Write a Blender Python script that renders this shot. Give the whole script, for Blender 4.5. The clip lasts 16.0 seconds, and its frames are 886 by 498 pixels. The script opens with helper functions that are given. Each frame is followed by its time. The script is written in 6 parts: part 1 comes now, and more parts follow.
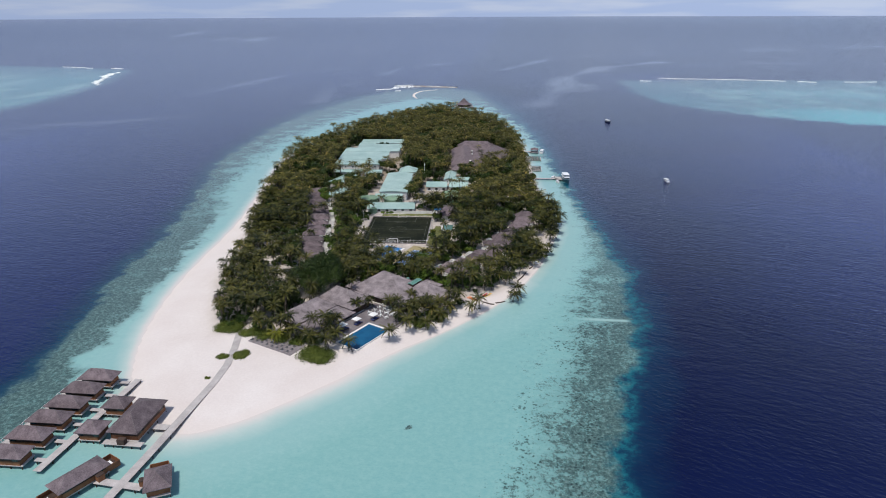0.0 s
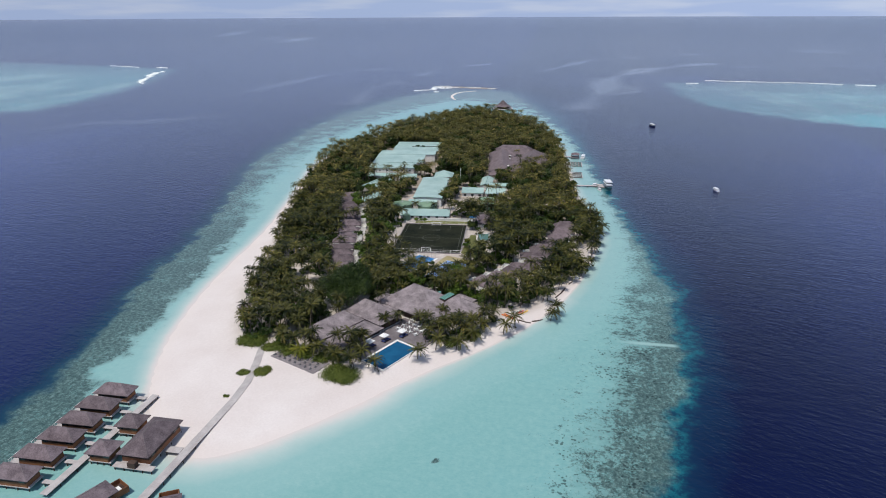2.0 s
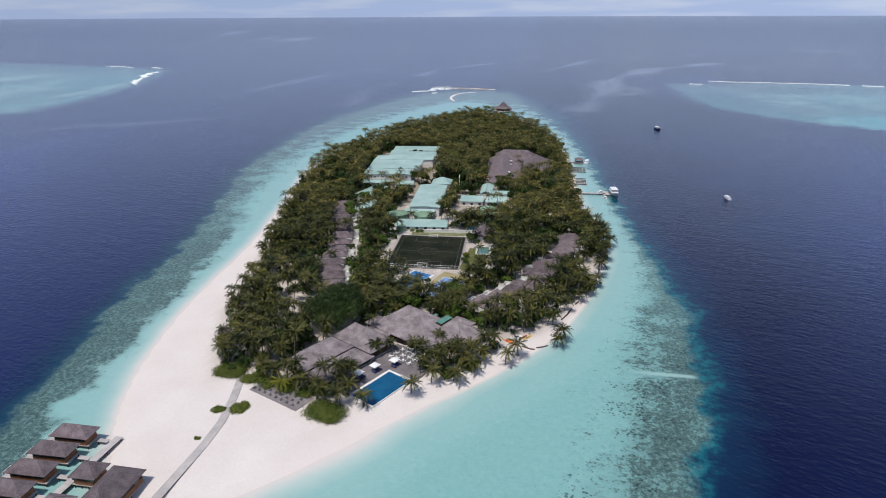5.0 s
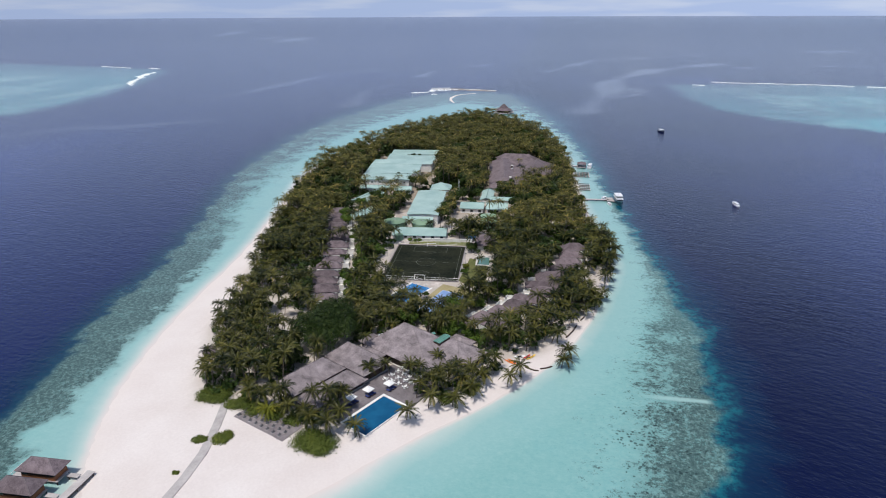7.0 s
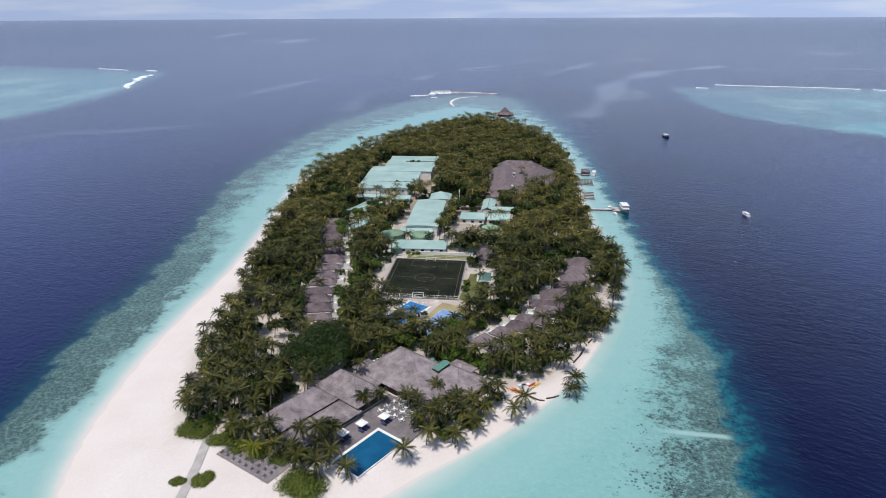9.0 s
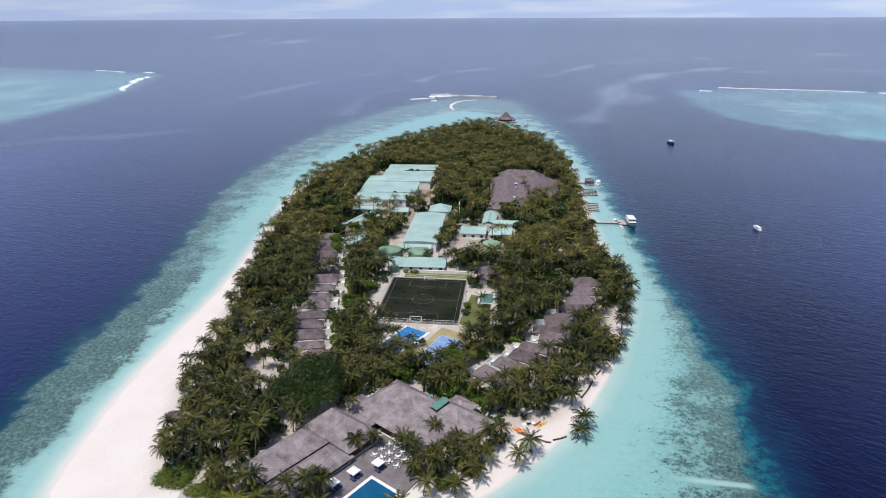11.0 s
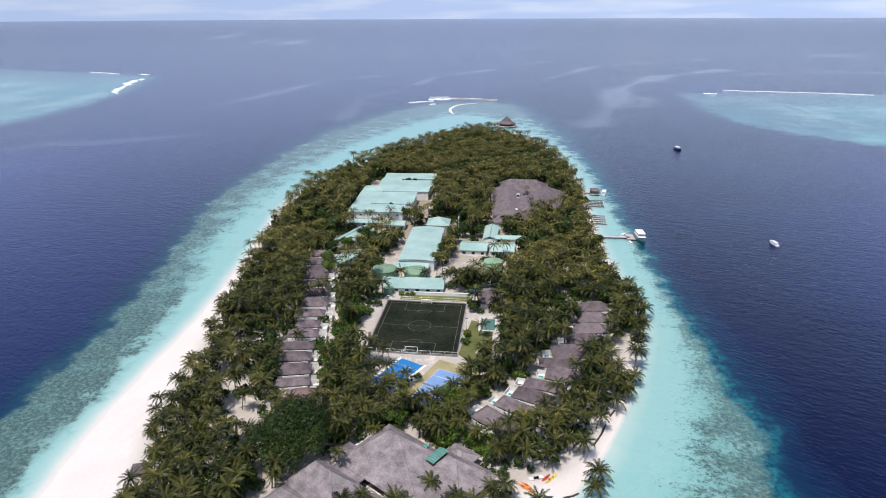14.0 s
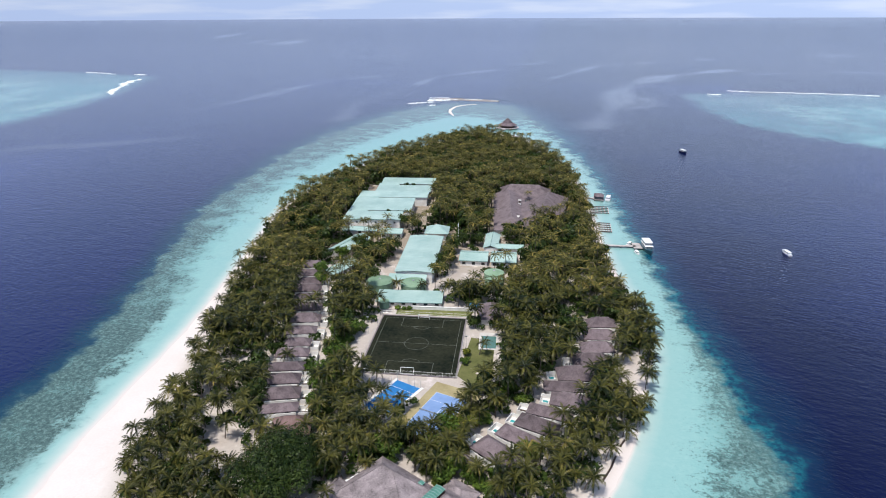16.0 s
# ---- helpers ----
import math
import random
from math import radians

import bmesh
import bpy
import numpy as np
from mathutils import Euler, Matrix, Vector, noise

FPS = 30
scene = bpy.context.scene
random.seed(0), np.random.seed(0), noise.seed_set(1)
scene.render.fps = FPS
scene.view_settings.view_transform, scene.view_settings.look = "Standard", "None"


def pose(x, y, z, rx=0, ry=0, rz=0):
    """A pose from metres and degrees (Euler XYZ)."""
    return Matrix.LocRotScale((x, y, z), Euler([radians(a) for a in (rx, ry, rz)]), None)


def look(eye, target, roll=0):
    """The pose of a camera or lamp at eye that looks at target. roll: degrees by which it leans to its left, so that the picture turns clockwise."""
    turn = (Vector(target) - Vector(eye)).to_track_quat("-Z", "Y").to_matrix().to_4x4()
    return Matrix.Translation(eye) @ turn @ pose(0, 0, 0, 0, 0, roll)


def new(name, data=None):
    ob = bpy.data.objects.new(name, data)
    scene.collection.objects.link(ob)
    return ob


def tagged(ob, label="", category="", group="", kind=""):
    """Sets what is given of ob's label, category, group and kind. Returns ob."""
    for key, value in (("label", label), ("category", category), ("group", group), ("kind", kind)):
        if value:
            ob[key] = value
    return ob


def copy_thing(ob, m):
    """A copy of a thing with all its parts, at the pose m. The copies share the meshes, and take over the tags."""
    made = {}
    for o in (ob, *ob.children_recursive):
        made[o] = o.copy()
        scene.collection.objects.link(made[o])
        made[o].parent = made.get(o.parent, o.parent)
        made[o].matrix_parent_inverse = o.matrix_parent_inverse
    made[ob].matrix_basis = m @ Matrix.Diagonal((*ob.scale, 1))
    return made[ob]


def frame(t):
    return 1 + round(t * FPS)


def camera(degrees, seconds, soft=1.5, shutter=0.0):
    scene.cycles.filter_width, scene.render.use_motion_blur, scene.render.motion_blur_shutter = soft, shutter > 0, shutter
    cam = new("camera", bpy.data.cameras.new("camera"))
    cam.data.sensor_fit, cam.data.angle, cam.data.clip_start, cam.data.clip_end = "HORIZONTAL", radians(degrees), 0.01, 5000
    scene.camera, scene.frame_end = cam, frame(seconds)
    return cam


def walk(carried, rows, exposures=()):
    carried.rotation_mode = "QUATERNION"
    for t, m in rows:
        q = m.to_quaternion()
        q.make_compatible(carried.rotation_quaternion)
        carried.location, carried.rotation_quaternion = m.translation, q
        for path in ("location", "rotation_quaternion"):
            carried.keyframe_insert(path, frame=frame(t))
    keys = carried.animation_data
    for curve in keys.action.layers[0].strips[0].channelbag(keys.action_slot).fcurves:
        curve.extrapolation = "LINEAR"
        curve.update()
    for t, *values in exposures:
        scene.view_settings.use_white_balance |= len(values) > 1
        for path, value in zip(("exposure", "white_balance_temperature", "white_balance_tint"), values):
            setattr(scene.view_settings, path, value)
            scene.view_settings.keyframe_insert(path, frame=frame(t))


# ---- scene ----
cam = camera(71.4, 16.0, soft=1.0)
ROLL = -0.25
PATH = [
    (0, (0.196, 0.173, 121.812), (-0.025, 2.029, 121.098)),
    (0.5, (-0.134, 4.292, 121.775), (-0.38, 6.144, 121.061)),
    (1, (-0.484, 8.374, 121.719), (-0.78, 10.219, 121.006)),
    (1.5, (-0.868, 12.364, 121.653), (-1.201, 14.203, 120.94)),
    (2, (-1.307, 16.24, 121.584), (-1.642, 18.079, 120.871)),
    (2.5, (-1.729, 20.038, 121.525), (-2.063, 21.876, 120.811)),
    (3, (-2.158, 23.78, 121.486), (-2.493, 25.618, 120.772)),
    (3.5, (-2.629, 27.517, 121.459), (-2.964, 29.355, 120.745)),
    (4, (-3.118, 31.219, 121.453), (-3.452, 33.057, 120.739)),
    (6.5, (-5.468, 49.541, 121.642), (-5.802, 51.379, 120.928)),
    (7, (-6.0, 53.212, 121.73), (-6.334, 55.05, 121.016)),
    (7.5, (-6.559, 56.94, 121.916), (-6.893, 58.778, 121.202)),
    (8, (-7.159, 60.812, 122.204), (-7.493, 62.65, 121.49)),
    (8.5, (-7.819, 64.888, 122.577), (-8.153, 66.727, 121.865)),
    (9, (-8.513, 69.147, 123.005), (-8.848, 70.986, 122.294)),
    (11.5, (-11.856, 90.568, 127.375), (-12.191, 92.406, 126.663)),
    (12, (-12.485, 94.636, 127.688), (-12.82, 96.476, 126.978)),
    (12.5, (-13.075, 98.437, 127.847), (-13.41, 100.276, 127.136)),
    (13, (-13.644, 102.091, 127.946), (-13.978, 103.93, 127.234)),
    (13.5, (-14.177, 105.786, 128.023), (-14.512, 107.625, 127.311)),
    (14, (-14.671, 109.617, 128.09), (-15.005, 111.456, 127.379)),
    (14.5, (-15.161, 113.514, 128.132), (-15.496, 115.353, 127.42)),
    (15, (-15.674, 117.401, 128.148), (-16.009, 119.24, 127.436)),
    (15.5, (-16.148, 121.302, 128.156), (-16.483, 123.14, 127.444)),
    (16, (-16.585, 125.23, 128.158), (-16.92, 127.068, 127.446)),
]
EXPOSURE = -0.08
walk(cam, [(t, look(eye, target, ROLL)) for t, eye, target in PATH],
     [(t, EXPOSURE + e) for t, e in ((0, 0.0), (3.5, 0.0), (7, 0.08), (9, 0.14), (12.5, 0.36), (16, 0.42))])

# ---- world and light ----
SUN_ELEV, SUN_AZ = 67.0, 246.0     # degrees; the azimuth is counted from +x to +y, towards the sun
HAZE, CLOUD, VEIL = (4.7, 6.0, 9.15, 1), (6.1, 7.1, 9.5, 1), (8.6, 10.3, 14.4, 1)   # thin bright cloud low over the horizon, a white veil overhead
world = bpy.data.worlds.new("sky")
scene.world = world
world.use_nodes = True
wn, wl = world.node_tree.nodes, world.node_tree.links
wn.clear()
w_out, w_bg = wn.new("ShaderNodeOutputWorld"), wn.new("ShaderNodeBackground")
sky = wn.new("ShaderNodeTexSky")
sky.sky_type, sky.sun_disc = "NISHITA", False
sky.sun_elevation, sky.sun_rotation = radians(SUN_ELEV), radians(90 - SUN_AZ)
sky.air_density, sky.dust_density, sky.ozone_density = 1.0, 0.4, 2.5
w_co, w_map, w_noise, w_ramp, w_mix, w_sep, w_rng, w_cloud = (wn.new("ShaderNode" + k) for k in (
    "TexCoord", "Mapping", "TexNoise", "ValToRGB", "MixRGB", "SeparateXYZ", "MapRange", "MixRGB"))
w_map.inputs["Scale"].default_value = (3.0, 3.0, 30.0)
w_noise.inputs["Scale"].default_value, w_noise.inputs["Detail"].default_value = 1.7, 7.0
w_ramp.color_ramp.elements[0].position, w_ramp.color_ramp.elements[1].position = 0.46, 0.62
w_ramp.color_ramp.elements[0].color, w_ramp.color_ramp.elements[1].color = (0, 0, 0, 1), (1, 1, 1, 1)
w_cloud.inputs[1].default_value, w_cloud.inputs[2].default_value = HAZE, CLOUD
w_rng.inputs["From Min"].default_value, w_rng.inputs["From Max"].default_value = 0.05, 0.5
w_rng.inputs["To Min"].default_value, w_rng.inputs["To Max"].default_value = 0.95, 0.12
w_up, w_veil = wn.new("ShaderNodeMapRange"), wn.new("ShaderNodeMixRGB")
w_up.inputs["From Min"].default_value, w_up.inputs["From Max"].default_value = 0.05, 0.4
w_veil.inputs[2].default_value = VEIL
wl.new(w_co.outputs["Generated"], w_map.inputs["Vector"])
wl.new(w_co.outputs["Generated"], w_sep.inputs["Vector"])
wl.new(w_sep.outputs["Z"], w_rng.inputs["Value"])
wl.new(w_map.outputs["Vector"], w_noise.inputs["Vector"])
wl.new(w_noise.outputs["Fac"], w_ramp.inputs["Fac"])
wl.new(w_ramp.outputs["Color"], w_cloud.inputs["Fac"])
wl.new(w_rng.outputs["Result"], w_mix.inputs["Fac"])
wl.new(sky.outputs["Color"], w_mix.inputs[1])
wl.new(w_sep.outputs["Z"], w_up.inputs["Value"])
wl.new(w_up.outputs["Result"], w_veil.inputs["Fac"])
wl.new(w_cloud.outputs["Color"], w_veil.inputs[1])
wl.new(w_veil.outputs["Color"], w_mix.inputs[2])
wl.new(w_mix.outputs["Color"], w_bg.inputs["Color"])
w_side = wn.new("ShaderNodeMapRange")     # the cloud is brighter towards the east
w_side.inputs["From Min"].default_value, w_side.inputs["From Max"].default_value = -0.7, 0.7
w_side.inputs["To Min"].default_value, w_side.inputs["To Max"].default_value = 0.074, 0.092
wl.new(w_sep.outputs["X"], w_side.inputs["Value"])
wl.new(w_side.outputs["Result"], w_bg.inputs["Strength"])
wl.new(w_bg.outputs["Background"], w_out.inputs["Surface"])
sun = new("sun", bpy.data.lights.new("sun", "SUN"))
sun.data.energy, sun.data.angle, sun.data.color = 3.5, radians(5), (1.0, 0.95, 0.88)
sd = Vector((math.cos(radians(SUN_AZ)) * math.cos(radians(SUN_ELEV)), math.sin(radians(SUN_AZ)) * math.cos(radians(SUN_ELEV)), math.sin(radians(SUN_ELEV))))
sun.matrix_world = look(sd * 300, (0, 0, 0))

# ---- materials ----
def nodes_of(name):
    m = bpy.data.materials.new(name)
    m.use_nodes = True
    nt = m.node_tree
    nt.nodes.clear()
    out, bsdf = nt.nodes.new("ShaderNodeOutputMaterial"), nt.nodes.new("ShaderNodeBsdfPrincipled")
    nt.links.new(bsdf.outputs[0], out.inputs[0])
    return m, nt, bsdf


def ramp(nt, fac, stops):
    r = nt.nodes.new("ShaderNodeValToRGB")
    el = r.color_ramp.elements
    while len(el) < len(stops):
        el.new(0.5)
    for e, (p, c) in zip(el, stops):
        e.position, e.color = p, (*c, 1) if len(c) == 3 else c
    nt.links.new(fac, r.inputs["Fac"])
    return r.outputs["Color"]


def noise_tex(nt, scale, detail=4.0, rough=0.55, stretch=None, coords="Position", vec=None):
    n = nt.nodes.new("ShaderNodeTexNoise")
    n.inputs["Scale"].default_value, n.inputs["Detail"].default_value, n.inputs["Roughness"].default_value = scale, detail, rough
    if vec is None:
        if coords == "Position":
            vec = nt.nodes.new("ShaderNodeNewGeometry").outputs["Position"]
        else:
            vec = nt.nodes.new("ShaderNodeTexCoord").outputs[coords]
    if stretch:
        mp = nt.nodes.new("ShaderNodeMapping")
        mp.inputs["Scale"].default_value = stretch[:3]
        if len(stretch) > 3:
            mp.vector_type = "TEXTURE"
            mp.inputs["Scale"].default_value = [1 / k for k in stretch[:3]]
            mp.inputs["Rotation"].default_value = (0, 0, radians(stretch[3]))
        nt.links.new(vec, mp.inputs["Vector"])
        vec = mp.outputs["Vector"]
    nt.links.new(vec, n.inputs["Vector"])
    return n.outputs["Fac"]


def math_node(nt, op, a, b=None, c=None, clamp=False):
    n = nt.nodes.new("ShaderNodeMath")
    n.operation, n.use_clamp = op, clamp
    for i, v in enumerate((a, b, c)):
        if v is None:
            continue
        if isinstance(v, (int, float)):
            n.inputs[i].default_value = v
        else:
            nt.links.new(v, n.inputs[i])
    return n.outputs[0]


def mix(nt, fac, a, b, mode="MIX"):
    n = nt.nodes.new("ShaderNodeMixRGB")
    n.blend_type = mode
    for i, v in enumerate((fac, a, b)):
        if isinstance(v, (int, float)):
            n.inputs[i].default_value = v
        elif isinstance(v, tuple):
            n.inputs[i].default_value = (*v, 1)
        else:
            nt.links.new(v, n.inputs[i])
    return n.outputs[0]


def step(nt, v, lo, hi):
    n = nt.nodes.new("ShaderNodeMapRange")
    n.interpolation_type = "SMOOTHSTEP"
    n.inputs["From Min"].default_value, n.inputs["From Max"].default_value = lo, hi
    nt.links.new(v, n.inputs["Value"])
    return n.outputs["Result"]


def bump(nt, bsdf, height, strength, dist):
    b = nt.nodes.new("ShaderNodeBump")
    b.inputs["Strength"].default_value, b.inputs["Distance"].default_value = strength, dist
    nt.links.new(height, b.inputs["Height"])
    nt.links.new(b.outputs[0], bsdf.inputs["Normal"])


def surface(name, dark, light, big=0.15, fine=2.0, rough=0.8, metal=0.0, relief=0.3, vary=0.15, spec=0.3, stretch=None):
    """Two scales of mottling between two colours, a per-object tint and fine relief."""
    m, nt, b = nodes_of(name)
    n1, n2 = noise_tex(nt, big, 5), noise_tex(nt, fine, 5, 0.65, stretch)
    f = math_node(nt, "ADD", math_node(nt, "MULTIPLY", n1, 0.55), math_node(nt, "MULTIPLY", n2, 0.45))
    col = ramp(nt, f, [(0.36, dark), (0.64, light)])
    inf = nt.nodes.new("ShaderNodeObjectInfo")
    v = math_node(nt, "MULTIPLY_ADD", inf.outputs["Random"], 2 * vary, 1 - vary)
    hsv = nt.nodes.new("ShaderNodeHueSaturation")
    nt.links.new(v, hsv.inputs["Value"])
    nt.links.new(col, hsv.inputs["Color"])
    nt.links.new(hsv.outputs[0], b.inputs["Base Color"])
    b.inputs["Roughness"].default_value, b.inputs["Metallic"].default_value = rough, metal
    b.inputs["Specular IOR Level"].default_value = spec
    bump(nt, b, n2, relief, 0.05)
    return m


def foliage(name, dark, light, warm, trans=0.25, clump=0.2):
    """Leaves: each island of the mesh has its own tone, some are dry; light passes through."""
    m, nt, b = nodes_of(name)
    geo, inf = nt.nodes.new("ShaderNodeNewGeometry"), nt.nodes.new("ShaderNodeObjectInfo")
    big = noise_tex(nt, 0.045, 3)
    f = math_node(nt, "ADD", math_node(nt, "MULTIPLY", geo.outputs["Random Per Island"], 0.5), math_node(nt, "MULTIPLY", inf.outputs["Random"], 0.22))
    f = math_node(nt, "ADD", f, math_node(nt, "MULTIPLY", big, 0.25))
    f = math_node(nt, "ADD", f, math_node(nt, "MULTIPLY_ADD", noise_tex(nt, clump, 2), 0.7, -0.34))
    col = ramp(nt, f, [(0.27, dark), (0.74, light), (1.0, warm)])
    nt.links.new(col, b.inputs["Base Color"])
    b.inputs["Roughness"].default_value = 0.42
    b.inputs["Specular IOR Level"].default_value = 0.15
    tr, ad = nt.nodes.new("ShaderNodeBsdfTranslucent"), nt.nodes.new("ShaderNodeMixShader")
    nt.links.new(mix(nt, 0.3, col, (0.12, 0.16, 0.015)), tr.inputs["Color"])
    ad.inputs[0].default_value = trans
    nt.links.new(b.outputs[0], ad.inputs[1])
    nt.links.new(tr.outputs[0], ad.inputs[2])
    out = next(n for n in nt.nodes if n.type == "OUTPUT_MATERIAL")
    nt.links.new(ad.outputs[0], out.inputs[0])
    return m


SHINGLE = surface("weathered_shingle", (0.098, 0.082, 0.086), (0.32, 0.273, 0.282), 0.3, 2.6, 0.9, relief=0.6, vary=0.1)
SHINGLE_DARK = surface("dark_shingle", (0.076, 0.058, 0.065), (0.20, 0.16, 0.174), 0.4, 2.6, 0.9, relief=0.6, vary=0.24)
SHINGLE_BROWN = surface("brown_shingle", (0.10, 0.077, 0.083), (0.22, 0.178, 0.19), 0.3, 2.2, 0.9, relief=0.6, vary=0.1)
SHINGLE_RED = surface("reddish_shingle", (0.12, 0.075, 0.073), (0.23, 0.155, 0.15), 0.3, 2.2, 0.9, relief=0.6, vary=0.1)
CAP = surface("ridge_cap", (0.12, 0.10, 0.105), (0.24, 0.21, 0.215), 0.6, 3, 0.9)
AQUA = surface("aqua_sheet_metal", (0.25, 0.385, 0.36), (0.40, 0.53, 0.495), 0.1, 1.1, 0.45, 0.0, 0.15, 0.05, 0.5, (0.25, 3, 1))
AQUA_DARK = surface("aqua_trim", (0.10, 0.2, 0.19), (0.2, 0.32, 0.3), 0.3, 1.5, 0.5)
GREEN_SHEET = surface("green_translucent_sheet", (0.06, 0.19, 0.15), (0.12, 0.30, 0.24), 0.5, 3, 0.35, spec=0.5)
GREEN_TANK = surface("green_tank_coating", (0.15, 0.25, 0.16), (0.24, 0.35, 0.24), 0.2, 1.5, 0.6)
PLASTER = surface("white_plaster", (0.62, 0.6, 0.57), (0.8, 0.79, 0.77), 0.3, 2, 0.85, vary=0.05)
CONCRETE = surface("pale_concrete", (0.45, 0.42, 0.4), (0.62, 0.6, 0.57), 0.3, 2, 0.9)
WOOD_DECK = surface("grey_deck_wood", (0.35, 0.32, 0.315), (0.52, 0.485, 0.475), 0.4, 3, 0.85, stretch=(1, 4, 1), vary=0.06)
WOOD_WALL = surface("orange_brown_timber", (0.15, 0.06, 0.03), (0.30, 0.13, 0.06), 0.5, 4, 0.7, stretch=(1, 1, 6))
WOOD_DARK = surface("dark_timber", (0.035, 0.022, 0.018), (0.085, 0.055, 0.045), 0.5, 4, 0.75)
STONE_DECK = surface("grey_stone_paving", (0.125, 0.108, 0.114), (0.23, 0.205, 0.213), 0.3, 2, 0.85)
GLASS = surface("dark_window_glass", (0.015, 0.02, 0.025), (0.03, 0.04, 0.045), 0.5, 2, 0.08, spec=0.6, relief=0.0)
FABRIC = surface("white_canvas", (0.7, 0.69, 0.67), (0.82, 0.81, 0.8), 0.5, 5, 0.9, vary=0.04)
CUSHION = surface("dark_cushion", (0.06, 0.06, 0.07), (0.11, 0.11, 0.12), 1, 6, 0.9)
BLUE_CUSHION = surface("navy_cushion", (0.02, 0.03, 0.12), (0.05, 0.07, 0.22), 1, 6, 0.9)
METAL = surface("galvanised_metal", (0.4, 0.41, 0.42), (0.55, 0.56, 0.57), 1, 5, 0.4, 0.6)
WHITE_PAINT = surface("white_paint", (0.72, 0.72, 0.72), (0.84, 0.84, 0.84), 0.6, 4, 0.5, vary=0.04)
HULL = surface("white_hull", (0.7, 0.7, 0.72), (0.85, 0.85, 0.86), 0.6, 4, 0.3, vary=0.05, spec=0.5)
NAVY_HULL = surface("navy_hull", (0.01, 0.015, 0.04), (0.02, 0.03, 0.08), 0.6, 4, 0.3, spec=0.5)
TEAL_HULL = surface("dark_teal_hull", (0.012, 0.05, 0.075), (0.03, 0.09, 0.12), 0.6, 4, 0.3, spec=0.5)
TURF = surface("dark_green_turf", (0.005, 0.008, 0.006), (0.027, 0.029, 0.018), 0.09, 0.8, 0.95, relief=0.4, spec=0.08)
LAWN = surface("lawn_grass", (0.075, 0.09, 0.025), (0.16, 0.16, 0.06), 0.15, 2.5, 0.95, relief=0.6)
COURT_BLUE = surface("blue_court", (0.016, 0.155, 0.42), (0.03, 0.215, 0.53), 0.2, 2, 0.8)
COURT_PALE = surface("faded_blue_court", (0.13, 0.22, 0.42), (0.19, 0.29, 0.5), 0.2, 2, 0.85)
COURT_TAN = surface("tan_court_surround", (0.30, 0.25, 0.13), (0.42, 0.36, 0.2), 0.2, 1.5, 0.9)
TRUNK = surface("palm_bark", (0.085, 0.068, 0.055), (0.19, 0.155, 0.125), 0.5, 4, 0.95, relief=0.7)
ORANGE = surface("orange_plastic", (0.75, 0.17, 0.03), (0.85, 0.25, 0.04), 1, 6, 0.4)
YELLOW = surface("yellow_plastic", (0.8, 0.5, 0.04), (0.9, 0.6, 0.06), 1, 6, 0.4)
RED = surface("red_plastic", (0.55, 0.03, 0.02), (0.65, 0.05, 0.03), 1, 6, 0.4)
TEAL_TUB = surface("teal_tub_water", (0.03, 0.25, 0.27), (0.06, 0.35, 0.36), 1, 3, 0.1, spec=0.6)
PALM = foliage("palm_fronds", (0.007, 0.014, 0.004), (0.112, 0.107, 0.025), (0.43, 0.32, 0.10), 0.14)
BROAD = foliage("broad_leaves", (0.009, 0.022, 0.006), (0.058, 0.088, 0.019), (0.12, 0.14, 0.03), 0.18, 0.4)
SHRUB = foliage("shrub_leaves", (0.035, 0.070, 0.012), (0.13, 0.20, 0.032), (0.26, 0.27, 0.04))
UNDER = foliage("undergrowth_leaves", (0.014, 0.030, 0.008), (0.055, 0.090, 0.02), (0.14, 0.15, 0.03))
GOLDEN = foliage("golden_leaves", (0.06, 0.085, 0.012), (0.22, 0.22, 0.03), (0.36, 0.28, 0.04))
SCAEVOLA = foliage("beach_shrub_leaves", (0.065, 0.095, 0.018), (0.16, 0.19, 0.038), (0.21, 0.2, 0.05))


def make_sand():
    m, nt, b = nodes_of("coral_sand")
    n1, n2, n3 = noise_tex(nt, 0.05, 4), noise_tex(nt, 1.3, 6, 0.7), noise_tex(nt, 0.22, 5, 0.65)
    base = ramp(nt, n1, [(0.3, (0.635, 0.565, 0.537)), (0.7, (0.71, 0.655, 0.63))])
    base = mix(nt, 0.25, base, ramp(nt, n2, [(0.3, (0.48, 0.425, 0.40)), (0.7, (0.75, 0.70, 0.67))]))
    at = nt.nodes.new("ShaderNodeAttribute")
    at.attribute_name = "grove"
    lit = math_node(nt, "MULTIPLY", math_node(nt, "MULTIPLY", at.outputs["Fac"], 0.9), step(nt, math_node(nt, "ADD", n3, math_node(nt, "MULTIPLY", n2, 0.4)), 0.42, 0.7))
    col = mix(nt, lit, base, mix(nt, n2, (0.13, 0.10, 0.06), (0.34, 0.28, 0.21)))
    wet = nt.nodes.new("ShaderNodeAttribute")
    wet.attribute_name = "wet"
    col = mix(nt, math_node(nt, "MULTIPLY", wet.outputs["Fac"], 0.5), col, (0.66, 0.59, 0.55))
    nt.links.new(col, b.inputs["Base Color"])
    b.inputs["Roughness"].default_value = 0.95
    b.inputs["Specular IOR Level"].default_value = 0.15
    bump(nt, b, n2, 0.4, 0.12)
    return m


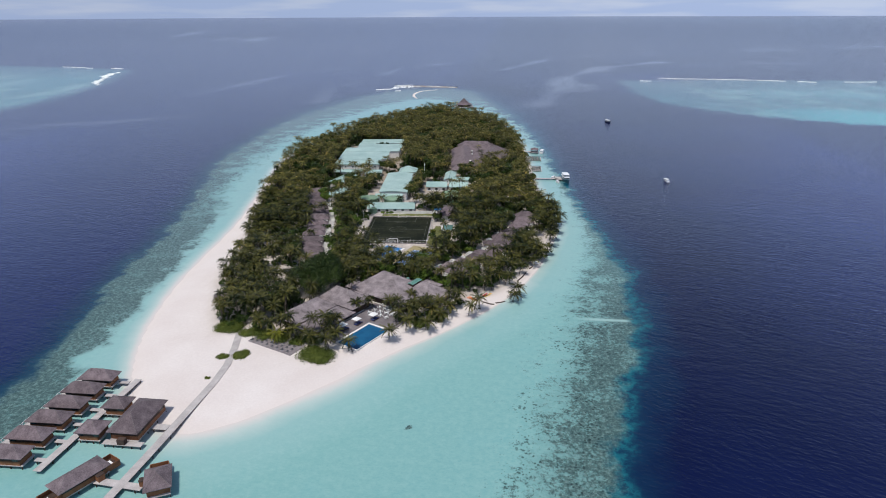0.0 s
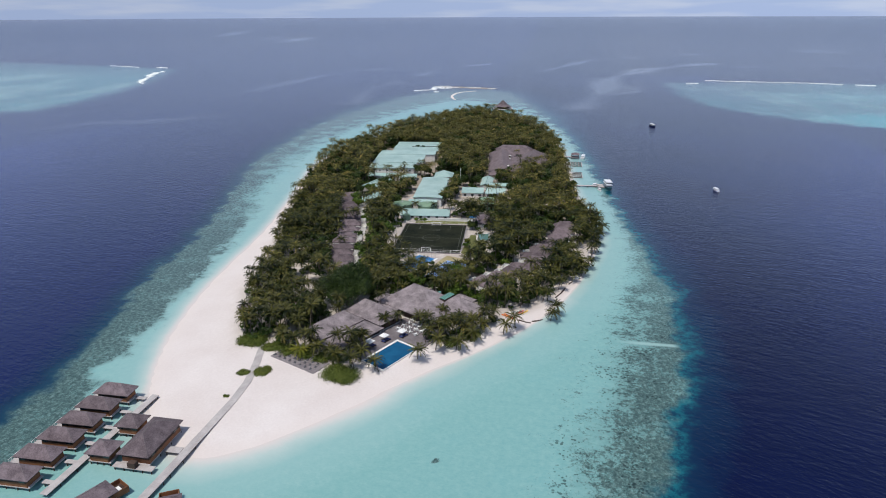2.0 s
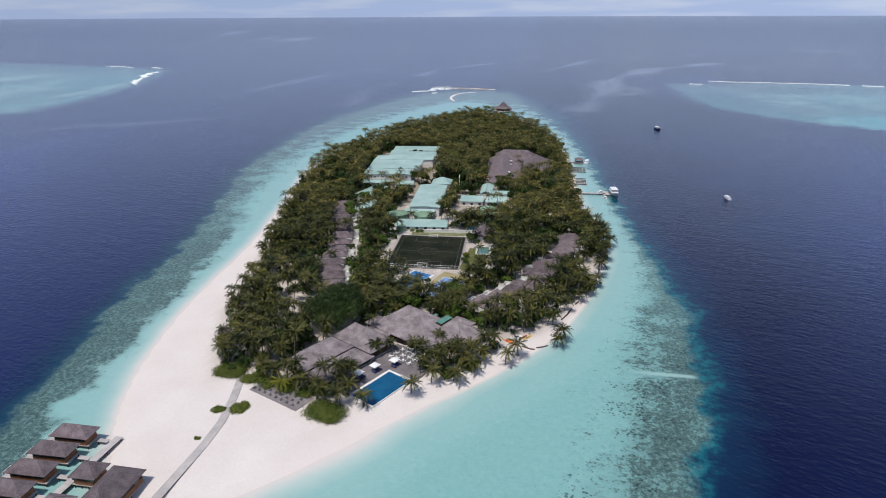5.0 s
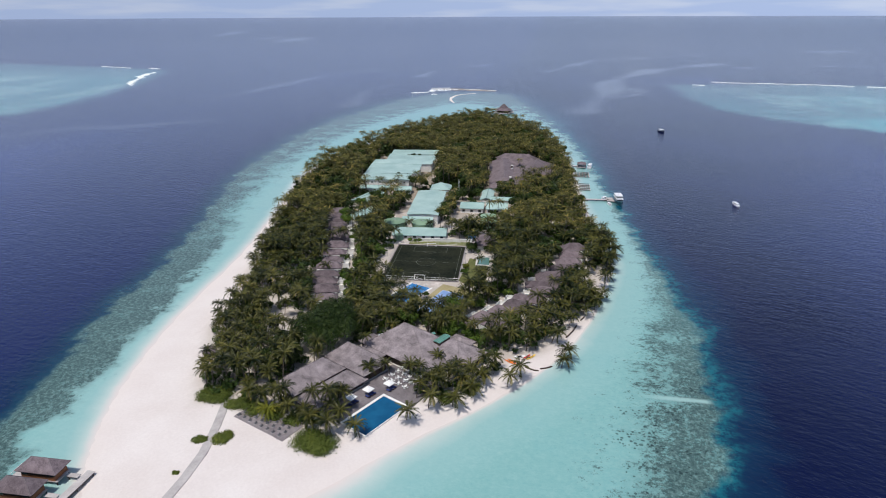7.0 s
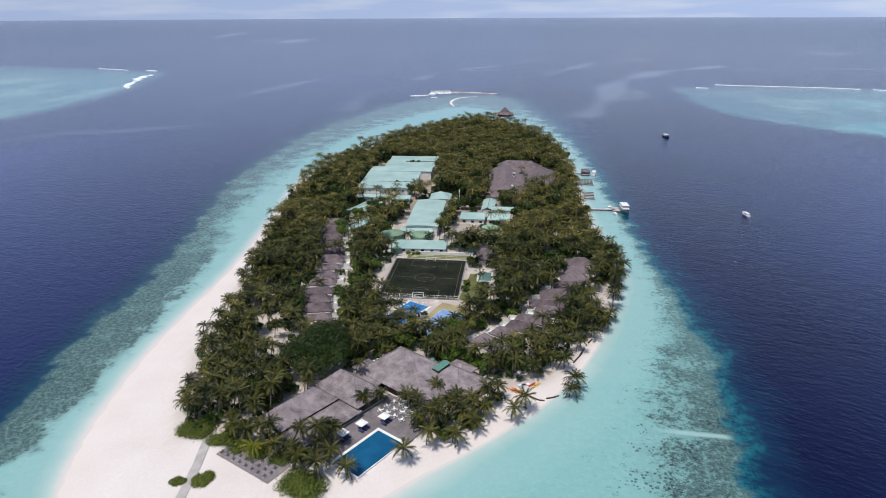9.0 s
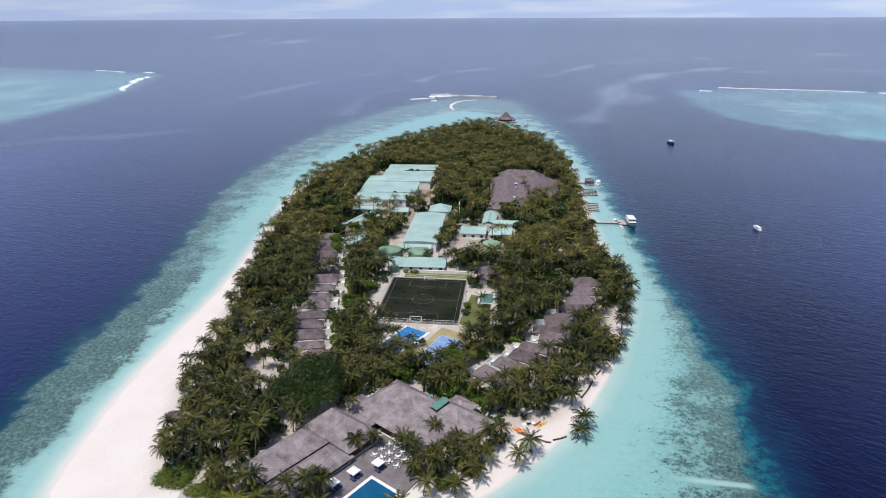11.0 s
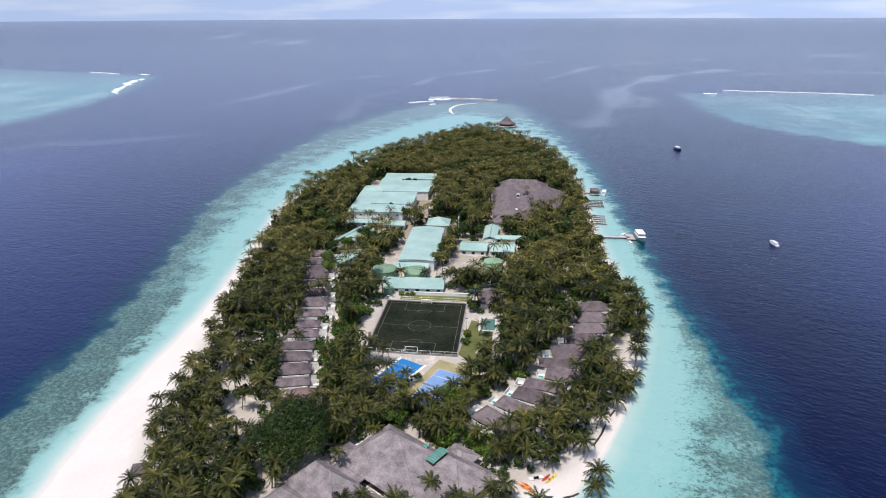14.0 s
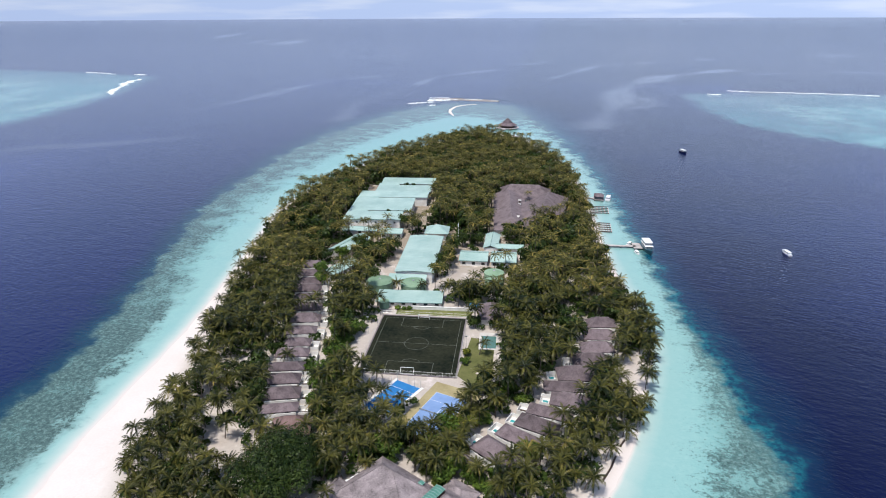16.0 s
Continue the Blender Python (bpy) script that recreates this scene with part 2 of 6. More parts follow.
def make_water():
    """The sea: its body colour follows the bottom below it (sand, coral, drop-off, deep) and carries painted far haze,
    under one rippled, reflecting surface.
    """
    m, nt, b = nodes_of("sea_water")
    at = {}
    for k in ("shore", "coral", "edge", "bank", "stream"):
        a = nt.nodes.new("ShaderNodeAttribute")
        a.attribute_name = k
        at[k] = a.outputs["Fac"]
    w1 = math_node(nt, "MULTIPLY_ADD", noise_tex(nt, 0.045, 5, 0.6), 26.0, -13.0)
    w2 = math_node(nt, "MULTIPLY_ADD", noise_tex(nt, 0.16, 4, 0.6), 10.0, -5.0)
    warp = math_node(nt, "ADD", w1, w2)
    pos = nt.nodes.new("ShaderNodeSeparateXYZ")
    nt.links.new(nt.nodes.new("ShaderNodeNewGeometry").outputs["Position"], pos.inputs[0])
    steep = math_node(nt, "MULTIPLY", step(nt, pos.outputs["X"], -60.0, -15.0), math_node(nt, "MULTIPLY", step(nt, at["shore"], 0.2, 2.2), 4.5))     # the bottom drops sooner on the east side
    steep = math_node(nt, "ADD", steep, math_node(nt, "MULTIPLY", math_node(nt, "SUBTRACT", 1.0, step(nt, pos.outputs["X"], -145.0, -118.0)), math_node(nt, "MULTIPLY", step(nt, at["shore"], 0.0, 7.0), 4.0)))
    shore = math_node(nt, "ADD", math_node(nt, "ADD", at["shore"], steep), math_node(nt, "MULTIPLY", warp, 0.22))
    shore = math_node(nt, "DIVIDE", shore, 60.0)
    shallow = ramp(nt, shore, [(0.0, (0.65, 0.575, 0.54)), (0.03, (0.60, 0.575, 0.545)), (0.09, (0.43, 0.53, 0.505)), (0.2, (0.245, 0.425, 0.415)), (0.5, (0.140, 0.335, 0.324)), (1.0, (0.125, 0.317, 0.312))])
    below = step(nt, shore, 0.04, 0.4)     # ripples and patches show once there is depth
    shallow = mix(nt, math_node(nt, "MULTIPLY", step(nt, noise_tex(nt, 0.4, 7, 0.75), 0.38, 0.7), math_node(nt, "MULTIPLY", below, 0.3)), shallow, mix(nt, 0.5, shallow, (0.5, 0.66, 0.6)))
    shallow = mix(nt, math_node(nt, "MULTIPLY", step(nt, noise_tex(nt, 0.03, 4, 0.6), 0.5, 0.75), math_node(nt, "MULTIPLY", below, 0.35)), shallow, (0.13, 0.36, 0.38))
    shallow = mix(nt, math_node(nt, "MULTIPLY", below, 0.5), shallow, mix(nt, noise_tex(nt, 1.1, 6, 0.75, (0.7, 1.3, 1)), mix(nt, 0.7, shallow, (0.12, 0.34, 0.36)), mix(nt, 0.55, shallow, (0.55, 0.72, 0.66))))
    # coral: patches that close up towards the reef's edge
    cor = math_node(nt, "ADD", at["coral"], warp)
    north = math_node(nt, "MULTIPLY", step(nt, pos.outputs["Y"], 430.0, 680.0), math_node(nt, "SUBTRACT", 1.0, step(nt, pos.outputs["X"], -100.0, -20.0)))
    cor = math_node(nt, "MULTIPLY_ADD", north, 9.0, cor)
    west = math_node(nt, "MULTIPLY", math_node(nt, "SUBTRACT", 1.0, step(nt, pos.outputs["X"], -150.0, -90.0)), math_node(nt, "MULTIPLY_ADD", step(nt, pos.outputs["Y"], 320.0, 450.0), -0.85, 1.0))
    belt = step(nt, cor, -4.0, 5.0)
    dens = math_node(nt, "MAXIMUM", step(nt, cor, -12.0, 24.0), math_node(nt, "MULTIPLY", belt, west))
    mott = math_node(nt, "ADD", math_node(nt, "MULTIPLY", noise_tex(nt, 0.48, 10, 0.84), 0.72), math_node(nt, "MULTIPLY", noise_tex(nt, 0.07, 3), 0.28))
    thr = math_node(nt, "MULTIPLY_ADD", dens, -0.17, 0.595)
    patch = step(nt, math_node(nt, "SUBTRACT", mott, thr), -0.02, 0.05)
    patch = math_node(nt, "MULTIPLY", patch, mix(nt, west, step(nt, cor, -20.0, -4.0), step(nt, cor, -7.0, 0.0)))
    patch = math_node(nt, "MAXIMUM", patch, math_node(nt, "MULTIPLY", mix(nt, west, step(nt, cor, -2.0, 20.0), belt), math_node(nt, "MULTIPLY_ADD", west, 0.2, 0.55)))
    ccol = ramp(nt, noise_tex(nt, 0.65, 10, 0.86), [(0.39, (0.009, 0.021, 0.023)), (0.49, (0.038, 0.068, 0.066)), (0.60, (0.135, 0.21, 0.20))])
    deeper = math_node(nt, "MULTIPLY_ADD", math_node(nt, "MULTIPLY", step(nt, pos.outputs["X"], -40.0, 20.0), step(nt, pos.outputs["Y"], 225.0, 330.0)), -0.17, 0.88)     # the eastern reef lies under more water
    col = mix(nt, math_node(nt, "MULTIPLY", patch, deeper), shallow, ccol)
    # single dark coral heads, thinning out towards the lagoon
    heads = nt.nodes.new("ShaderNodeTexVoronoi")
    heads.inputs["Scale"].default_value = 0.75
    nt.links.new(nt.nodes.new("ShaderNodeNewGeometry").outputs["Position"], heads.inputs["Vector"])
    hr = math_node(nt, "MULTIPLY_ADD", step(nt, noise_tex(nt, 0.09, 5, 0.7), 0.42, 0.66), 0.36, 0.04)
    head = math_node(nt, "SUBTRACT", 1.0, step(nt, math_node(nt, "SUBTRACT", heads.outputs["Distance"], hr), -0.04, 0.05))
    head = math_node(nt, "MULTIPLY", math_node(nt, "MULTIPLY_ADD", west, -0.8, 1.0), math_node(nt, "MULTIPLY", head, math_node(nt, "MULTIPLY", step(nt, cor, -7.0, 3.0), math_node(nt, "MULTIPLY_ADD", deeper, 2.6, -1.6))))
    col = mix(nt, head, col, (0.014, 0.027, 0.028))
    # a tongue of sand across the eastern reef
    off = math_node(nt, "ABSOLUTE", math_node(nt, "ADD", math_node(nt, "SUBTRACT", pos.outputs["Y"], 240.4), math_node(nt, "MULTIPLY", w2, 0.16)))
    tongue = math_node(nt, "MULTIPLY", math_node(nt, "SUBTRACT", 1.0, step(nt, off, 0.3, 1.9)), math_node(nt, "MULTIPLY", step(nt, pos.outputs["X"], 26.0, 38.0), math_node(nt, "SUBTRACT", 1.0, step(nt, pos.outputs["X"], 49.0, 53.0))))
    col = mix(nt, math_node(nt, "MULTIPLY", tongue, 0.85), col, (0.30, 0.47, 0.45))
    # beyond the edge the bottom falls away
    edge = math_node(nt, "ADD", math_node(nt, "ADD", at["edge"], math_node(nt, "MULTIPLY_ADD", step(nt, pos.outputs["X"], -150.0, -90.0), -5.0, 5.0)), math_node(nt, "MULTIPLY", warp, 0.85))
    fleck = step(nt, noise_tex(nt, 0.26, 9, 0.8), 0.42, 0.58)
    ledge = math_node(nt, "MULTIPLY", fleck, step(nt, pos.outputs["X"], -40.0, 20.0))
    slope = mix(nt, ledge, (0.005, 0.040, 0.075), (0.010, 0.135, 0.17))
    west_side = math_node(nt, "SUBTRACT", 1.0, step(nt, pos.outputs["X"], -150.0, -90.0))
    brink = math_node(nt, "SUBTRACT", edge, math_node(nt, "MULTIPLY", west_side, 2.0))
    col = mix(nt, step(nt, brink, -3.5, 3.0), col, slope)
    col = mix(nt, step(nt, brink, 0.0, 9.0), col, (0.002, 0.020, 0.058))
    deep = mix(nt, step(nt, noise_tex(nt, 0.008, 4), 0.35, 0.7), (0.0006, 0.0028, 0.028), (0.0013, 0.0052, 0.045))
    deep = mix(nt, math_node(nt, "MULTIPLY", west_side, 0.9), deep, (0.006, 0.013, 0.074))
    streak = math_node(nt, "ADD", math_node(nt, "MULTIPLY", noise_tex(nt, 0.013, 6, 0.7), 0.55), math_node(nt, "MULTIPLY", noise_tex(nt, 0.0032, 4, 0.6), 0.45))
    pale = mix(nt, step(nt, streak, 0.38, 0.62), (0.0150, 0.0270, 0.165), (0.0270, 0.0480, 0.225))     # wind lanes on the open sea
    deep = mix(nt, step(nt, at["edge"], 14.0, 380.0), deep, pale)     # haze over the far sea, painted in with distance from the reef
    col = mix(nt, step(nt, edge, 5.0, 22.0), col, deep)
    # far banks under thin water
    bank = math_node(nt, "ADD", at["bank"], math_node(nt, "MULTIPLY", warp, 2.6))
    bcol = mix(nt, step(nt, noise_tex(nt, 0.011, 5, 0.6, (1, 0.35, 1)), 0.4, 0.66), (0.10, 0.27, 0.30), (0.24, 0.43, 0.43))
    east = step(nt, pos.outputs["X"], 100.0, 200.0)
    weed = step(nt, math_node(nt, "ADD", math_node(nt, "MULTIPLY", noise_tex(nt, 0.035, 8, 0.8), 0.6), math_node(nt, "MULTIPLY", noise_tex(nt, 0.008, 3), 0.4)), 0.44, 0.56)
    bcol = mix(nt, math_node(nt, "MULTIPLY", math_node(nt, "MULTIPLY_ADD", east, 0.4, 0.35), weed), bcol, (0.085, 0.185, 0.205))
    clear = math_node(nt, "MULTIPLY", math_node(nt, "SUBTRACT", 1.0, step(nt, math_node(nt, "MULTIPLY_ADD", pos.outputs["X"], 0.12, math_node(nt, "SUBTRACT", pos.outputs["Y"], 45.0)), 845.0, 925.0)), step(nt, pos.outputs["X"], 250.0, 400.0))     # sand without weed on its near side
    bcol = mix(nt, math_node(nt, "MULTIPLY", clear, 0.85), bcol, (0.11, 0.42, 0.46))
    dim = math_node(nt, "MULTIPLY_ADD", step(nt, pos.outputs["X"], -200.0, 250.0), -0.26, math_node(nt, "MULTIPLY_ADD", step(nt, pos.outputs["X"], 230.0, 480.0), 0.34, 0.86))     # the eastern bank lies deeper
    rim = math_node(nt, "MAXIMUM", math_node(nt, "MULTIPLY", east, step(nt, pos.outputs["Y"], 1040.0, 1270.0)), math_node(nt, "MULTIPLY", math_node(nt, "SUBTRACT", 1.0, east), step(nt, pos.outputs["Y"], 1150.0, 1520.0)))
    dim = math_node(nt, "MULTIPLY", dim, math_node(nt, "MULTIPLY_ADD", rim, -0.45, 1.0))     # both sink gently to the north
    col = mix(nt, math_node(nt, "MULTIPLY", mix(nt, east, step(nt, bank, -20.0, 42.0), step(nt, bank, -12.0, 16.0)), dim), col, bcol)
    nt.links.new(col, b.inputs["Base Color"])
    # thin winding slicks of smooth water and the broad smooth stream east of the island
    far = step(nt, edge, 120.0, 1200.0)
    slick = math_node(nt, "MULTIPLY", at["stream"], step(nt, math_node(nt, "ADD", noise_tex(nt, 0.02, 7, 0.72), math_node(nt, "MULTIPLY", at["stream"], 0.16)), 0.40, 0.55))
    # the sky's pale sheen on the slicks, painted into the base colour
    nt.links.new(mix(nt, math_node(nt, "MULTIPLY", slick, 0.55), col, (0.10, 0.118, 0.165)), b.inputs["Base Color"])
    b.inputs["IOR"].default_value = 1.34
    nt.links.new(math_node(nt, "ADD", math_node(nt, "MULTIPLY_ADD", slick, -0.06, 0.15), math_node(nt, "MULTIPLY", far, 0.14)), b.inputs["Roughness"])
    n1 = noise_tex(nt, 0.42, 3, 0.55, (0.7, 1.4, 1, -24))
    n2 = noise_tex(nt, 0.13, 2, 0.5, (0.6, 1.5, 1, -20))
    n3 = noise_tex(nt, 1.1, 2, 0.5, (0.7, 1.3, 1, -34))
    h = math_node(nt, "ADD", math_node(nt, "ADD", n1, math_node(nt, "MULTIPLY", n2, 0.7)), math_node(nt, "MULTIPLY", n3, 0.13))
    bp = nt.nodes.new("ShaderNodeBump")
    bp.inputs["Distance"].default_value = 0.30
    open_sea = math_node(nt, "MULTIPLY_ADD", step(nt, edge, -6.0, 14.0), 0.60, 0.20)
    calm = math_node(nt, "MULTIPLY", math_node(nt, "MULTIPLY_ADD", slick, -0.5, 1.0), math_node(nt, "MULTIPLY_ADD", far, -0.72, 1.0))
    nt.links.new(math_node(nt, "MULTIPLY", open_sea, calm), bp.inputs["Strength"])
    nt.links.new(h, bp.inputs["Height"])
    nt.links.new(bp.outputs[0], b.inputs["Normal"])
    return m


def make_pool():
    m, nt, b = nodes_of("pool_water")
    nt.links.new(ramp(nt, noise_tex(nt, 0.25, 4), [(0.3, (0.005, 0.065, 0.155)), (0.7, (0.009, 0.10, 0.21))]), b.inputs["Base Color"])
    b.inputs["Roughness"].default_value, b.inputs["IOR"].default_value = 0.06, 1.33
    bump(nt, b, noise_tex(nt, 1.5, 3), 0.15, 0.05)
    return m


def make_foam():
    m, nt, b = nodes_of("sea_foam")
    nt.links.new(ramp(nt, noise_tex(nt, 0.2, 6), [(0.3, (0.6, 0.68, 0.7)), (0.6, (0.86, 0.87, 0.87))]), b.inputs["Base Color"])
    b.inputs["Roughness"].default_value = 0.9
    return m


SAND, WATER, POOL_WATER, FOAM = make_sand(), make_water(), make_pool(), make_foam()


# ---- mesh helpers ----
class Shape:
    """Collects boxes, prisms, hips and strips, and becomes one mesh."""

    def __init__(self):
        self.v, self.f = [], []

    def add(self, verts, faces, m=None):
        k = len(self.v)
        self.v += [tuple(m @ Vector(p)) for p in verts] if m else [tuple(p) for p in verts]
        self.f += [tuple(i + k for i in f) for f in faces]
        return self

    def box(self, x0, x1, y0, y1, z0, z1, m=None, taper=0.0):
        t = taper
        p = [(x0, y0, z0), (x1, y0, z0), (x1, y1, z0), (x0, y1, z0), (x0 + t, y0 + t, z1), (x1 - t, y0 + t, z1), (x1 - t, y1 - t, z1), (x0 + t, y1 - t, z1)]
        return self.add(p, [(3, 2, 1, 0), (4, 5, 6, 7), (0, 1, 5, 4), (1, 2, 6, 5), (2, 3, 7, 6), (3, 0, 4, 7)], m)

    def prism(self, poly, z0, z1):
        n = len(poly)
        p = [(x, y, z0) for x, y in poly] + [(x, y, z1) for x, y in poly]
        return self.add(p, [tuple(range(n))[::-1], tuple(range(n, 2 * n))] + [(i, (i + 1) % n, n + (i + 1) % n, n + i) for i in range(n)])

    def rod(self, a, b, r, r2=None, n=6):
        a, b = Vector(a), Vector(b)
        d = (b - a).normalized()
        s = d.orthogonal().normalized()
        u = d.cross(s)
        r2 = r if r2 is None else r2
        p = [a + (s * math.cos(k * math.tau / n) + u * math.sin(k * math.tau / n)) * r for k in range(n)]
        p += [b + (s * math.cos(k * math.tau / n) + u * math.sin(k * math.tau / n)) * r2 for k in range(n)]
        return self.add(p, [tuple(range(n))[::-1], tuple(range(n, 2 * n))] + [(i, (i + 1) % n, n + (i + 1) % n, n + i) for i in range(n)])

    def hip(self, L, W, ze, zr, ridge=None, thick=0.35, sag=0.0, shift=0.0, off=0.0):
        """A hip roof about the origin, its ridge along x, with a thick eave and a slightly hollow slope."""
        r = (L - W) / 2 * 1.0 if ridge is None else ridge / 2
        r = max(r, 0.25)
        rings = []
        for k, s in enumerate((0.0, 0.35, 0.7, 1.0)):
            z = ze + (zr - ze) * s - sag * math.sin(s * math.pi)
            hx, hy = L / 2 + (r - L / 2) * s, W / 2 * (1 - s) + 0.06 * s
            cx, cy = shift * s, off * s
            rings.append([(cx - hx, cy - hy, z), (cx + hx, cy - hy, z), (cx + hx, cy + hy, z), (cx - hx, cy + hy, z)])
        low = [(x * 0.98, y * 0.98, z - thick) for x, y, z in rings[0]]
        rings.insert(0, low)
        p = [q for ring in rings for q in ring]
        f = [(0, 3, 2, 1)]
        for k in range(len(rings) - 1):
            for i in range(4):
                j = (i + 1) % 4
                f.append((4 * k + i, 4 * k + j, 4 * k + 4 + j, 4 * k + 4 + i))
        e = 4 * (len(rings) - 1)
        f.append((e, e + 1, e + 2, e + 3))
        return self.add(p, f)

    def mesh(self, name, material, smooth=False):
        me = bpy.data.meshes.new(name)
        me.from_pydata(self.v, [], self.f)
        me.materials.append(material)
        if smooth:
            me.polygons.foreach_set("use_smooth", [True] * len(me.polygons))
        me.update()
        return me


def part(name, shape, material, parent, label="", smooth=False):
    ob = new(name, shape.mesh(name, material, smooth))
    ob.parent = parent
    if label:
        tagged(ob, label)
    return ob


def thing(name, label, category, group="", kind="", m=None):
    ob = tagged(new(name), label, category, group, kind)
    if m is not None:
        ob.matrix_basis = m
    return ob


def chaikin(poly, times=2):
    for _ in range(times):
        out = []
        for (ax, ay), (bx, by) in zip(poly, poly[1:] + poly[:1]):
            out += [(ax * 0.75 + bx * 0.25, ay * 0.75 + by * 0.25), (ax * 0.25 + bx * 0.75, ay * 0.25 + by * 0.75)]
        poly = out
    return poly


def outside(px, py, poly):
    """Signed distance of many points to a closed outline: positive outside it."""
    d = np.full(px.shape, 1e9)
    ins = np.zeros(px.shape, bool)
    for (ax, ay), (bx, by) in zip(poly, poly[1:] + poly[:1]):
        ex, ey = bx - ax, by - ay
        t = np.clip(((px - ax) * ex + (py - ay) * ey) / (ex * ex + ey * ey + 1e-9), 0, 1)
        d = np.minimum(d, np.hypot(px - ax - t * ex, py - ay - t * ey))
        if ey != 0:
            c = ((ay > py) != (by > py)) & (px < (py - ay) / ey * ex + ax)
            ins ^= c
    return np.where(ins, -d, d)


# ---- the plan ----
SHORE = chaikin([(-103, 146), (-125, 164), (-135, 179), (-146, 203), (-153, 228), (-158, 250), (-162, 275), (-165, 305), (-168, 335), (-173, 365), (-179, 395),
                 (-186, 430), (-193, 462), (-202, 500), (-204, 540), (-200, 575), (-193, 610), (-185, 660), (-172, 702), (-152, 742), (-130, 786), (-100, 824), (-78, 832),
                 (-54, 815), (-22, 735), (1, 640), (8, 590), (13, 515), (16, 455), (22, 417), (26, 387), (27, 356), (23, 335), (19, 318), (15, 298), (5, 270), (-7, 248),
                 (-18, 233), (-32, 216), (-46, 202), (-64, 178), (-77, 164), (-88, 153)], 2)
CORAL_IN = chaikin([(-9, 40), (0, 120), (5, 157), (11, 181), (15.5, 206), (20, 234), (27, 262), (34, 300), (38, 345), (37.5, 390), (33, 450), (23, 535), (14, 632), (-8, 735),
                    (-50, 860), (-105, 950), (-150, 960), (-175, 920), (-200, 850), (-222, 770), (-236, 680), (-236, 590), (-225, 510), (-210, 434), (-198, 386),
                    (-187, 350), (-180, 321), (-176, 300), (-173, 281), (-169, 258), (-164, 225), (-158, 195), (-152, 165), (-150, 130), (-150, 60), (-130, -60), (-20, -60)], 2)
REEF = chaikin([(26, -80), (28, 60), (28.5, 136), (31, 160), (39.5, 185), (47, 208), (52, 235), (55, 281), (55, 315), (51.5, 350), (46, 380), (43, 405), (38, 460), (29, 535), (21, 632),
                (1, 741), (-33, 905), (-88, 1090), (-178, 1090), (-234, 1015), (-262, 914), (-277, 806), (-283, 695), (-276, 605), (-262, 505), (-241, 440), (-225, 390), (-214, 351),
                (-206, 318), (-200, 280), (-194, 250), (-184, 215), (-177, 195), (-173, 170), (-170, 120), (-172, 40), (-165, -80)], 2)
GROVE = [(-117, 209), (-123, 219), (-130, 234), (-141, 259), (-147, 292), (-153, 315), (-158, 337), (-171, 375), (-181, 415), (-189, 455), (-199, 495), (-201, 535), (-197, 568),
         (-190, 600), (-182, 652), (-166, 694), (-147, 732), (-126, 777), (-104, 806), (-88, 808), (-66, 780), (-28, 730), (-3, 640), (5, 588), (9, 515), (12, 455), (18.5, 417), (23.5, 387),
         (24.5, 356), (21.5, 338), (17.5, 318), (12.5, 296), (3.5, 275), (-6, 261), (-17, 254), (-23, 243), (-31, 230), (-42, 223), (-47, 224), (-55, 232), (-66, 224), (-66, 204),
         (-78, 201), (-101, 207), (-108, 214)]
BANK_W = [(-2600, 1750), (-1700, 1600), (-1300, 1520), (-1120, 1490), (-960, 1440), (-890, 1400), (-830, 1250), (-765, 1090), (-730, 980), (-705, 870), (-695, 750), (-900, 640), (-1700, 560), (-2400, 900)]
BANK_E = [(190, 1250), (250, 1268), (530, 1285), (1100, 1330), (2200, 1500), (2200, 700), (700, 640), (330, 795), (250, 860), (206, 945), (186, 1090)]
EYE_Z, FLAT, FAR, RIM_ANGLE = 125.0, 2400.0, 4700.0, 0.0056


def far_lift(r):
    """The sheet is flat out to FAR's inner ring; past it the rim lies where the eye sees the true horizon, a few kilometres early."""
    e0 = -EYE_Z / FLAT
    s = np.clip((r - FLAT) / (FAR - FLAT), 0, 1)
    slope0 = EYE_Z / FLAT ** 2 * (FAR - FLAT)
    e1 = -RIM_ANGLE
    h = e0 * (2 * s ** 3 - 3 * s ** 2 + 1) + slope0 * (s ** 3 - 2 * s ** 2 + s) + e1 * (-2 * s ** 3 + 3 * s ** 2)
    return np.where(r > FLAT, EYE_Z + r * h, 0.0)


def spaced(*runs):
    out = []
    for a, b, d in runs:
        out += list(np.arange(a, b, d))
    return np.array(out)


def grown(start, stop, first, rate):
    out, p, d = [], start, first if stop > start else -first
    while (p < stop) if d > 0 else (p > stop):
        p += d
        d *= rate
        out.append(p)
    return np.array(out)


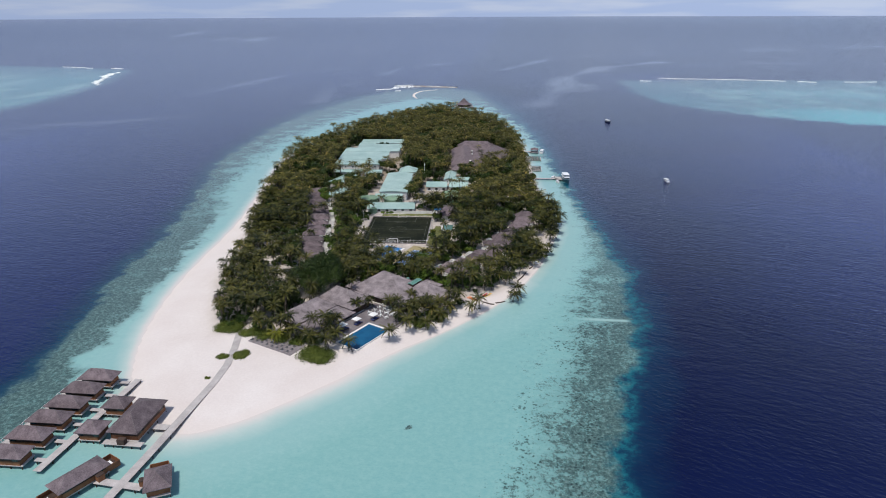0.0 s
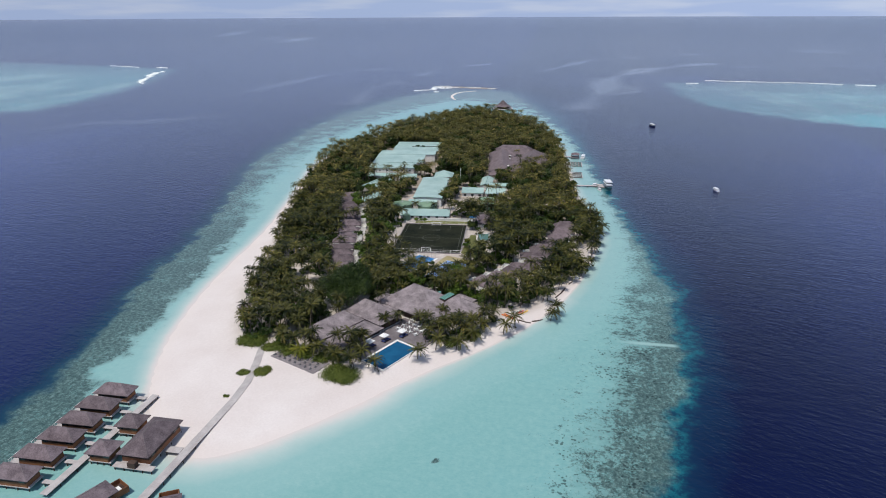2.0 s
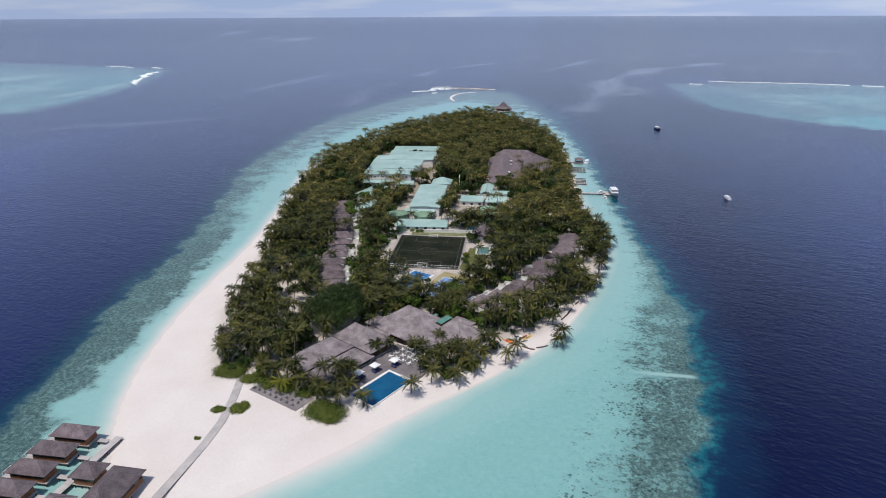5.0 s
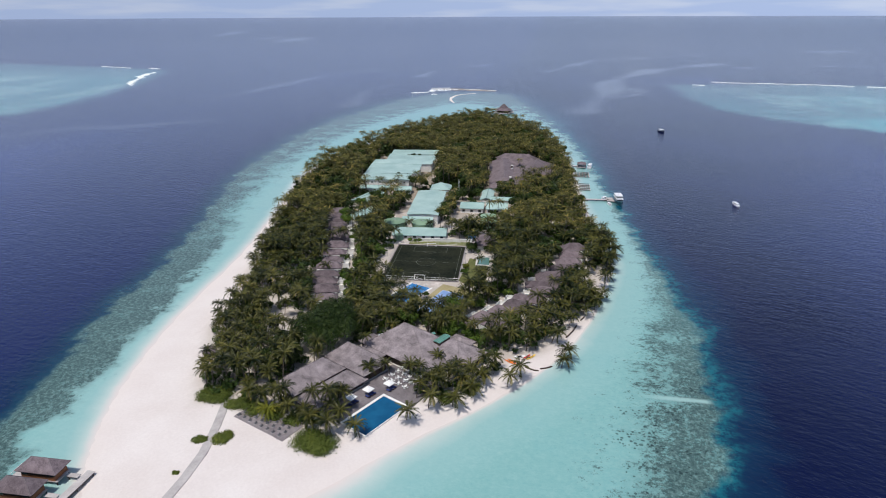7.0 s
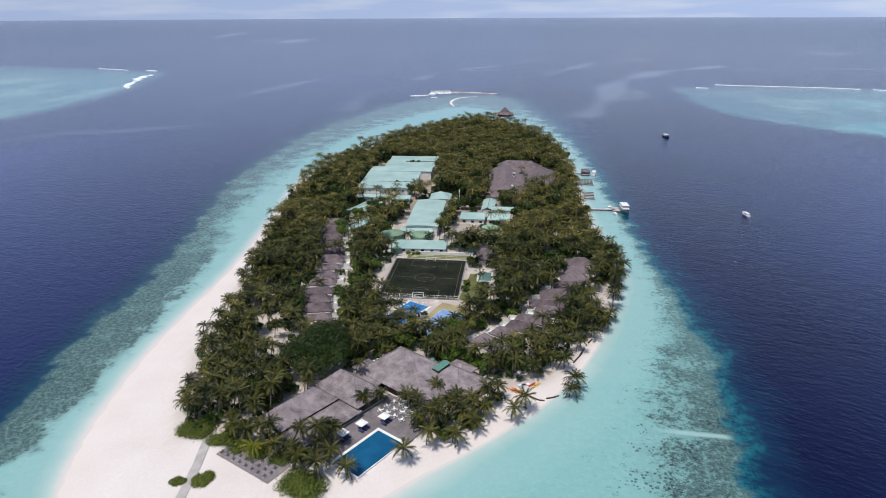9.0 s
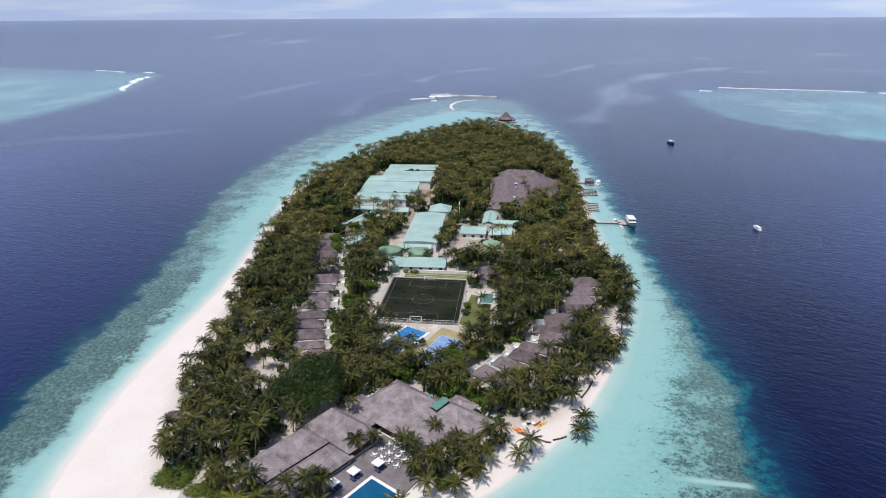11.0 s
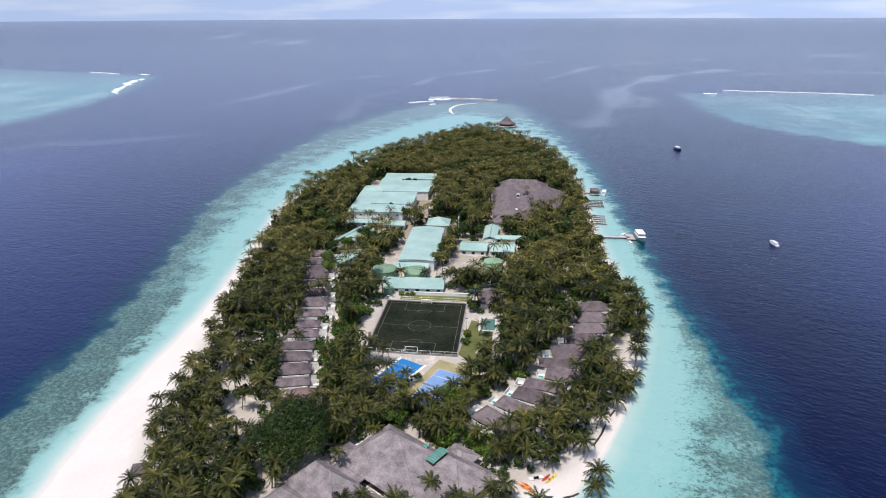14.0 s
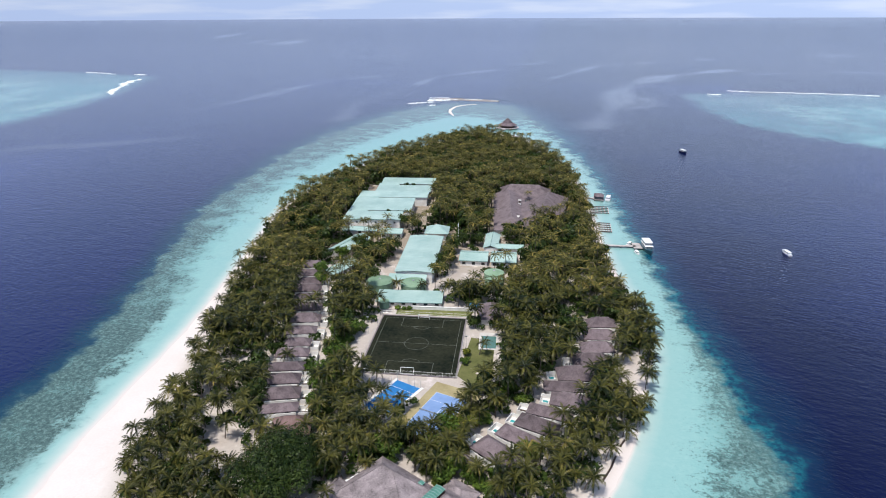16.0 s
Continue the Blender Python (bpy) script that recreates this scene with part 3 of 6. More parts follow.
def sheet(name, xs, ys, heights, material, attributes):
    nx, ny = len(xs), len(ys)
    gx, gy = np.meshgrid(xs, ys)
    gx, gy = gx.ravel(), gy.ravel()
    co = np.stack([gx, gy, heights(gx, gy)], 1)
    i = (np.arange(ny - 1)[:, None] * nx + np.arange(nx - 1)[None, :]).ravel()
    quads = np.stack([i, i + 1, i + nx + 1, i + nx], 1)
    me = bpy.data.meshes.new(name)
    me.vertices.add(len(co))
    me.vertices.foreach_set("co", co.astype(np.float32).ravel())
    me.loops.add(quads.size)
    me.loops.foreach_set("vertex_index", quads.astype(np.int32).ravel())
    me.polygons.add(len(quads))
    me.polygons.foreach_set("loop_start", np.arange(0, quads.size, 4, dtype=np.int32))
    me.update(calc_edges=True)
    me.polygons.foreach_set("use_smooth", np.ones(len(quads), bool))
    for k, fn in attributes.items():
        a = me.attributes.new(k, "FLOAT", "POINT")
        a.data.foreach_set("value", fn(gx, gy).astype(np.float32))
    me.materials.append(material)
    return new(name, me)


def ground_z(x, y):
    x, y = np.asarray(x, float), np.asarray(y, float)
    d = outside(x, y, SHORE)
    wave = 0.12 * np.sin(x * 0.21 + 1.3) * np.sin(y * 0.17) + 0.07 * np.sin(x * 0.55 + y * 0.4)
    up = 1.35 * (1 - np.exp(np.minimum(d, 0) / 9.0)) + 0.25 * wave * (d < -4)
    down = -np.minimum(np.maximum(d, 0) * 0.06, 3.0)
    return np.where(d < 0, up, down) - np.clip(outside(x, y, REEF), 0, 90) * 0.4


def gz(x, y):
    return float(ground_z(np.array([x]), np.array([y]))[0])


def near_island(gx, gy, outline, far):
    d = np.full(gx.shape, float(far))
    near = (gx > -520) & (gx < 300) & (gy > -350) & (gy < 1400)
    d[near] = outside(gx[near], gy[near], outline)
    return d


def coral_depth(x, y):
    """Below 0 inside the lagoon, in metres; from 0 to 25 across the coral belt, whatever its width."""
    b, c = near_island(x, y, CORAL_IN, 200), near_island(x, y, REEF, 200)
    thin = 1 - 0.45 * np.clip((y - 265) / 120, 0, 1) * (x > -60) - 0.35 * np.clip((y - 450) / 150, 0, 1) * (x <= -60)
    return np.where(b > 0, 25 * thin * b / (b + np.maximum(-c, 0) + 0.5), b)


# winding slicks on the open sea, lightened in colour: half width, strength, course
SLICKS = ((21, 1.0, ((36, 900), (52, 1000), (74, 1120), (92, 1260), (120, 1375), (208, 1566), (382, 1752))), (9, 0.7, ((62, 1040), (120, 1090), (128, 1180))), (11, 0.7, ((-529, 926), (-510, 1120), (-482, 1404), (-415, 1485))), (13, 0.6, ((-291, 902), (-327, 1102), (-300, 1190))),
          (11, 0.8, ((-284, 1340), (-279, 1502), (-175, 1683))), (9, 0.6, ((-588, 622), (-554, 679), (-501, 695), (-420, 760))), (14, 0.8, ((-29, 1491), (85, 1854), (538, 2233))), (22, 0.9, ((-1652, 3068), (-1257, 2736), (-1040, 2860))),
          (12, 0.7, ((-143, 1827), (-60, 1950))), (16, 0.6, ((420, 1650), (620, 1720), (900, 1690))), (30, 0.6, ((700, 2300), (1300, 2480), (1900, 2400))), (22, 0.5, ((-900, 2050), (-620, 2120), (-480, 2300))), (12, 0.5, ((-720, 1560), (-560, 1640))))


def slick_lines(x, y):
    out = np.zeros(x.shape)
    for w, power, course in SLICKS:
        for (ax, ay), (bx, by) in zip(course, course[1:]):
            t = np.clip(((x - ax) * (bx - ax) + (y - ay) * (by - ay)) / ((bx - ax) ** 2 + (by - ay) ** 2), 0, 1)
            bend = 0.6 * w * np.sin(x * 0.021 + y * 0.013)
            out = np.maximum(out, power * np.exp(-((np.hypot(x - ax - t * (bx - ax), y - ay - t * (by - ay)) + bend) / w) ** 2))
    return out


wx = np.concatenate([grown(-1704, -5600, 30, 1.18)[::-1], spaced((-1704, -300, 12), (-300, 110, 3.0), (110, 700, 12)), grown(688, 5600, 30, 1.18)])
wy = np.concatenate([grown(-90, -2600, 20, 1.3)[::-1], spaced((-90, 90, 5), (90, 640, 3.0), (640, 1150, 5), (1150, 1700, 12)), grown(1690, 5600, 30, 1.16)])
water = sheet("water", wx, wy, lambda x, y: far_lift(np.hypot(x, y)), WATER,
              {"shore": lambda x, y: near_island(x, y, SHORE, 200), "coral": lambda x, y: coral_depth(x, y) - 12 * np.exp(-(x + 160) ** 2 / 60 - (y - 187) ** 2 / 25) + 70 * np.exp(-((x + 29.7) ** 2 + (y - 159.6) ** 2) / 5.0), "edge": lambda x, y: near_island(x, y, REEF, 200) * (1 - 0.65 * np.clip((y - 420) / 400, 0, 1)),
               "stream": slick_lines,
               "bank": lambda x, y: -np.minimum(outside(x, y, BANK_W), outside(x, y, BANK_E))})
tagged(water, "clear turquoise lagoon water deepening to dark blue sea", "sea", kind="structure")
gxs = np.concatenate([grown(-262, -5000, 20, 1.35)[::-1], spaced((-262, 80, 3)), grown(77, 5000, 20, 1.35)])
gys = np.concatenate([grown(60, -2600, 20, 1.4)[::-1], spaced((61, 900, 3)), grown(900, 5000, 20, 1.35)])
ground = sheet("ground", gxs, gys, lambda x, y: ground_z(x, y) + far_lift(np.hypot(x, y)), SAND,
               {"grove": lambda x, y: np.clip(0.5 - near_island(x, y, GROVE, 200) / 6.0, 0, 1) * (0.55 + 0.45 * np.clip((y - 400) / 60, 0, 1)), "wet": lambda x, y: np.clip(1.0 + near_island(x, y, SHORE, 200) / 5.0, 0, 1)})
tagged(ground, "white coral sand beach and island ground sloping under the sea", "sand", kind="structure")


# ---- houses ----
def house(name, label, cat, group, x, y, ang, L, W, ze, zr, roof_mat, wall_mat, inset=1.0, ridge=None, base=None, z0=None, windows=3, sag=0.12, thick=0.35, shift=0.0, off=0.0):
    """A hipped house: plinth, wall with openings, eave fascia, hip roof, ridge cap."""
    zb = gz(x, y) if z0 is None else z0
    h = thing(name, label, cat, group, m=pose(x, y, zb, 0, 0, ang))
    part("plinth", Shape().box(-L / 2 + inset * 0.6, L / 2 - inset * 0.6, -W / 2 + inset * 0.6, W / 2 - inset * 0.6, -0.5 if base is None else base, 0.3), CONCRETE, h)
    lx, ly = L / 2 - inset, W / 2 - inset
    wall = part("wall", Shape().box(-lx, lx, -ly, ly, 0.3, ze - zb - 0.05), wall_mat, h)
    r = part("roof", Shape().hip(L, W, ze - zb, zr - zb, ridge, thick, sag, shift, off), roof_mat, h)
    rr = max((L - W) / 2 if ridge is None else ridge / 2, 0.25)
    cap = Shape().rod((shift - rr - 0.15, off, zr - zb), (shift + rr + 0.15, off, zr - zb), 0.13)
    for sx in (-1, 1):
        for sy in (-1, 1):
            cap.rod((shift + sx * rr, off, zr - zb), (sx * L / 2 * 0.985, sy * W / 2 * 0.985, ze - zb + 0.03), 0.07)
    part("ridge_cap", cap, CAP, r)
    n = max(1, windows)
    for s in (-1, 1):
        for k in range(n):
            cx = -lx + (k + 0.5) * 2 * lx / n
            w = part("window", Shape().box(cx - 0.85, cx + 0.85, s * ly - 0.04, s * ly + 0.04, 0.55, min(2.35, ze - zb - 0.4)), GLASS, h)
            part("window_frame", Shape().box(cx - 0.95, cx - 0.85, s * ly - 0.06, s * ly + 0.06, 0.45, 2.4).box(cx + 0.85, cx + 0.95, s * ly - 0.06, s * ly + 0.06, 0.45, 2.4)
                 .box(cx - 0.85, cx + 0.85, s * ly - 0.06, s * ly + 0.06, 2.35, 2.45), WOOD_DARK, w)
    return h


def water_villa(x, y, ang, L, W, ze, zr, label, deck=True, wall_mat=None, side=-1, tub=0):
    """A villa on stilts over the lagoon, with a terrace at one end."""
    v = thing("water_villa", label, "villa", "villas over the lagoon", m=pose(x, y, 0, 0, 0, ang))
    st = L / 2 - 1.3
    part("platform", Shape().box(-L / 2 + 0.5, L / 2 - 0.5, -W / 2 + 0.6, W / 2 - 0.6, 1.15, 1.4), WOOD_DECK, v)
    for sx in np.linspace(-L / 2 + 1, L / 2 - 1, 4):
        for sy in (-W / 2 + 0.9, W / 2 - 0.9):
            part("stilt", Shape().rod((sx, sy, -2.5), (sx, sy, 1.2), 0.16), WOOD_DARK, v)
    part("wall", Shape().box(-st, st, -W / 2 + 0.8, W / 2 - 0.8, 1.4, ze), wall_mat or WOOD_DARK, v)
    part("base_cladding", Shape().box(-st - 0.06, st + 0.06, -W / 2 + 0.74, W / 2 - 0.74, 1.38, 2.75), WOOD_WALL, v)
    for k in (-0.3, 0.3):
        part("window", Shape().box(k * L - 0.9, k * L + 0.9, -W / 2 + 0.72, -W / 2 + 0.85, 2.8, ze - 0.25), GLASS, v)
    part("door", Shape().box(st - 0.05, st + 0.05, -0.6, 0.6, 1.4, 3.4 if ze > 3.6 else ze - 0.1), WOOD_DARK, v)
    rr = max((L - W) / 2 - 0.9, 0.25)
    r = part("roof", Shape().hip(L, W, ze, zr, 2 * rr, 0.22, 0.06), SHINGLE_DARK, v)
    cap = Shape().rod((-rr, 0, zr), (rr, 0, zr), 0.11)
    for sx in (-1, 1):
        for sy in (-1, 1):
            cap.rod((sx * rr, 0, zr), (sx * L / 2 * 0.98, sy * W / 2 * 0.98, ze + 0.02), 0.06)
    part("ridge_cap", cap, CAP, r)
    if deck:
        x1 = side * (L / 2 - 0.5)
        x2 = side * (L / 2 + 2.6)
        part("terrace", Shape().box(min(x1, x2), max(x1, x2), -W / 2 + 0.9, W / 2 - 0.9, 0.95, 1.15), WOOD_DECK, v)
        rail = Shape()
        for yy in np.linspace(-W / 2 + 1, W / 2 - 1, 5):
            rail.rod((x2, yy, 1.15), (x2, yy, 2.05), 0.06)
        rail.rod((x2, -W / 2 + 1, 2.05), (x2, W / 2 - 1, 2.05), 0.07)
        part("railing", rail, WHITE_PAINT, v)
    for tub in ((tub,) if abs(tub) == 1 else (1, -1) if tub else ()):
        x1, x2 = sorted((tub * (L / 2 - 1.2), tub * (L / 2 + 3.0)))
        part("tub_deck", Shape().box(x1, x2, -W / 2 + 1.2, W / 2 - 1.2, 1.2, 1.45), WOOD_DARK, v)
        for b in ((x1, x2, -W / 2 + 1.1, -W / 2 + 1.25), (x1, x2, W / 2 - 1.25, W / 2 - 1.1), (x2 - 0.15, x2, -W / 2 + 1.25, W / 2 - 1.25) if tub > 0 else (x1, x1 + 0.15, -W / 2 + 1.25, W / 2 - 1.25)):
            part("screen_wall", Shape().box(*b, 1.0, 2.9), WOOD_WALL, v)
        cx = tub * (L / 2 + 1.3)
        part("bathtub", Shape().box(cx - 0.5, cx + 0.5, -1.0, 0.9, 1.45, 2.05, None, 0.08), WHITE_PAINT, v, "white bathtub")
    return v


for y, x in ((171.3, -141.2), (163.4, -141.6), (155.3, -141.4), (147.4, -141.6), (139.2, -141.8), (130.8, -142.2)):
    water_villa(x, y - 0.9, 1.5, 12.8, 6.3, 4.2, 6.9, "dark-shingled timber villa on stilts above the lagoon")
for y in (157.0, 144.2):
    water_villa(-124.9, y - 0.9, 1.0, 8.2, 7.0, 4.2, 6.6, "small square-roofed timber pavilion on stilts beside a boardwalk", deck=False, wall_mat=WOOD_DARK)
water_villa(-114.2, 149.8, 90, 18.0, 10.2, 4.5, 7.9, "large shingle-roofed timber hall on a platform over the lagoon", deck=False)
water_villa(-115.6, 123.6, 64, 14.5, 7.0, 3.9, 6.2, "long shingled villa on stilts with open tub terraces", deck=False, tub=2)
water_villa(-93.2, 124.8, 118, 10.0, 7.2, 3.9, 6.3, "shingled villa on stilts beside the main jetty", deck=False, tub=1)


def boardwalk(name, label, pts, width, z=1.5, post_step=6.0, wet=True):
    b = thing(name, label, "jetty")
    for k_, ((ax, ay), (bx, by)) in enumerate(zip(pts, pts[1:])):
        d = Vector((bx - ax, by - ay, 0))
        ln = d.length
        m = pose(ax, ay, z - 0.008 * k_, 0, 0, math.degrees(math.atan2(d.y, d.x)))
        part("deck", Shape().box(-0.25, ln + 0.25, -width / 2, width / 2, -0.18, 0, m), WOOD_DECK, b)
        part("edge_beam", Shape().box(0, ln, -width / 2 + 0.1, -width / 2 + 0.3, -0.45, -0.19, m).box(0, ln, width / 2 - 0.3, width / 2 - 0.1, -0.45, -0.19, m), WOOD_DARK, b)
        for k in range(int(ln / post_step) + 1):
            for s in (-1, 1):
                p = m @ Vector((min(k * post_step + 0.5, ln), s * (width / 2 - 0.2), 0))
                part("post", Shape().rod((p.x, p.y, -2.0), (p.x, p.y, z - 0.15), 0.14), WOOD_DARK, b)
    return b


boardwalk("main_jetty", "long grey timber jetty crossing the sand spit to the lagoon", [(-109.0, 214.0), (-104.7, 198.5), (-102.1, 186), (-101.6, 175), (-102.3, 158), (-103.2, 137), (-104.2, 119), (-106.6, 70)], 2.7)
boardwalk("villa_boardwalk", "grey timber boardwalk on posts serving the water villas", [(-129.2, 173.5), (-130.9, 126.5)], 2.4, 1.35)
for y in (171.3, 163.4, 155.3, 147.4, 139.2, 130.8):
    boardwalk("villa_bridge", "short grey timber bridge to a water villa", [(-134.6, y), (-131.4, y)], 1.5, 1.34)
for y in (157.0, 144.2):
    boardwalk("villa_bridge", "short grey timber bridge to a small pavilion", [(-128.8, y), (-126.5, y)], 1.5, 1.34)
boardwalk("cross_bridge", "timber landing branching off the main jetty", [(-111.5, 124.6), (-97.5, 123.4)], 2.4, 1.45)
boardwalk("hall_landing", "timber landing between the hall and the jetty", [(-109.0, 149.0), (-104.5, 149.0)], 2.6, 1.45)

def landing_hut(x, y, a, w, h, label):
    k = thing("landing_hut", label, "hut", "landing huts", m=pose(x, y, 1.46, 0, 0, a))
    part("body", Shape().box(-w / 2, w / 2, -w / 2, w / 2, 0, h), WOOD_WALL, k)
    part("lid", Shape().box(-w / 2 - 0.12, w / 2 + 0.12, -w / 2 - 0.12, w / 2 + 0.12, h + 0.004, h + 0.12), WOOD_DARK, k)
    part("door", Shape().box(w / 2 - 0.03, w / 2 + 0.04, -0.4, 0.4, 0.02, h - 0.15), WOOD_DARK, k)


landing_hut(-110.6, 125.0, 64, 1.9, 1.9, "small timber entrance hut on the landing")
landing_hut(-97.6, 124.4, 20, 1.5, 1.8, "small timber entrance hut on the landing")
hd = thing("hall_deck", "broad timber deck in front of the lagoon hall", "deck", m=pose(-113.9, 140.6, 0, 0, 0, 0))
part("deck", Shape().box(-6.2, 6.4, -1.3, 0.9, 1.2, 1.36), WOOD_DECK, hd)
for k in range(5):
    part("stilt", Shape().rod((-5.6 + 2.9 * k, -0.9, -2.5), (-5.6 + 2.9 * k, -0.9, 1.25), 0.15), WOOD_DARK, hd)
part("entrance_box", Shape().box(-1.2, 1.2, -1.2, 0.4, 1.365, 3.1, None, 0.04), WOOD_DARK, hd)

# ---- restaurant by the pool ----
for nm, x, y, a, L, W, ze, zr, rdg, sh, of in (("long_pavilion", -84.3, 225.7, 60, 23.0, 11.6, 4.7, 7.5, 15, 0.4, 2.6), ("pool_pavilion", -74.9, 221.1, 60, 24.4, 10.6, 3.6, 5.8, 16, 0.5, 2.2),
                                               ("middle_pavilion", -71.7, 239.2, -30, 21.6, 13.2, 4.9, 8.4, 7, -3.6, 2.2), ("great_pavilion", -52.4, 251.2, -30, 34, 22.6, 5.0, 9.9, 4, -8.0, 4.6),
                                               ("corner_pavilion", -37.0, 248.9, -30, 18, 17.4, 4.7, 8.3, 3, -3.0, 3.0), ("rear_pavilion", -37.4, 258.4, -30, 10, 9.5, 4.3, 6.2, 2, 0, 0.8), ("west_nook", -70.8, 254.0, -30, 6, 8, 4.8, 6.6, 1, 0, 0)):
    house("restaurant_" + nm, "restaurant pavilion with a weathered grey shingle hip roof", "building", "restaurant pavilions", x, y, a, L, W, ze, zr, SHINGLE, WOOD_DARK, 1.3, rdg, windows=4, sag=0.12, shift=sh, off=of)


def roof_light(x, y, z, a, L, W):
    sk = thing("roof_light", "ribbed translucent green roof light above the pavilion eaves", "roof light", "roof lights", m=pose(x, y, z, 0, 0, a))
    part("frame", Shape().box(-L / 2, L / 2, -W / 2, W / 2, -2.6, 0), WOOD_DARK, sk)
    part("panel", Shape().add([(-L / 2 - 0.2, -W / 2 - 0.2, 0.02), (L / 2 + 0.2, -W / 2 - 0.2, 0.02), (L / 2 + 0.2, 0, 0.42), (-L / 2 - 0.2, 0, 0.42), (L / 2 + 0.2, W / 2 + 0.2, 0.02), (-L / 2 - 0.2, W / 2 + 0.2, 0.02)],
                              [(0, 1, 2, 3), (3, 2, 4, 5), (0, 3, 5), (1, 4, 2), (0, 5, 4, 1)]), GREEN_SHEET, sk)
    n = int(L / 0.9)
    for k in range(n + 1):
        x0 = -L / 2 + k * L / n
        part("rib", Shape().rod((x0, -W / 2 - 0.2, 0.06), (x0, 0, 0.46), 0.05, n=4).rod((x0, 0, 0.46), (x0, W / 2 + 0.2, 0.06), 0.05, n=4), METAL, sk)


roof_light(-43.0, 253.6, 7.9, 62, 6.6, 2.8)
roof_light(-47.6, 256.6, 7.6, 62, 3.2, 1.3)
AC = None
for p, q, n in (((-70.6, 256.4), (-66.2, 262.2), 4), ((-65.4, 263.4), (-62.4, 268.2), 3)):
    d = Vector((q[0] - p[0], q[1] - p[1]))
    ang = math.degrees(math.atan2(d.y, d.x))
    ledge = thing("service_ledge", "narrow pale concrete service ledge along the roof edge", "ledge", "service ledges", m=pose((p[0] + q[0]) / 2, (p[1] + q[1]) / 2, -0.4, 0, 0, ang))
    part("wall", Shape().box(-d.length / 2, d.length / 2, -0.8, 0.8, -0.3, 3.7), WOOD_DARK, ledge)
    part("slab", Shape().box(-d.length / 2 - 0.1, d.length / 2 + 0.1, -0.95, 0.95, 3.705, 3.9), CONCRETE, ledge)
    for k in range(n):
        m = pose(p[0] + d.x * (k + 0.5) / n, p[1] + d.y * (k + 0.5) / n, 3.505, 0, 0, ang + (k * 37 % 11 - 5))
        if AC:
            copy_thing(AC, m)
            continue
        AC = thing("air_conditioner", "white outdoor air-conditioner unit on a roof ledge", "air conditioner", "roof air conditioners", m=m)
        part("casing", Shape().box(-0.5, 0.5, -0.3, 0.3, 0, 0.85, None, 0.03), WHITE_PAINT, AC)
        part("fan_grille", Shape().rod((0.1, -0.33, 0.45), (0.1, -0.29, 0.45), 0.27, n=10), METAL, AC, "dark round fan grille")
link = thing("roof_link", "low shingled roof strip joining two restaurant pavilions", "roof", m=pose(-67.6, 245.8, 1.0, 0, 0, -30))
part("wall", Shape().box(-5.5, 5.5, -0.8, 0.8, -0.3, 3.5), WOOD_DARK, link)
part("strip", Shape().box(-5.7, 5.7, -1.5, 1.5, 3.505, 3.78, None, 0.1), SHINGLE, link)
pool_axis = pose(-57.0, 212.4, 0, 0, 0, 62)
deck = tagged(new("pool_terrace", Shape().prism([(-84, 213), (-67.2, 206.4), (-57.9, 224.2), (-46.8, 218.4), (-38.5, 237), (-46, 250), (-68, 238), (-80, 226)], 0.2, 1.42).mesh("pool_terrace", STONE_DECK)),
              "grey stone terrace round the pool and restaurant", "paving", kind="structure")
pool = thing("swimming_pool", "rectangular blue swimming pool with a white coping", "pool", m=pool_axis)
cop = Shape()
for a in ((-9.7, 10.2, -4.85, -4.6), (-9.7, 10.2, 5.3, 6.3), (-9.7, -9.4, -4.6, 5.3), (9.2, 10.2, -4.6, 5.3)):
    cop.box(a[0], a[1], a[2], a[3], 0.9, 1.52)
part("coping", cop, PLASTER, pool, "white stone coping")
part("pool_surface", Shape().box(-9.4, 9.2, -4.6, 5.3, 1.0, 1.46), POOL_WATER, pool, "rippled deep blue water")


def parasol():
    p = thing("parasol", "white square parasol over loungers by the pool", "parasol", "parasols by the pool")
    c = Shape()
    n = 1.5
    c.add([(-n, -n, 2.35), (n, -n, 2.35), (n, n, 2.35), (-n, n, 2.35), (0, 0, 3.1), (-n, -n, 2.15), (n, -n, 2.15), (n, n, 2.15), (-n, n, 2.15)],
          [(0, 1, 4), (1, 2, 4), (2, 3, 4), (3, 0, 4), (5, 6, 1, 0), (6, 7, 2, 1), (7, 8, 3, 2), (8, 5, 0, 3)])
    part("canopy", c, FABRIC, p)
    part("pole", Shape().rod((0, 0, 0), (0, 0, 3.2), 0.05), WOOD_DARK, p)
    part("base", Shape().box(-0.4, 0.4, -0.4, 0.4, 0, 0.12), CONCRETE, p)
    return p


def lounger(mat, label, group):
    l = thing("sun_lounger", label, "lounger", group)
    part("frame", Shape().box(-0.38, 0.38, -1.0, 1.0, 0.22, 0.32).box(-0.36, -0.3, -0.95, -0.88, 0, 0.22).box(0.3, 0.36, -0.95, -0.88, 0, 0.22).box(-0.36, -0.3, 0.6, 0.68, 0, 0.22).box(0.3, 0.36, 0.6, 0.68, 0, 0.22), WOOD_DARK, l)
    part("mattress", Shape().box(-0.36, 0.36, -0.98, 0.4, 0.32, 0.44), mat, l)
    part("backrest", Shape().box(-0.36, 0.36, 0.0, 0.75, 0.0, 0.12, pose(0, 0.4, 0.34, 35)), mat, l)
    return l


TZ = 1.42
par = parasol()
par.matrix_basis = pose(-66.9, 217.4, TZ, 0, 0, 62)
for x, y in ((-62.6, 222.9), (-56.6, 227.6)):
    copy_thing(par, pose(x, y, TZ, 0, 0, 62))
lg = lounger(BLUE_CUSHION, "sun lounger with a navy mattress beside the pool", "loungers by the pool")
first = True
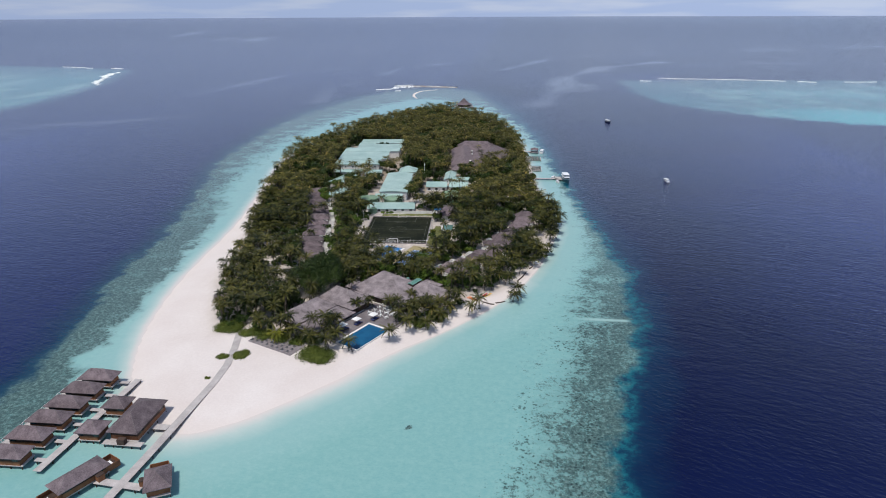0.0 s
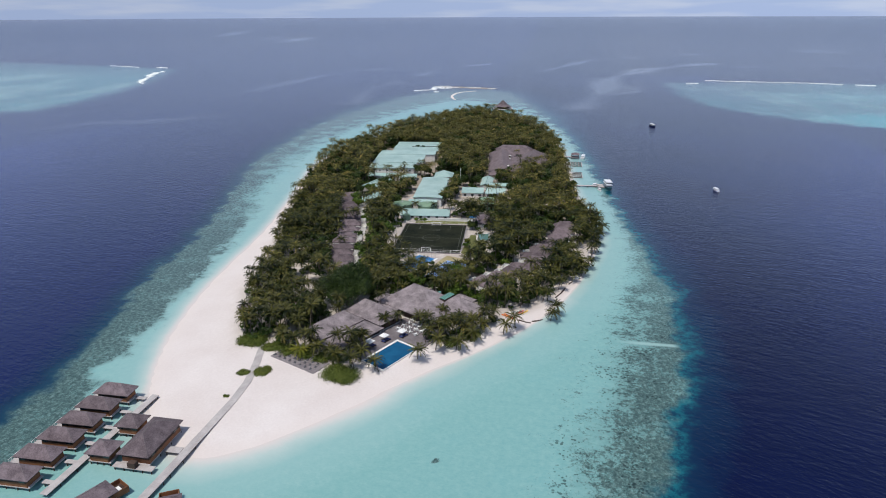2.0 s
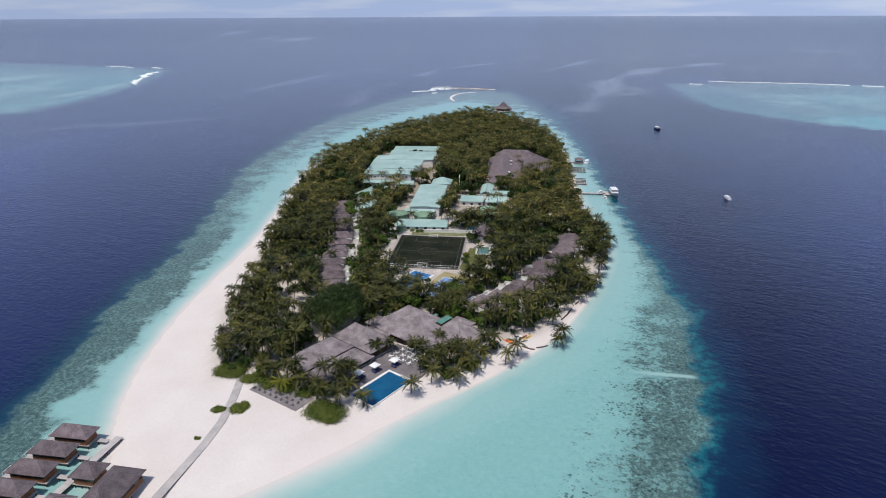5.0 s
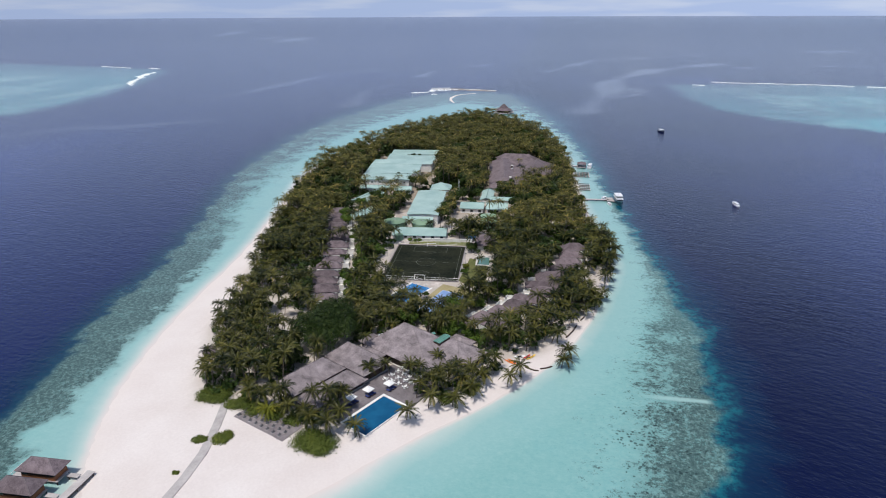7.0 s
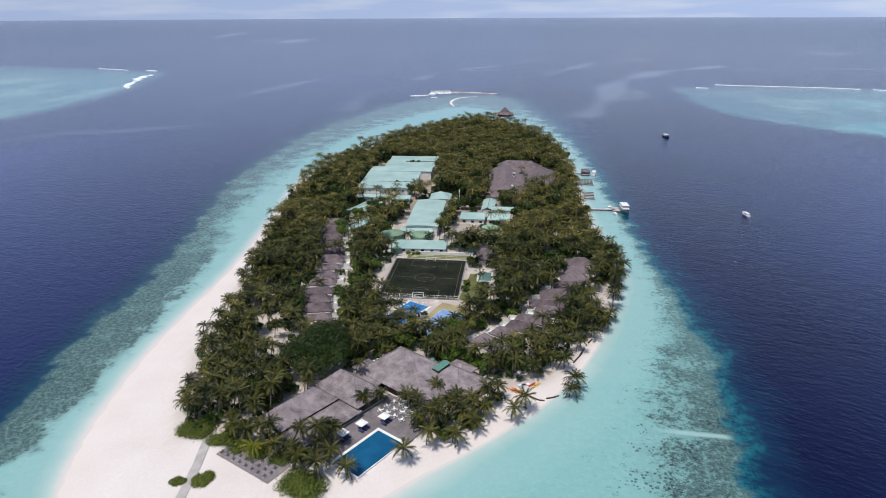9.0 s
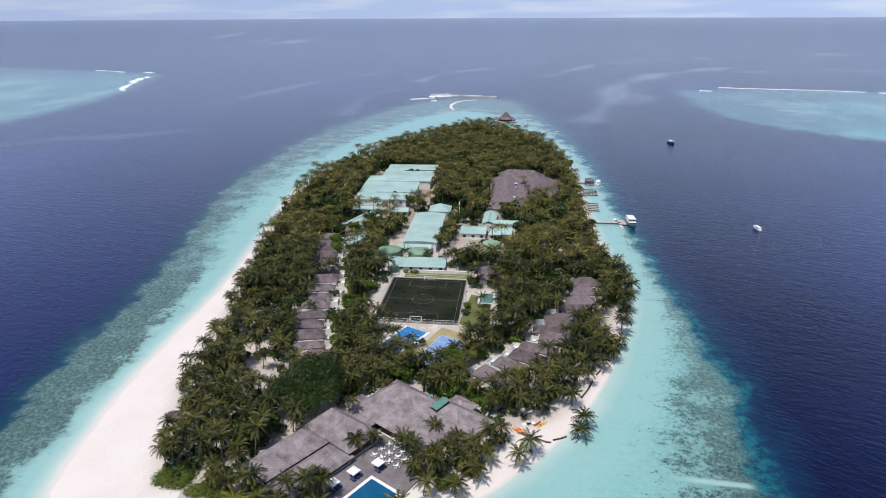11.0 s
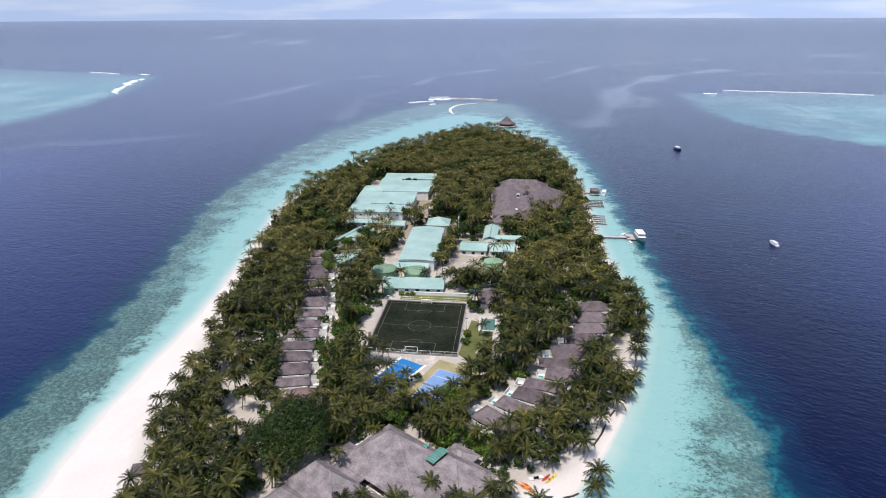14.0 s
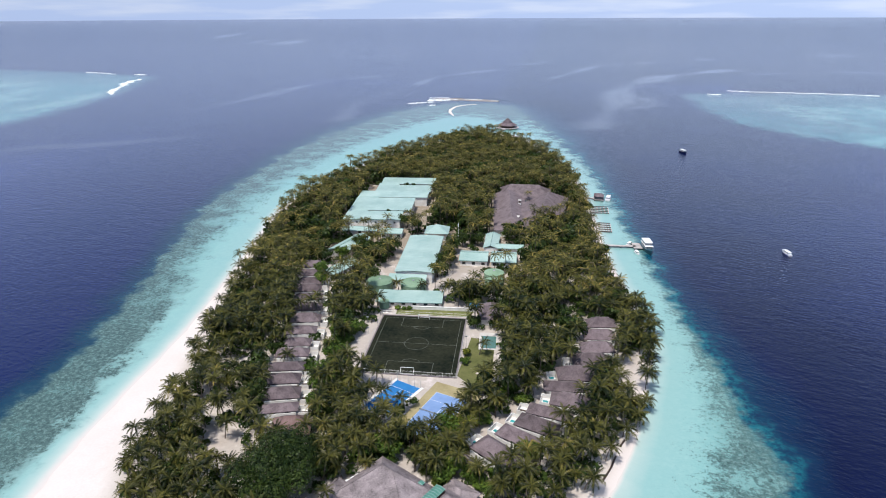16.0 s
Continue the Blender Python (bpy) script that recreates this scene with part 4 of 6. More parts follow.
for x, y in ((-66.9, 217.4), (-62.6, 222.9), (-56.6, 227.6)):
    for k in (-1.2, 0.2, 1.4):
        m = pose(x, y, TZ, 0, 0, 62) @ pose(k, -0.8, 0, 0, 0, 180)
        if first:
            lg.matrix_basis, first = m, False
        else:
            copy_thing(lg, m)


def dining_set():
    s = thing("dining_table", "white round dining table on the terrace", "table", "terrace tables")
    part("tabletop", Shape().rod((0, 0, 0.71), (0, 0, 0.75), 0.5, n=12), WHITE_PAINT, s)
    part("pedestal", Shape().rod((0, 0, 0.02), (0, 0, 0.71), 0.06).rod((0, 0, 0), (0, 0, 0.04), 0.3, n=10), METAL, s)
    c = thing("dining_chair", "white dining chair on the terrace", "chair", "terrace chairs")
    part("seat", Shape().box(-0.24, 0.24, -0.24, 0.24, 0.42, 0.48), WHITE_PAINT, c)
    part("backrest", Shape().box(-0.24, 0.24, 0.2, 0.26, 0.48, 0.92), WHITE_PAINT, c)
    for sx in (-0.2, 0.2):
        for sy in (-0.2, 0.2):
            part("leg", Shape().box(sx - 0.025, sx + 0.025, sy - 0.025, sy + 0.025, 0, 0.42), METAL, c)
    return s, c


tbl, chair = dining_set()
rng = random.Random(5)
spots = []
for i in range(5):
    for j in range(4):
        p = pose(-52.5, 236.0, 0, 0, 0, 62) @ Vector(((i - 2) * 2.9 + rng.uniform(-0.4, 0.4), (j - 1.5) * 3.0 + rng.uniform(-0.4, 0.4), 0))
        spots.append(p)
for k, p in enumerate(spots):
    t = tbl if k == 0 else copy_thing(tbl, Matrix())
    t.matrix_basis = pose(p.x, p.y, TZ)
    a0 = rng.uniform(0, 90)
    for q in range(4):
        a = a0 + 90 * q
        c = chair if k == 0 and q == 0 else copy_thing(chair, Matrix())
        c.matrix_basis = pose(p.x, p.y, TZ, 0, 0, a) @ pose(0, 0.85, 0, 0, 0, rng.uniform(-15, 15))

# sun deck on the beach
sdk = tagged(new("sun_deck", Shape().prism([(-103.2, 204.2), (-83.0, 195.4), (-78.2, 203.4), (-97.6, 211.2)], 0.5, 1.3).mesh("sun_deck", WOOD_DECK)), "grey timber sun deck on the sand", "deck", kind="structure")
def daybed():
    d = thing("daybed", "low grey daybed with a dark cushion on the beach deck", "daybed", "daybeds on the sun deck")
    part("frame", Shape().box(-0.85, 0.85, -0.8, 0.8, 0, 0.26, None, 0.04), WOOD_DECK, d)
    part("mattress", Shape().box(-0.78, 0.78, -0.72, 0.5, 0.26, 0.42, None, 0.04), CUSHION, d)
    part("backrest", Shape().box(-0.78, 0.78, 0.0, 0.14, 0.0, 0.5, pose(0, 0.55, 0.3, -18)), CUSHION, d)
    return d


sun_deck = tagged(new("sun_deck", Shape().box(-0.6, 21.8, -0.7, 8.0, -1.2, 0.0).mesh("sun_deck", STONE_DECK)), "weathered grey timber sun deck on the beach", "deck", kind="structure")
sun_deck.matrix_basis = pose(-101.0, 204.4, 1.42, 0, 0, -23.5)
db = daybed()
first = True
for i in range(8):
    for j in range(4):
        m = pose(-101.0, 204.4, 1.424, 0, 0, -23.5) @ pose(i * 2.65 + 0.6 * (j % 2) + 0.4, j * 1.95 + 0.6, 0, 0, 0, rng.uniform(-12, 12)) @ Matrix.Diagonal((0.72, 0.72, 1, 1))
        if first:
            db.matrix_basis, first = m, False
        else:
            copy_thing(db, m)

# ---- beach villas ----
def terrace_yard(x, y, ang, w, d, tub=True, label="white-walled private terrace with a small plunge tub"):
    z = gz(x, y)
    t = thing("villa_yard", label, "terrace", "villa yards", m=pose(x, y, z, 0, 0, ang))
    part("floor_slab", Shape().box(-w / 2 + 0.2, w / 2 - 0.2, -d / 2 + 0.2, d / 2 - 0.2, -0.3, 0.35), PLASTER, t)
    for a in ((-w / 2, w / 2, -d / 2, -d / 2 + 0.2), (-w / 2, w / 2, d / 2 - 0.2, d / 2), (-w / 2, -w / 2 + 0.2, -d / 2 + 0.2, d / 2 - 0.2)):
        part("yard_wall", Shape().box(*a, -0.3, 2.0), PLASTER, t)
    if tub:
        tb = part("tub", Shape().box(-1.1, 1.1, -0.8, 0.8, 0.3, 0.75, None, 0.08), WHITE_PAINT, t)
        part("tub_water", Shape().box(-0.9, 0.9, -0.6, 0.6, 0.7, 0.76), TEAL_TUB, tb)
    else:
        part("bench", Shape().box(-1.2, 1.2, -0.3, 0.3, 0.3, 0.75), WOOD_DARK, t)
    return t


RIGHT_ROW = ((8.0, 369, 8, 11, 9), (6.6, 358, 8, 12, 9), (5.2, 347.5, 8, 12, 9), (2.6, 337.5, 8, 13, 9.5), (-3.0, 326.5, 8, 13.5, 10.5), (-6.2, 317.6, 4, 13, 8), (-5.4, 309, -6, 12.5, 9.5),
             (-11.5, 301.2, -12, 12, 8), (-16.2, 293.6, -20, 12.5, 9), (-22.0, 286.6, -28, 12, 8.6), (-28.2, 278.4, -36, 12.8, 10.4), (-36.8, 272.2, -31, 6.4, 6.0))
for k, (x, y, a, L, W) in enumerate(RIGHT_ROW):
    low = k in (5, 7, 11)
    reach = 1.6 if k in (5, 7) else -2.0 if k == 11 else 0.0
    z_ = gz(x, y)
    v_ = house("beach_villa", "beach villa with a low dark grey shingle hip roof among palms" if low else "beach villa with a dark grey shingle hip roof among palms", "villa", "villas on the east shore", x - 0.3 - reach / 2, y + 0.1, a,
               L + 1.6 + reach, W - 1.7, z_ + 2.8, z_ + 2.8 + (0.33 if low else 0.41) * (W - 1.7), SHINGLE_DARK, PLASTER, 1.0, windows=2)
    part("garden_wall", Shape().box(-L / 2 + 0.4, L / 2 - 0.4, -W / 2 + 0.15, -W / 2 + 0.4, -0.3, 2.6), PLASTER, v_, "white rendered wall along the eave")
    if k not in (0, 1, 2, 5, 11):
        m = pose(x, y, 0, 0, 0, a) @ Vector((-L / 2 - 2.75 - reach, 0.3, 0))
        terrace_yard(m.x, m.y, a, 3.5, min(W - 3.0, 5.4), k % 4 != 3)
LEFT_ROW = ((-139, 410, 12, 11, 8), (-137, 399, 12, 11, 8.5), (-132.8, 389, 12, 11, 8), (-130.5, 381, 12, 12, 8), (-126.6, 372, 12, 12, 8), (-123, 361.5, 12, 12, 8), (-119.5, 351, 12, 12, 8.5),
            (-117, 340.5, 12, 11.5, 8), (-114.8, 330.5, 12, 10, 7.5), (-113.4, 322.3, 12, 12, 7.5), (-111.5, 312.5, 13, 12.5, 7.5), (-109.8, 304.2, 13, 12.5, 8), (-106, 295.5, 16, 12, 8.5), (-103, 287.4, 18, 11, 7))
for k, (x, y, a, L, W) in enumerate(LEFT_ROW):
    z_ = gz(x, y)
    v_ = house("garden_villa", "garden villa with a grey-brown shingle hip roof among palms", "villa", "villas on the west shore", x + 0.6, y + 0.6, a + 1, L + 1.2, W - 1.8, z_ + 2.8, z_ + 2.8 + (0.42, 0.35, 0.39)[k % 3] * (W - 1.8), SHINGLE_DARK, PLASTER, 1.0, windows=2)
    part("garden_wall", Shape().box(-L / 2 + 0.4, L / 2 - 0.2, -W / 2 + 0.15, -W / 2 + 0.4, -0.3, 2.6), PLASTER, v_, "white rendered wall along the eave")
    m = pose(x, y, 0, 0, 0, a) @ Vector((L / 2 + 2.85, -0.1, 0))
    terrace_yard(m.x, m.y, a + 180, 3.2, W - 2.6, False, "white-walled yard with a bench behind a villa")
house("brown_villa", "broad villa with a reddish brown shingle roof", "villa", "", -94.8, 279.4, 15, 13, 9.6, 4.2, 8.2, SHINGLE_RED, PLASTER, 1.0, windows=2)
house("court_house", "small sports pavilion with a grey shingle roof", "building", "", -40.0, 371.0, 95, 16, 11, 4.6, 8.0, SHINGLE_DARK, PLASTER, 1.0, windows=3)
house("shore_hut", "small grey-roofed hut at the edge of the palms", "hut", "", -129.5, 238.5, 20, 5, 4.5, 3.2, 5.0, SHINGLE_DARK, WOOD_DARK, 0.6, windows=1)


# ---- service buildings ----
def shed(name, label, x, y, ang, L, W, ze, zr, wall_mat=PLASTER, arch=0, ridge_side=0.5, group="service buildings", doors=4):
    """A long sheet-metal roof with standing seams: gabled, lean-to or gently arched."""
    zb = gz(x, y)
    s = thing(name, label, "building", group, m=pose(x, y, zb, 0, 0, ang))
    part("wall", Shape().box(-L / 2 + 0.6, L / 2 - 0.6, -W / 2 + 0.6, W / 2 - 0.6, -0.4, ze - zb - 0.1), wall_mat, s)
    n = 14 if arch else 2
    prof = []
    for k in range(n + 1):
        q = k / n
        if arch:
            h = ze - zb + (zr - ze) * math.sin(q * math.pi) ** 0.8
            prof.append((-W / 2 + W * q, h))
    if not arch:
        prof = [(-W / 2, ze - zb), (-W / 2 + W * ridge_side, zr - zb), (W / 2, ze - zb)]
        if ridge_side in (0.0, 1.0):
            prof = [(-W / 2, (zr if ridge_side == 0.0 else ze) - zb), (W / 2, (ze if ridge_side == 0.0 else zr) - zb)]
    r = Shape()
    k = len(prof)
    p = [(-L / 2, y_, z_) for y_, z_ in prof] + [(L / 2, y_, z_) for y_, z_ in prof] + [(-L / 2, y_, z_ - 0.2) for y_, z_ in prof] + [(L / 2, y_, z_ - 0.2) for y_, z_ in prof]
    f = [(i, k + i, k + i + 1, i + 1) for i in range(k - 1)] + [(2 * k + i, 2 * k + i + 1, 3 * k + i + 1, 3 * k + i) for i in range(k - 1)]
    f += [(i, i + 1, 2 * k + i + 1, 2 * k + i) for i in range(k - 1)] + [(k + i + 1, k + i, 3 * k + i, 3 * k + i + 1) for i in range(k - 1)]
    f += [(0, 2 * k, 3 * k, k), (k - 1, 2 * k - 1, 4 * k - 1, 3 * k - 1)]
    r.add(p, f)
    roof = part("roof", r, AQUA, s, "pale aqua sheet-metal roof")
    seams = Shape()
    m_ = max(2, int(L / 2.4))
    for q in range(m_ + 1):
        xx = -L / 2 + 0.05 + (L - 0.1) * q / m_
        for (ya, za), (yb, zb2) in zip(prof, prof[1:]):
            seams.add([(xx - 0.03, ya, za + 0.005), (xx + 0.03, ya, za + 0.005), (xx + 0.03, yb, zb2 + 0.005), (xx - 0.03, yb, zb2 + 0.005),
                       (xx, ya, za + 0.045), (xx, yb, zb2 + 0.045)], [(0, 4, 5, 3), (1, 2, 5, 4)])
    tagged(part("seams", seams, AQUA, roof), kind="stuff")
    if not arch and 0 < ridge_side < 1:
        part("ridge_cap", Shape().rod((-L / 2, -W / 2 + W * ridge_side, zr - zb + 0.02), (L / 2, -W / 2 + W * ridge_side, zr - zb + 0.02), 0.18), AQUA_DARK, roof)
    g = Shape().box(-L / 2, L / 2, -W / 2 - 0.15, -W / 2 - 0.01, prof[0][1] - 0.3, prof[0][1] - 0.02)
    part("gutter", g, AQUA_DARK, s)
    for q in range(doors):
        cx = -L / 2 + (q + 0.5) * L / doors
        part("window", Shape().box(cx - 0.9, cx + 0.9, -W / 2 + 0.55, -W / 2 + 0.65, 0.8, 2.3), GLASS, s)
    return s


def staff_block():
    """White staff quarters under one flat aqua roof, cut by three planted light wells."""
    s = thing("staff_block", "white staff quarters under a broad pale aqua sheet-metal roof", "building", "service buildings", m=pose(-144.9, 477.8, gz(-128, 500), 0, 0, 6.5))
    H = 6.6
    for u0, u1, n0, n1, rise in ((0, 36.5, 0, 16.2, 0.5), (0, 12.6, 16.2, 19.4, 0), (0, 41, 19.4, 47.2, 0.5), (0, 14.9, 47.2, 50.4, 0), (0, 49, 50.4, 65.5, 0.25), (9.6, 50, 65.5, 82.4, 0.25), (9.6, 24.9, 82.4, 86.8, 0), (10.4, 51, 86.8, 104.3, 0.4)):
        part("wall", Shape().box(u0 + 0.6, u1 - 0.6, n0 + (0.6 if rise else 0), n1 - (0.6 if rise else 0), -0.4, H - 0.25), PLASTER, s)
        z1 = H + (0.5 if not rise else rise)
        r = Shape()
        r.add([(u0, n0, H), (u1, n0, H), (u1, n1, z1), (u0, n1, z1), (u0, n0, H - 0.25), (u1, n0, H - 0.25), (u1, n1, z1 - 0.25), (u0, n1, z1 - 0.25)],
              [(0, 1, 2, 3), (7, 6, 5, 4), (0, 4, 5, 1), (1, 5, 6, 2), (2, 6, 7, 3), (3, 7, 4, 0)])
        roof = part("roof", r, AQUA, s, "pale aqua sheet-metal roof")
        seams = Shape()
        for q in range(1, int((u1 - u0) / 2.4)):
            x = u0 + q * 2.4
            seams.add([(x - 0.03, n0, H + 0.005), (x + 0.03, n0, H + 0.005), (x + 0.03, n1, z1 + 0.005), (x - 0.03, n1, z1 + 0.005), (x, n0, H + 0.045), (x, n1, z1 + 0.045)], [(0, 4, 5, 3), (1, 2, 5, 4)])
        tagged(part("seams", seams, AQUA, roof), kind="stuff")
    part("gutter", Shape().box(0, 36.5, -0.16, -0.01, H - 0.32, H - 0.04), AQUA_DARK, s)
    for q in range(6):
        part("window", Shape().box(2.0 + q * 6, 3.2 + q * 6, 0.54, 0.64, 3.9, 4.9), GLASS, s)


staff_block()
shed("annex", "low annex with an aqua sheet-metal roof", -131.5, 472, 5, 22, 8, 4.2, 5.6, doors=3)
shed("annex", "low annex with an aqua sheet-metal roof", -111.0, 470, 5, 14, 10, 4.6, 6.2, doors=3)
shed("power_hall", "large hall with a gently arched aqua sheet-metal roof", -84.2, 429, 94.5, 54, 19.5, 7.6, 8.3, arch=1, doors=8)
shed("side_annex", "narrow lean-to along the hall with an aqua roof", -84.5, 399.2, 4, 19, 5, 5.2, 6.6, doors=4, ridge_side=1.0)
shed("side_store", "small white store with a pale aqua sheet roof", -129.0, 443, 74, 28, 12, 5.0, 7.0, doors=3)
shed("side_store", "small white store with a pale aqua sheet roof", -123.2, 409, 66, 22, 9, 4.6, 6.0, doors=3)
shed("front_shed", "low shed with an aqua roof behind the football pitch", -79.0, 381.0, 6, 31, 11, 3.8, 5.0, ridge_side=1.0, doors=6)
shed("clinic", "white bungalow with an aqua sheet-metal roof", -56.0, 437, 3, 15.5, 15, 4.6, 6.6, doors=3)
shed("clinic", "white bungalow with an aqua sheet-metal roof", -40.0, 438, 3, 14, 16, 4.6, 6.6, doors=3)
shed("store_house", "narrow white store with a pale aqua roof", -49.0, 462, 92, 24, 8.5, 4.6, 6.2, doors=3)
shed("store_house", "narrow white store with a pale aqua roof", -38.0, 455, 3, 16, 7, 4.4, 5.8, doors=3)
gaz = thing("aqua_pavilion", "square pavilion with an aqua pyramid roof", "building", m=pose(-83.0, 471.0, gz(-83, 471), 0, 0, 5))
part("wall", Shape().box(-5.5, 5.5, -5.5, 5.5, -0.3, 4.9), PLASTER, gaz)
part("roof", Shape().hip(14.5, 14, 5.0, 8.6, 0.5, 0.25, 0.0), AQUA, gaz)


def tank(x, y, r, h):
    t = thing("water_tank", "round green water tank with a shallow conical roof", "tank", "water tanks", m=pose(x, y, gz(x, y)))
    part("shell", Shape().rod((0, 0, -0.2), (0, 0, h), r, n=32), GREEN_TANK, t)
    part("cover", Shape().rod((0, 0, h), (0, 0, h + 0.9), r + 0.12, 0.4, n=32), GREEN_TANK, t, "pale green conical cover")
    rib = Shape()
    for k in range(16):
        a = k * math.tau / 16
        rib.rod((r * math.cos(a), r * math.sin(a), 0), (r * math.cos(a), r * math.sin(a), h), 0.09, n=4)
    part("ribs", rib, GREEN_TANK, t)
    part("hatch", Shape().box(-0.5, 0.5, -0.5, 0.5, h + 0.7, h + 1.1), METAL, t)


tank(-97.0, 393.0, 6.4, 4.6)
tank(-80.2, 393.5, 6.2, 4.6)
tank(-89.5, 373.6, 2.2, 3.2)
tank(-42.8, 413.5, 5.0, 4.2)
tank(-41.5, 403.5, 4.6, 4.0)
for x, y, a, L, W, zr, rd in ((-36, 563, 1, 38, 30, 12.5, 20), (-43.0, 520, 96, 82, 22, 11.5, 62), (-19.5, 532, 84, 54, 26, 12.0, 32), (-31, 520, 90, 40, 18, 9.5, 22)):
    house("assembly_hall", "large hall wing with a brown-grey shingle roof", "building", "great hall wings", x, y, a, L, W, 5.6, zr, SHINGLE_BROWN, PLASTER, 1.4, rd, windows=8, sag=0.25)

for x, y, z in ((-37.3, 529.5, 10.3), (-36.4, 497.0, 9.2)):
    v_ = thing("roof_vent", "small white vent housing on the hall roof", "vent", "roof vents", m=pose(x, y, 0))
    part("housing", Shape().box(-0.9, 0.9, -1.4, 1.4, z - 3.5, z, None, 0.15), WHITE_PAINT, v_)
    part("louvre", Shape().box(-0.7, 0.7, -1.46, -1.2, z - 1.5, z - 0.25), WOOD_DARK, v_, "dark louvred opening")
    part("cap", Shape().box(-1.1, 1.1, -1.6, 1.6, z + 0.005, z + 0.2, None, 0.3), CONCRETE, v_)

# ---- sports ----
PITCH = pose(-67.6, 343.0, 1.36, 0, 0, 3.6)
SZ = 0.14
pitch = tagged(new("football_pitch", Shape().box(-18.4, 18.4, -23.6, 23.6, -0.6, SZ).mesh("football_pitch", TURF)), "dark green artificial turf football pitch", "pitch", kind="structure")
pitch.matrix_basis = PITCH
ln = Shape()


def line(x0, y0, x1, y1, w=0.14):
    d = Vector((x1 - x0, y1 - y0, 0))
    n = Vector((-d.y, d.x, 0)).normalized() * w / 2
    a, b = Vector((x0, y0, SZ + 0.006)), Vector((x1, y1, SZ + 0.006))
    ln.add([a - n, b - n, b + n, a + n], [(0, 1, 2, 3)])


for a in ((-16.6, -21.8, 16.6, -21.8), (-16.6, 21.8, 16.6, 21.8), (-16.6, -21.8, -16.6, 21.8), (16.6, -21.8, 16.6, 21.8), (-16.6, 0, 16.6, 0)):
    line(*a)
for s in (-1, 1):
    line(-9, s * 21.8, -9, s * 14.5), line(9, s * 21.8, 9, s * 14.5), line(-9, s * 14.5, 9, s * 14.5)
    for k in range(10):
        a0, a1 = math.pi * k / 10, math.pi * (k + 1) / 10
        line(3.4 * math.cos(a0), s * (14.5 - 2.2 * math.sin(a0)), 3.4 * math.cos(a1), s * (14.5 - 2.2 * math.sin(a1)))
for k in range(32):
    a0, a1 = math.tau * k / 32, math.tau * (k + 1) / 32
    line(5 * math.cos(a0), 5 * math.sin(a0), 5 * math.cos(a1), 5 * math.sin(a1))
part("pitch_lines", ln, surface("worn_line_paint", (0.08, 0.09, 0.075), (0.2, 0.21, 0.185), 0.3, 2, 0.9), pitch, "worn pale line markings")
kerb = Shape()
for a in ((-18.9, 18.9, -24.1, -23.6), (-18.9, 18.9, 23.6, 24.1), (-18.9, -18.4, -23.6, 23.6), (18.4, 18.9, -23.6, 23.6)):
    kerb.box(*a, -0.6, 0.3)
part("kerb", kerb, STONE_DECK, pitch, "grey concrete kerb")
for s in (-1, 1):
    g = thing("football_goal", "white football goal on the turf pitch", "goal", "football goals", m=PITCH @ pose(0, s * 21.9, SZ, 0, 0, 0 if s > 0 else 180))
    part("goal_frame", Shape().rod((-2.5, 0, 0), (-2.5, 0, 2.0), 0.09).rod((2.5, 0, 0), (2.5, 0, 2.0), 0.09).rod((-2.5, 0, 2.0), (2.5, 0, 2.0), 0.09), WHITE_PAINT, g)
    part("goal_stay", Shape().rod((-2.5, 0, 2.0), (-2.5, 1.4, 0), 0.05).rod((2.5, 0, 2.0), (2.5, 1.4, 0), 0.05).rod((-2.5, 1.4, 0.04), (2.5, 1.4, 0.04), 0.05), WHITE_PAINT, g)
fence = thing("pitch_fence", "low metal fence round the football pitch", "fence", m=PITCH)
for s in (-1, 1):
    for k in range(10):
        part("fence_post", Shape().rod((s * 19.1, -23.4 + k * 5.2, 0), (s * 19.1, -23.4 + k * 5.2, 2.2), 0.05), METAL, fence)
    part("fence_rail", Shape().rod((s * 19.1, -23.4, 2.15), (s * 19.1, 23.4, 2.15), 0.04).rod((s * 19.1, -23.4, 1.1), (s * 19.1, 23.4, 1.1), 0.04), METAL, fence)
    part("fence_rail", Shape().rod((-19.1, s * 24.4, 2.15), (19.1, s * 24.4, 2.15), 0.04).rod((-19.1, s * 24.4, 1.1), (19.1, s * 24.4, 1.1), 0.04), METAL, fence)
    for k in range(8):
        part("fence_post", Shape().rod((-19.1 + k * 5.45, s * 24.4, 0), (-19.1 + k * 5.45, s * 24.4, 2.2), 0.05), METAL, fence)
for x, y in ((-21.5, 6), (21.0, -6)):
    p = PITCH @ Vector((x, y, 0))
    lp = thing("floodlight", "slim metal floodlight mast beside the pitch", "lamp", "floodlights", m=pose(p.x, p.y, gz(p.x, p.y)))
    part("mast", Shape().rod((0, 0, 0), (0, 0, 8), 0.1, 0.06), METAL, lp)
    part("lamp_head", Shape().box(-0.5, 0.5, -0.15, 0.15, 7.8, 8.2), METAL, lp)
wl_ = thing("garden_wall", "low white wall behind the pitch", "wall", kind="structure", m=pose(-62.4, 375.0, gz(-62, 375), 0, 0, 5.0))
part("wall_face", Shape().box(-14.5, 14.5, -0.3, 0.3, -0.3, 1.5), PLASTER, wl_)
part("wall_cap", Shape().box(-14.7, 14.7, -0.4, 0.4, 1.5, 1.6), PLASTER, wl_)


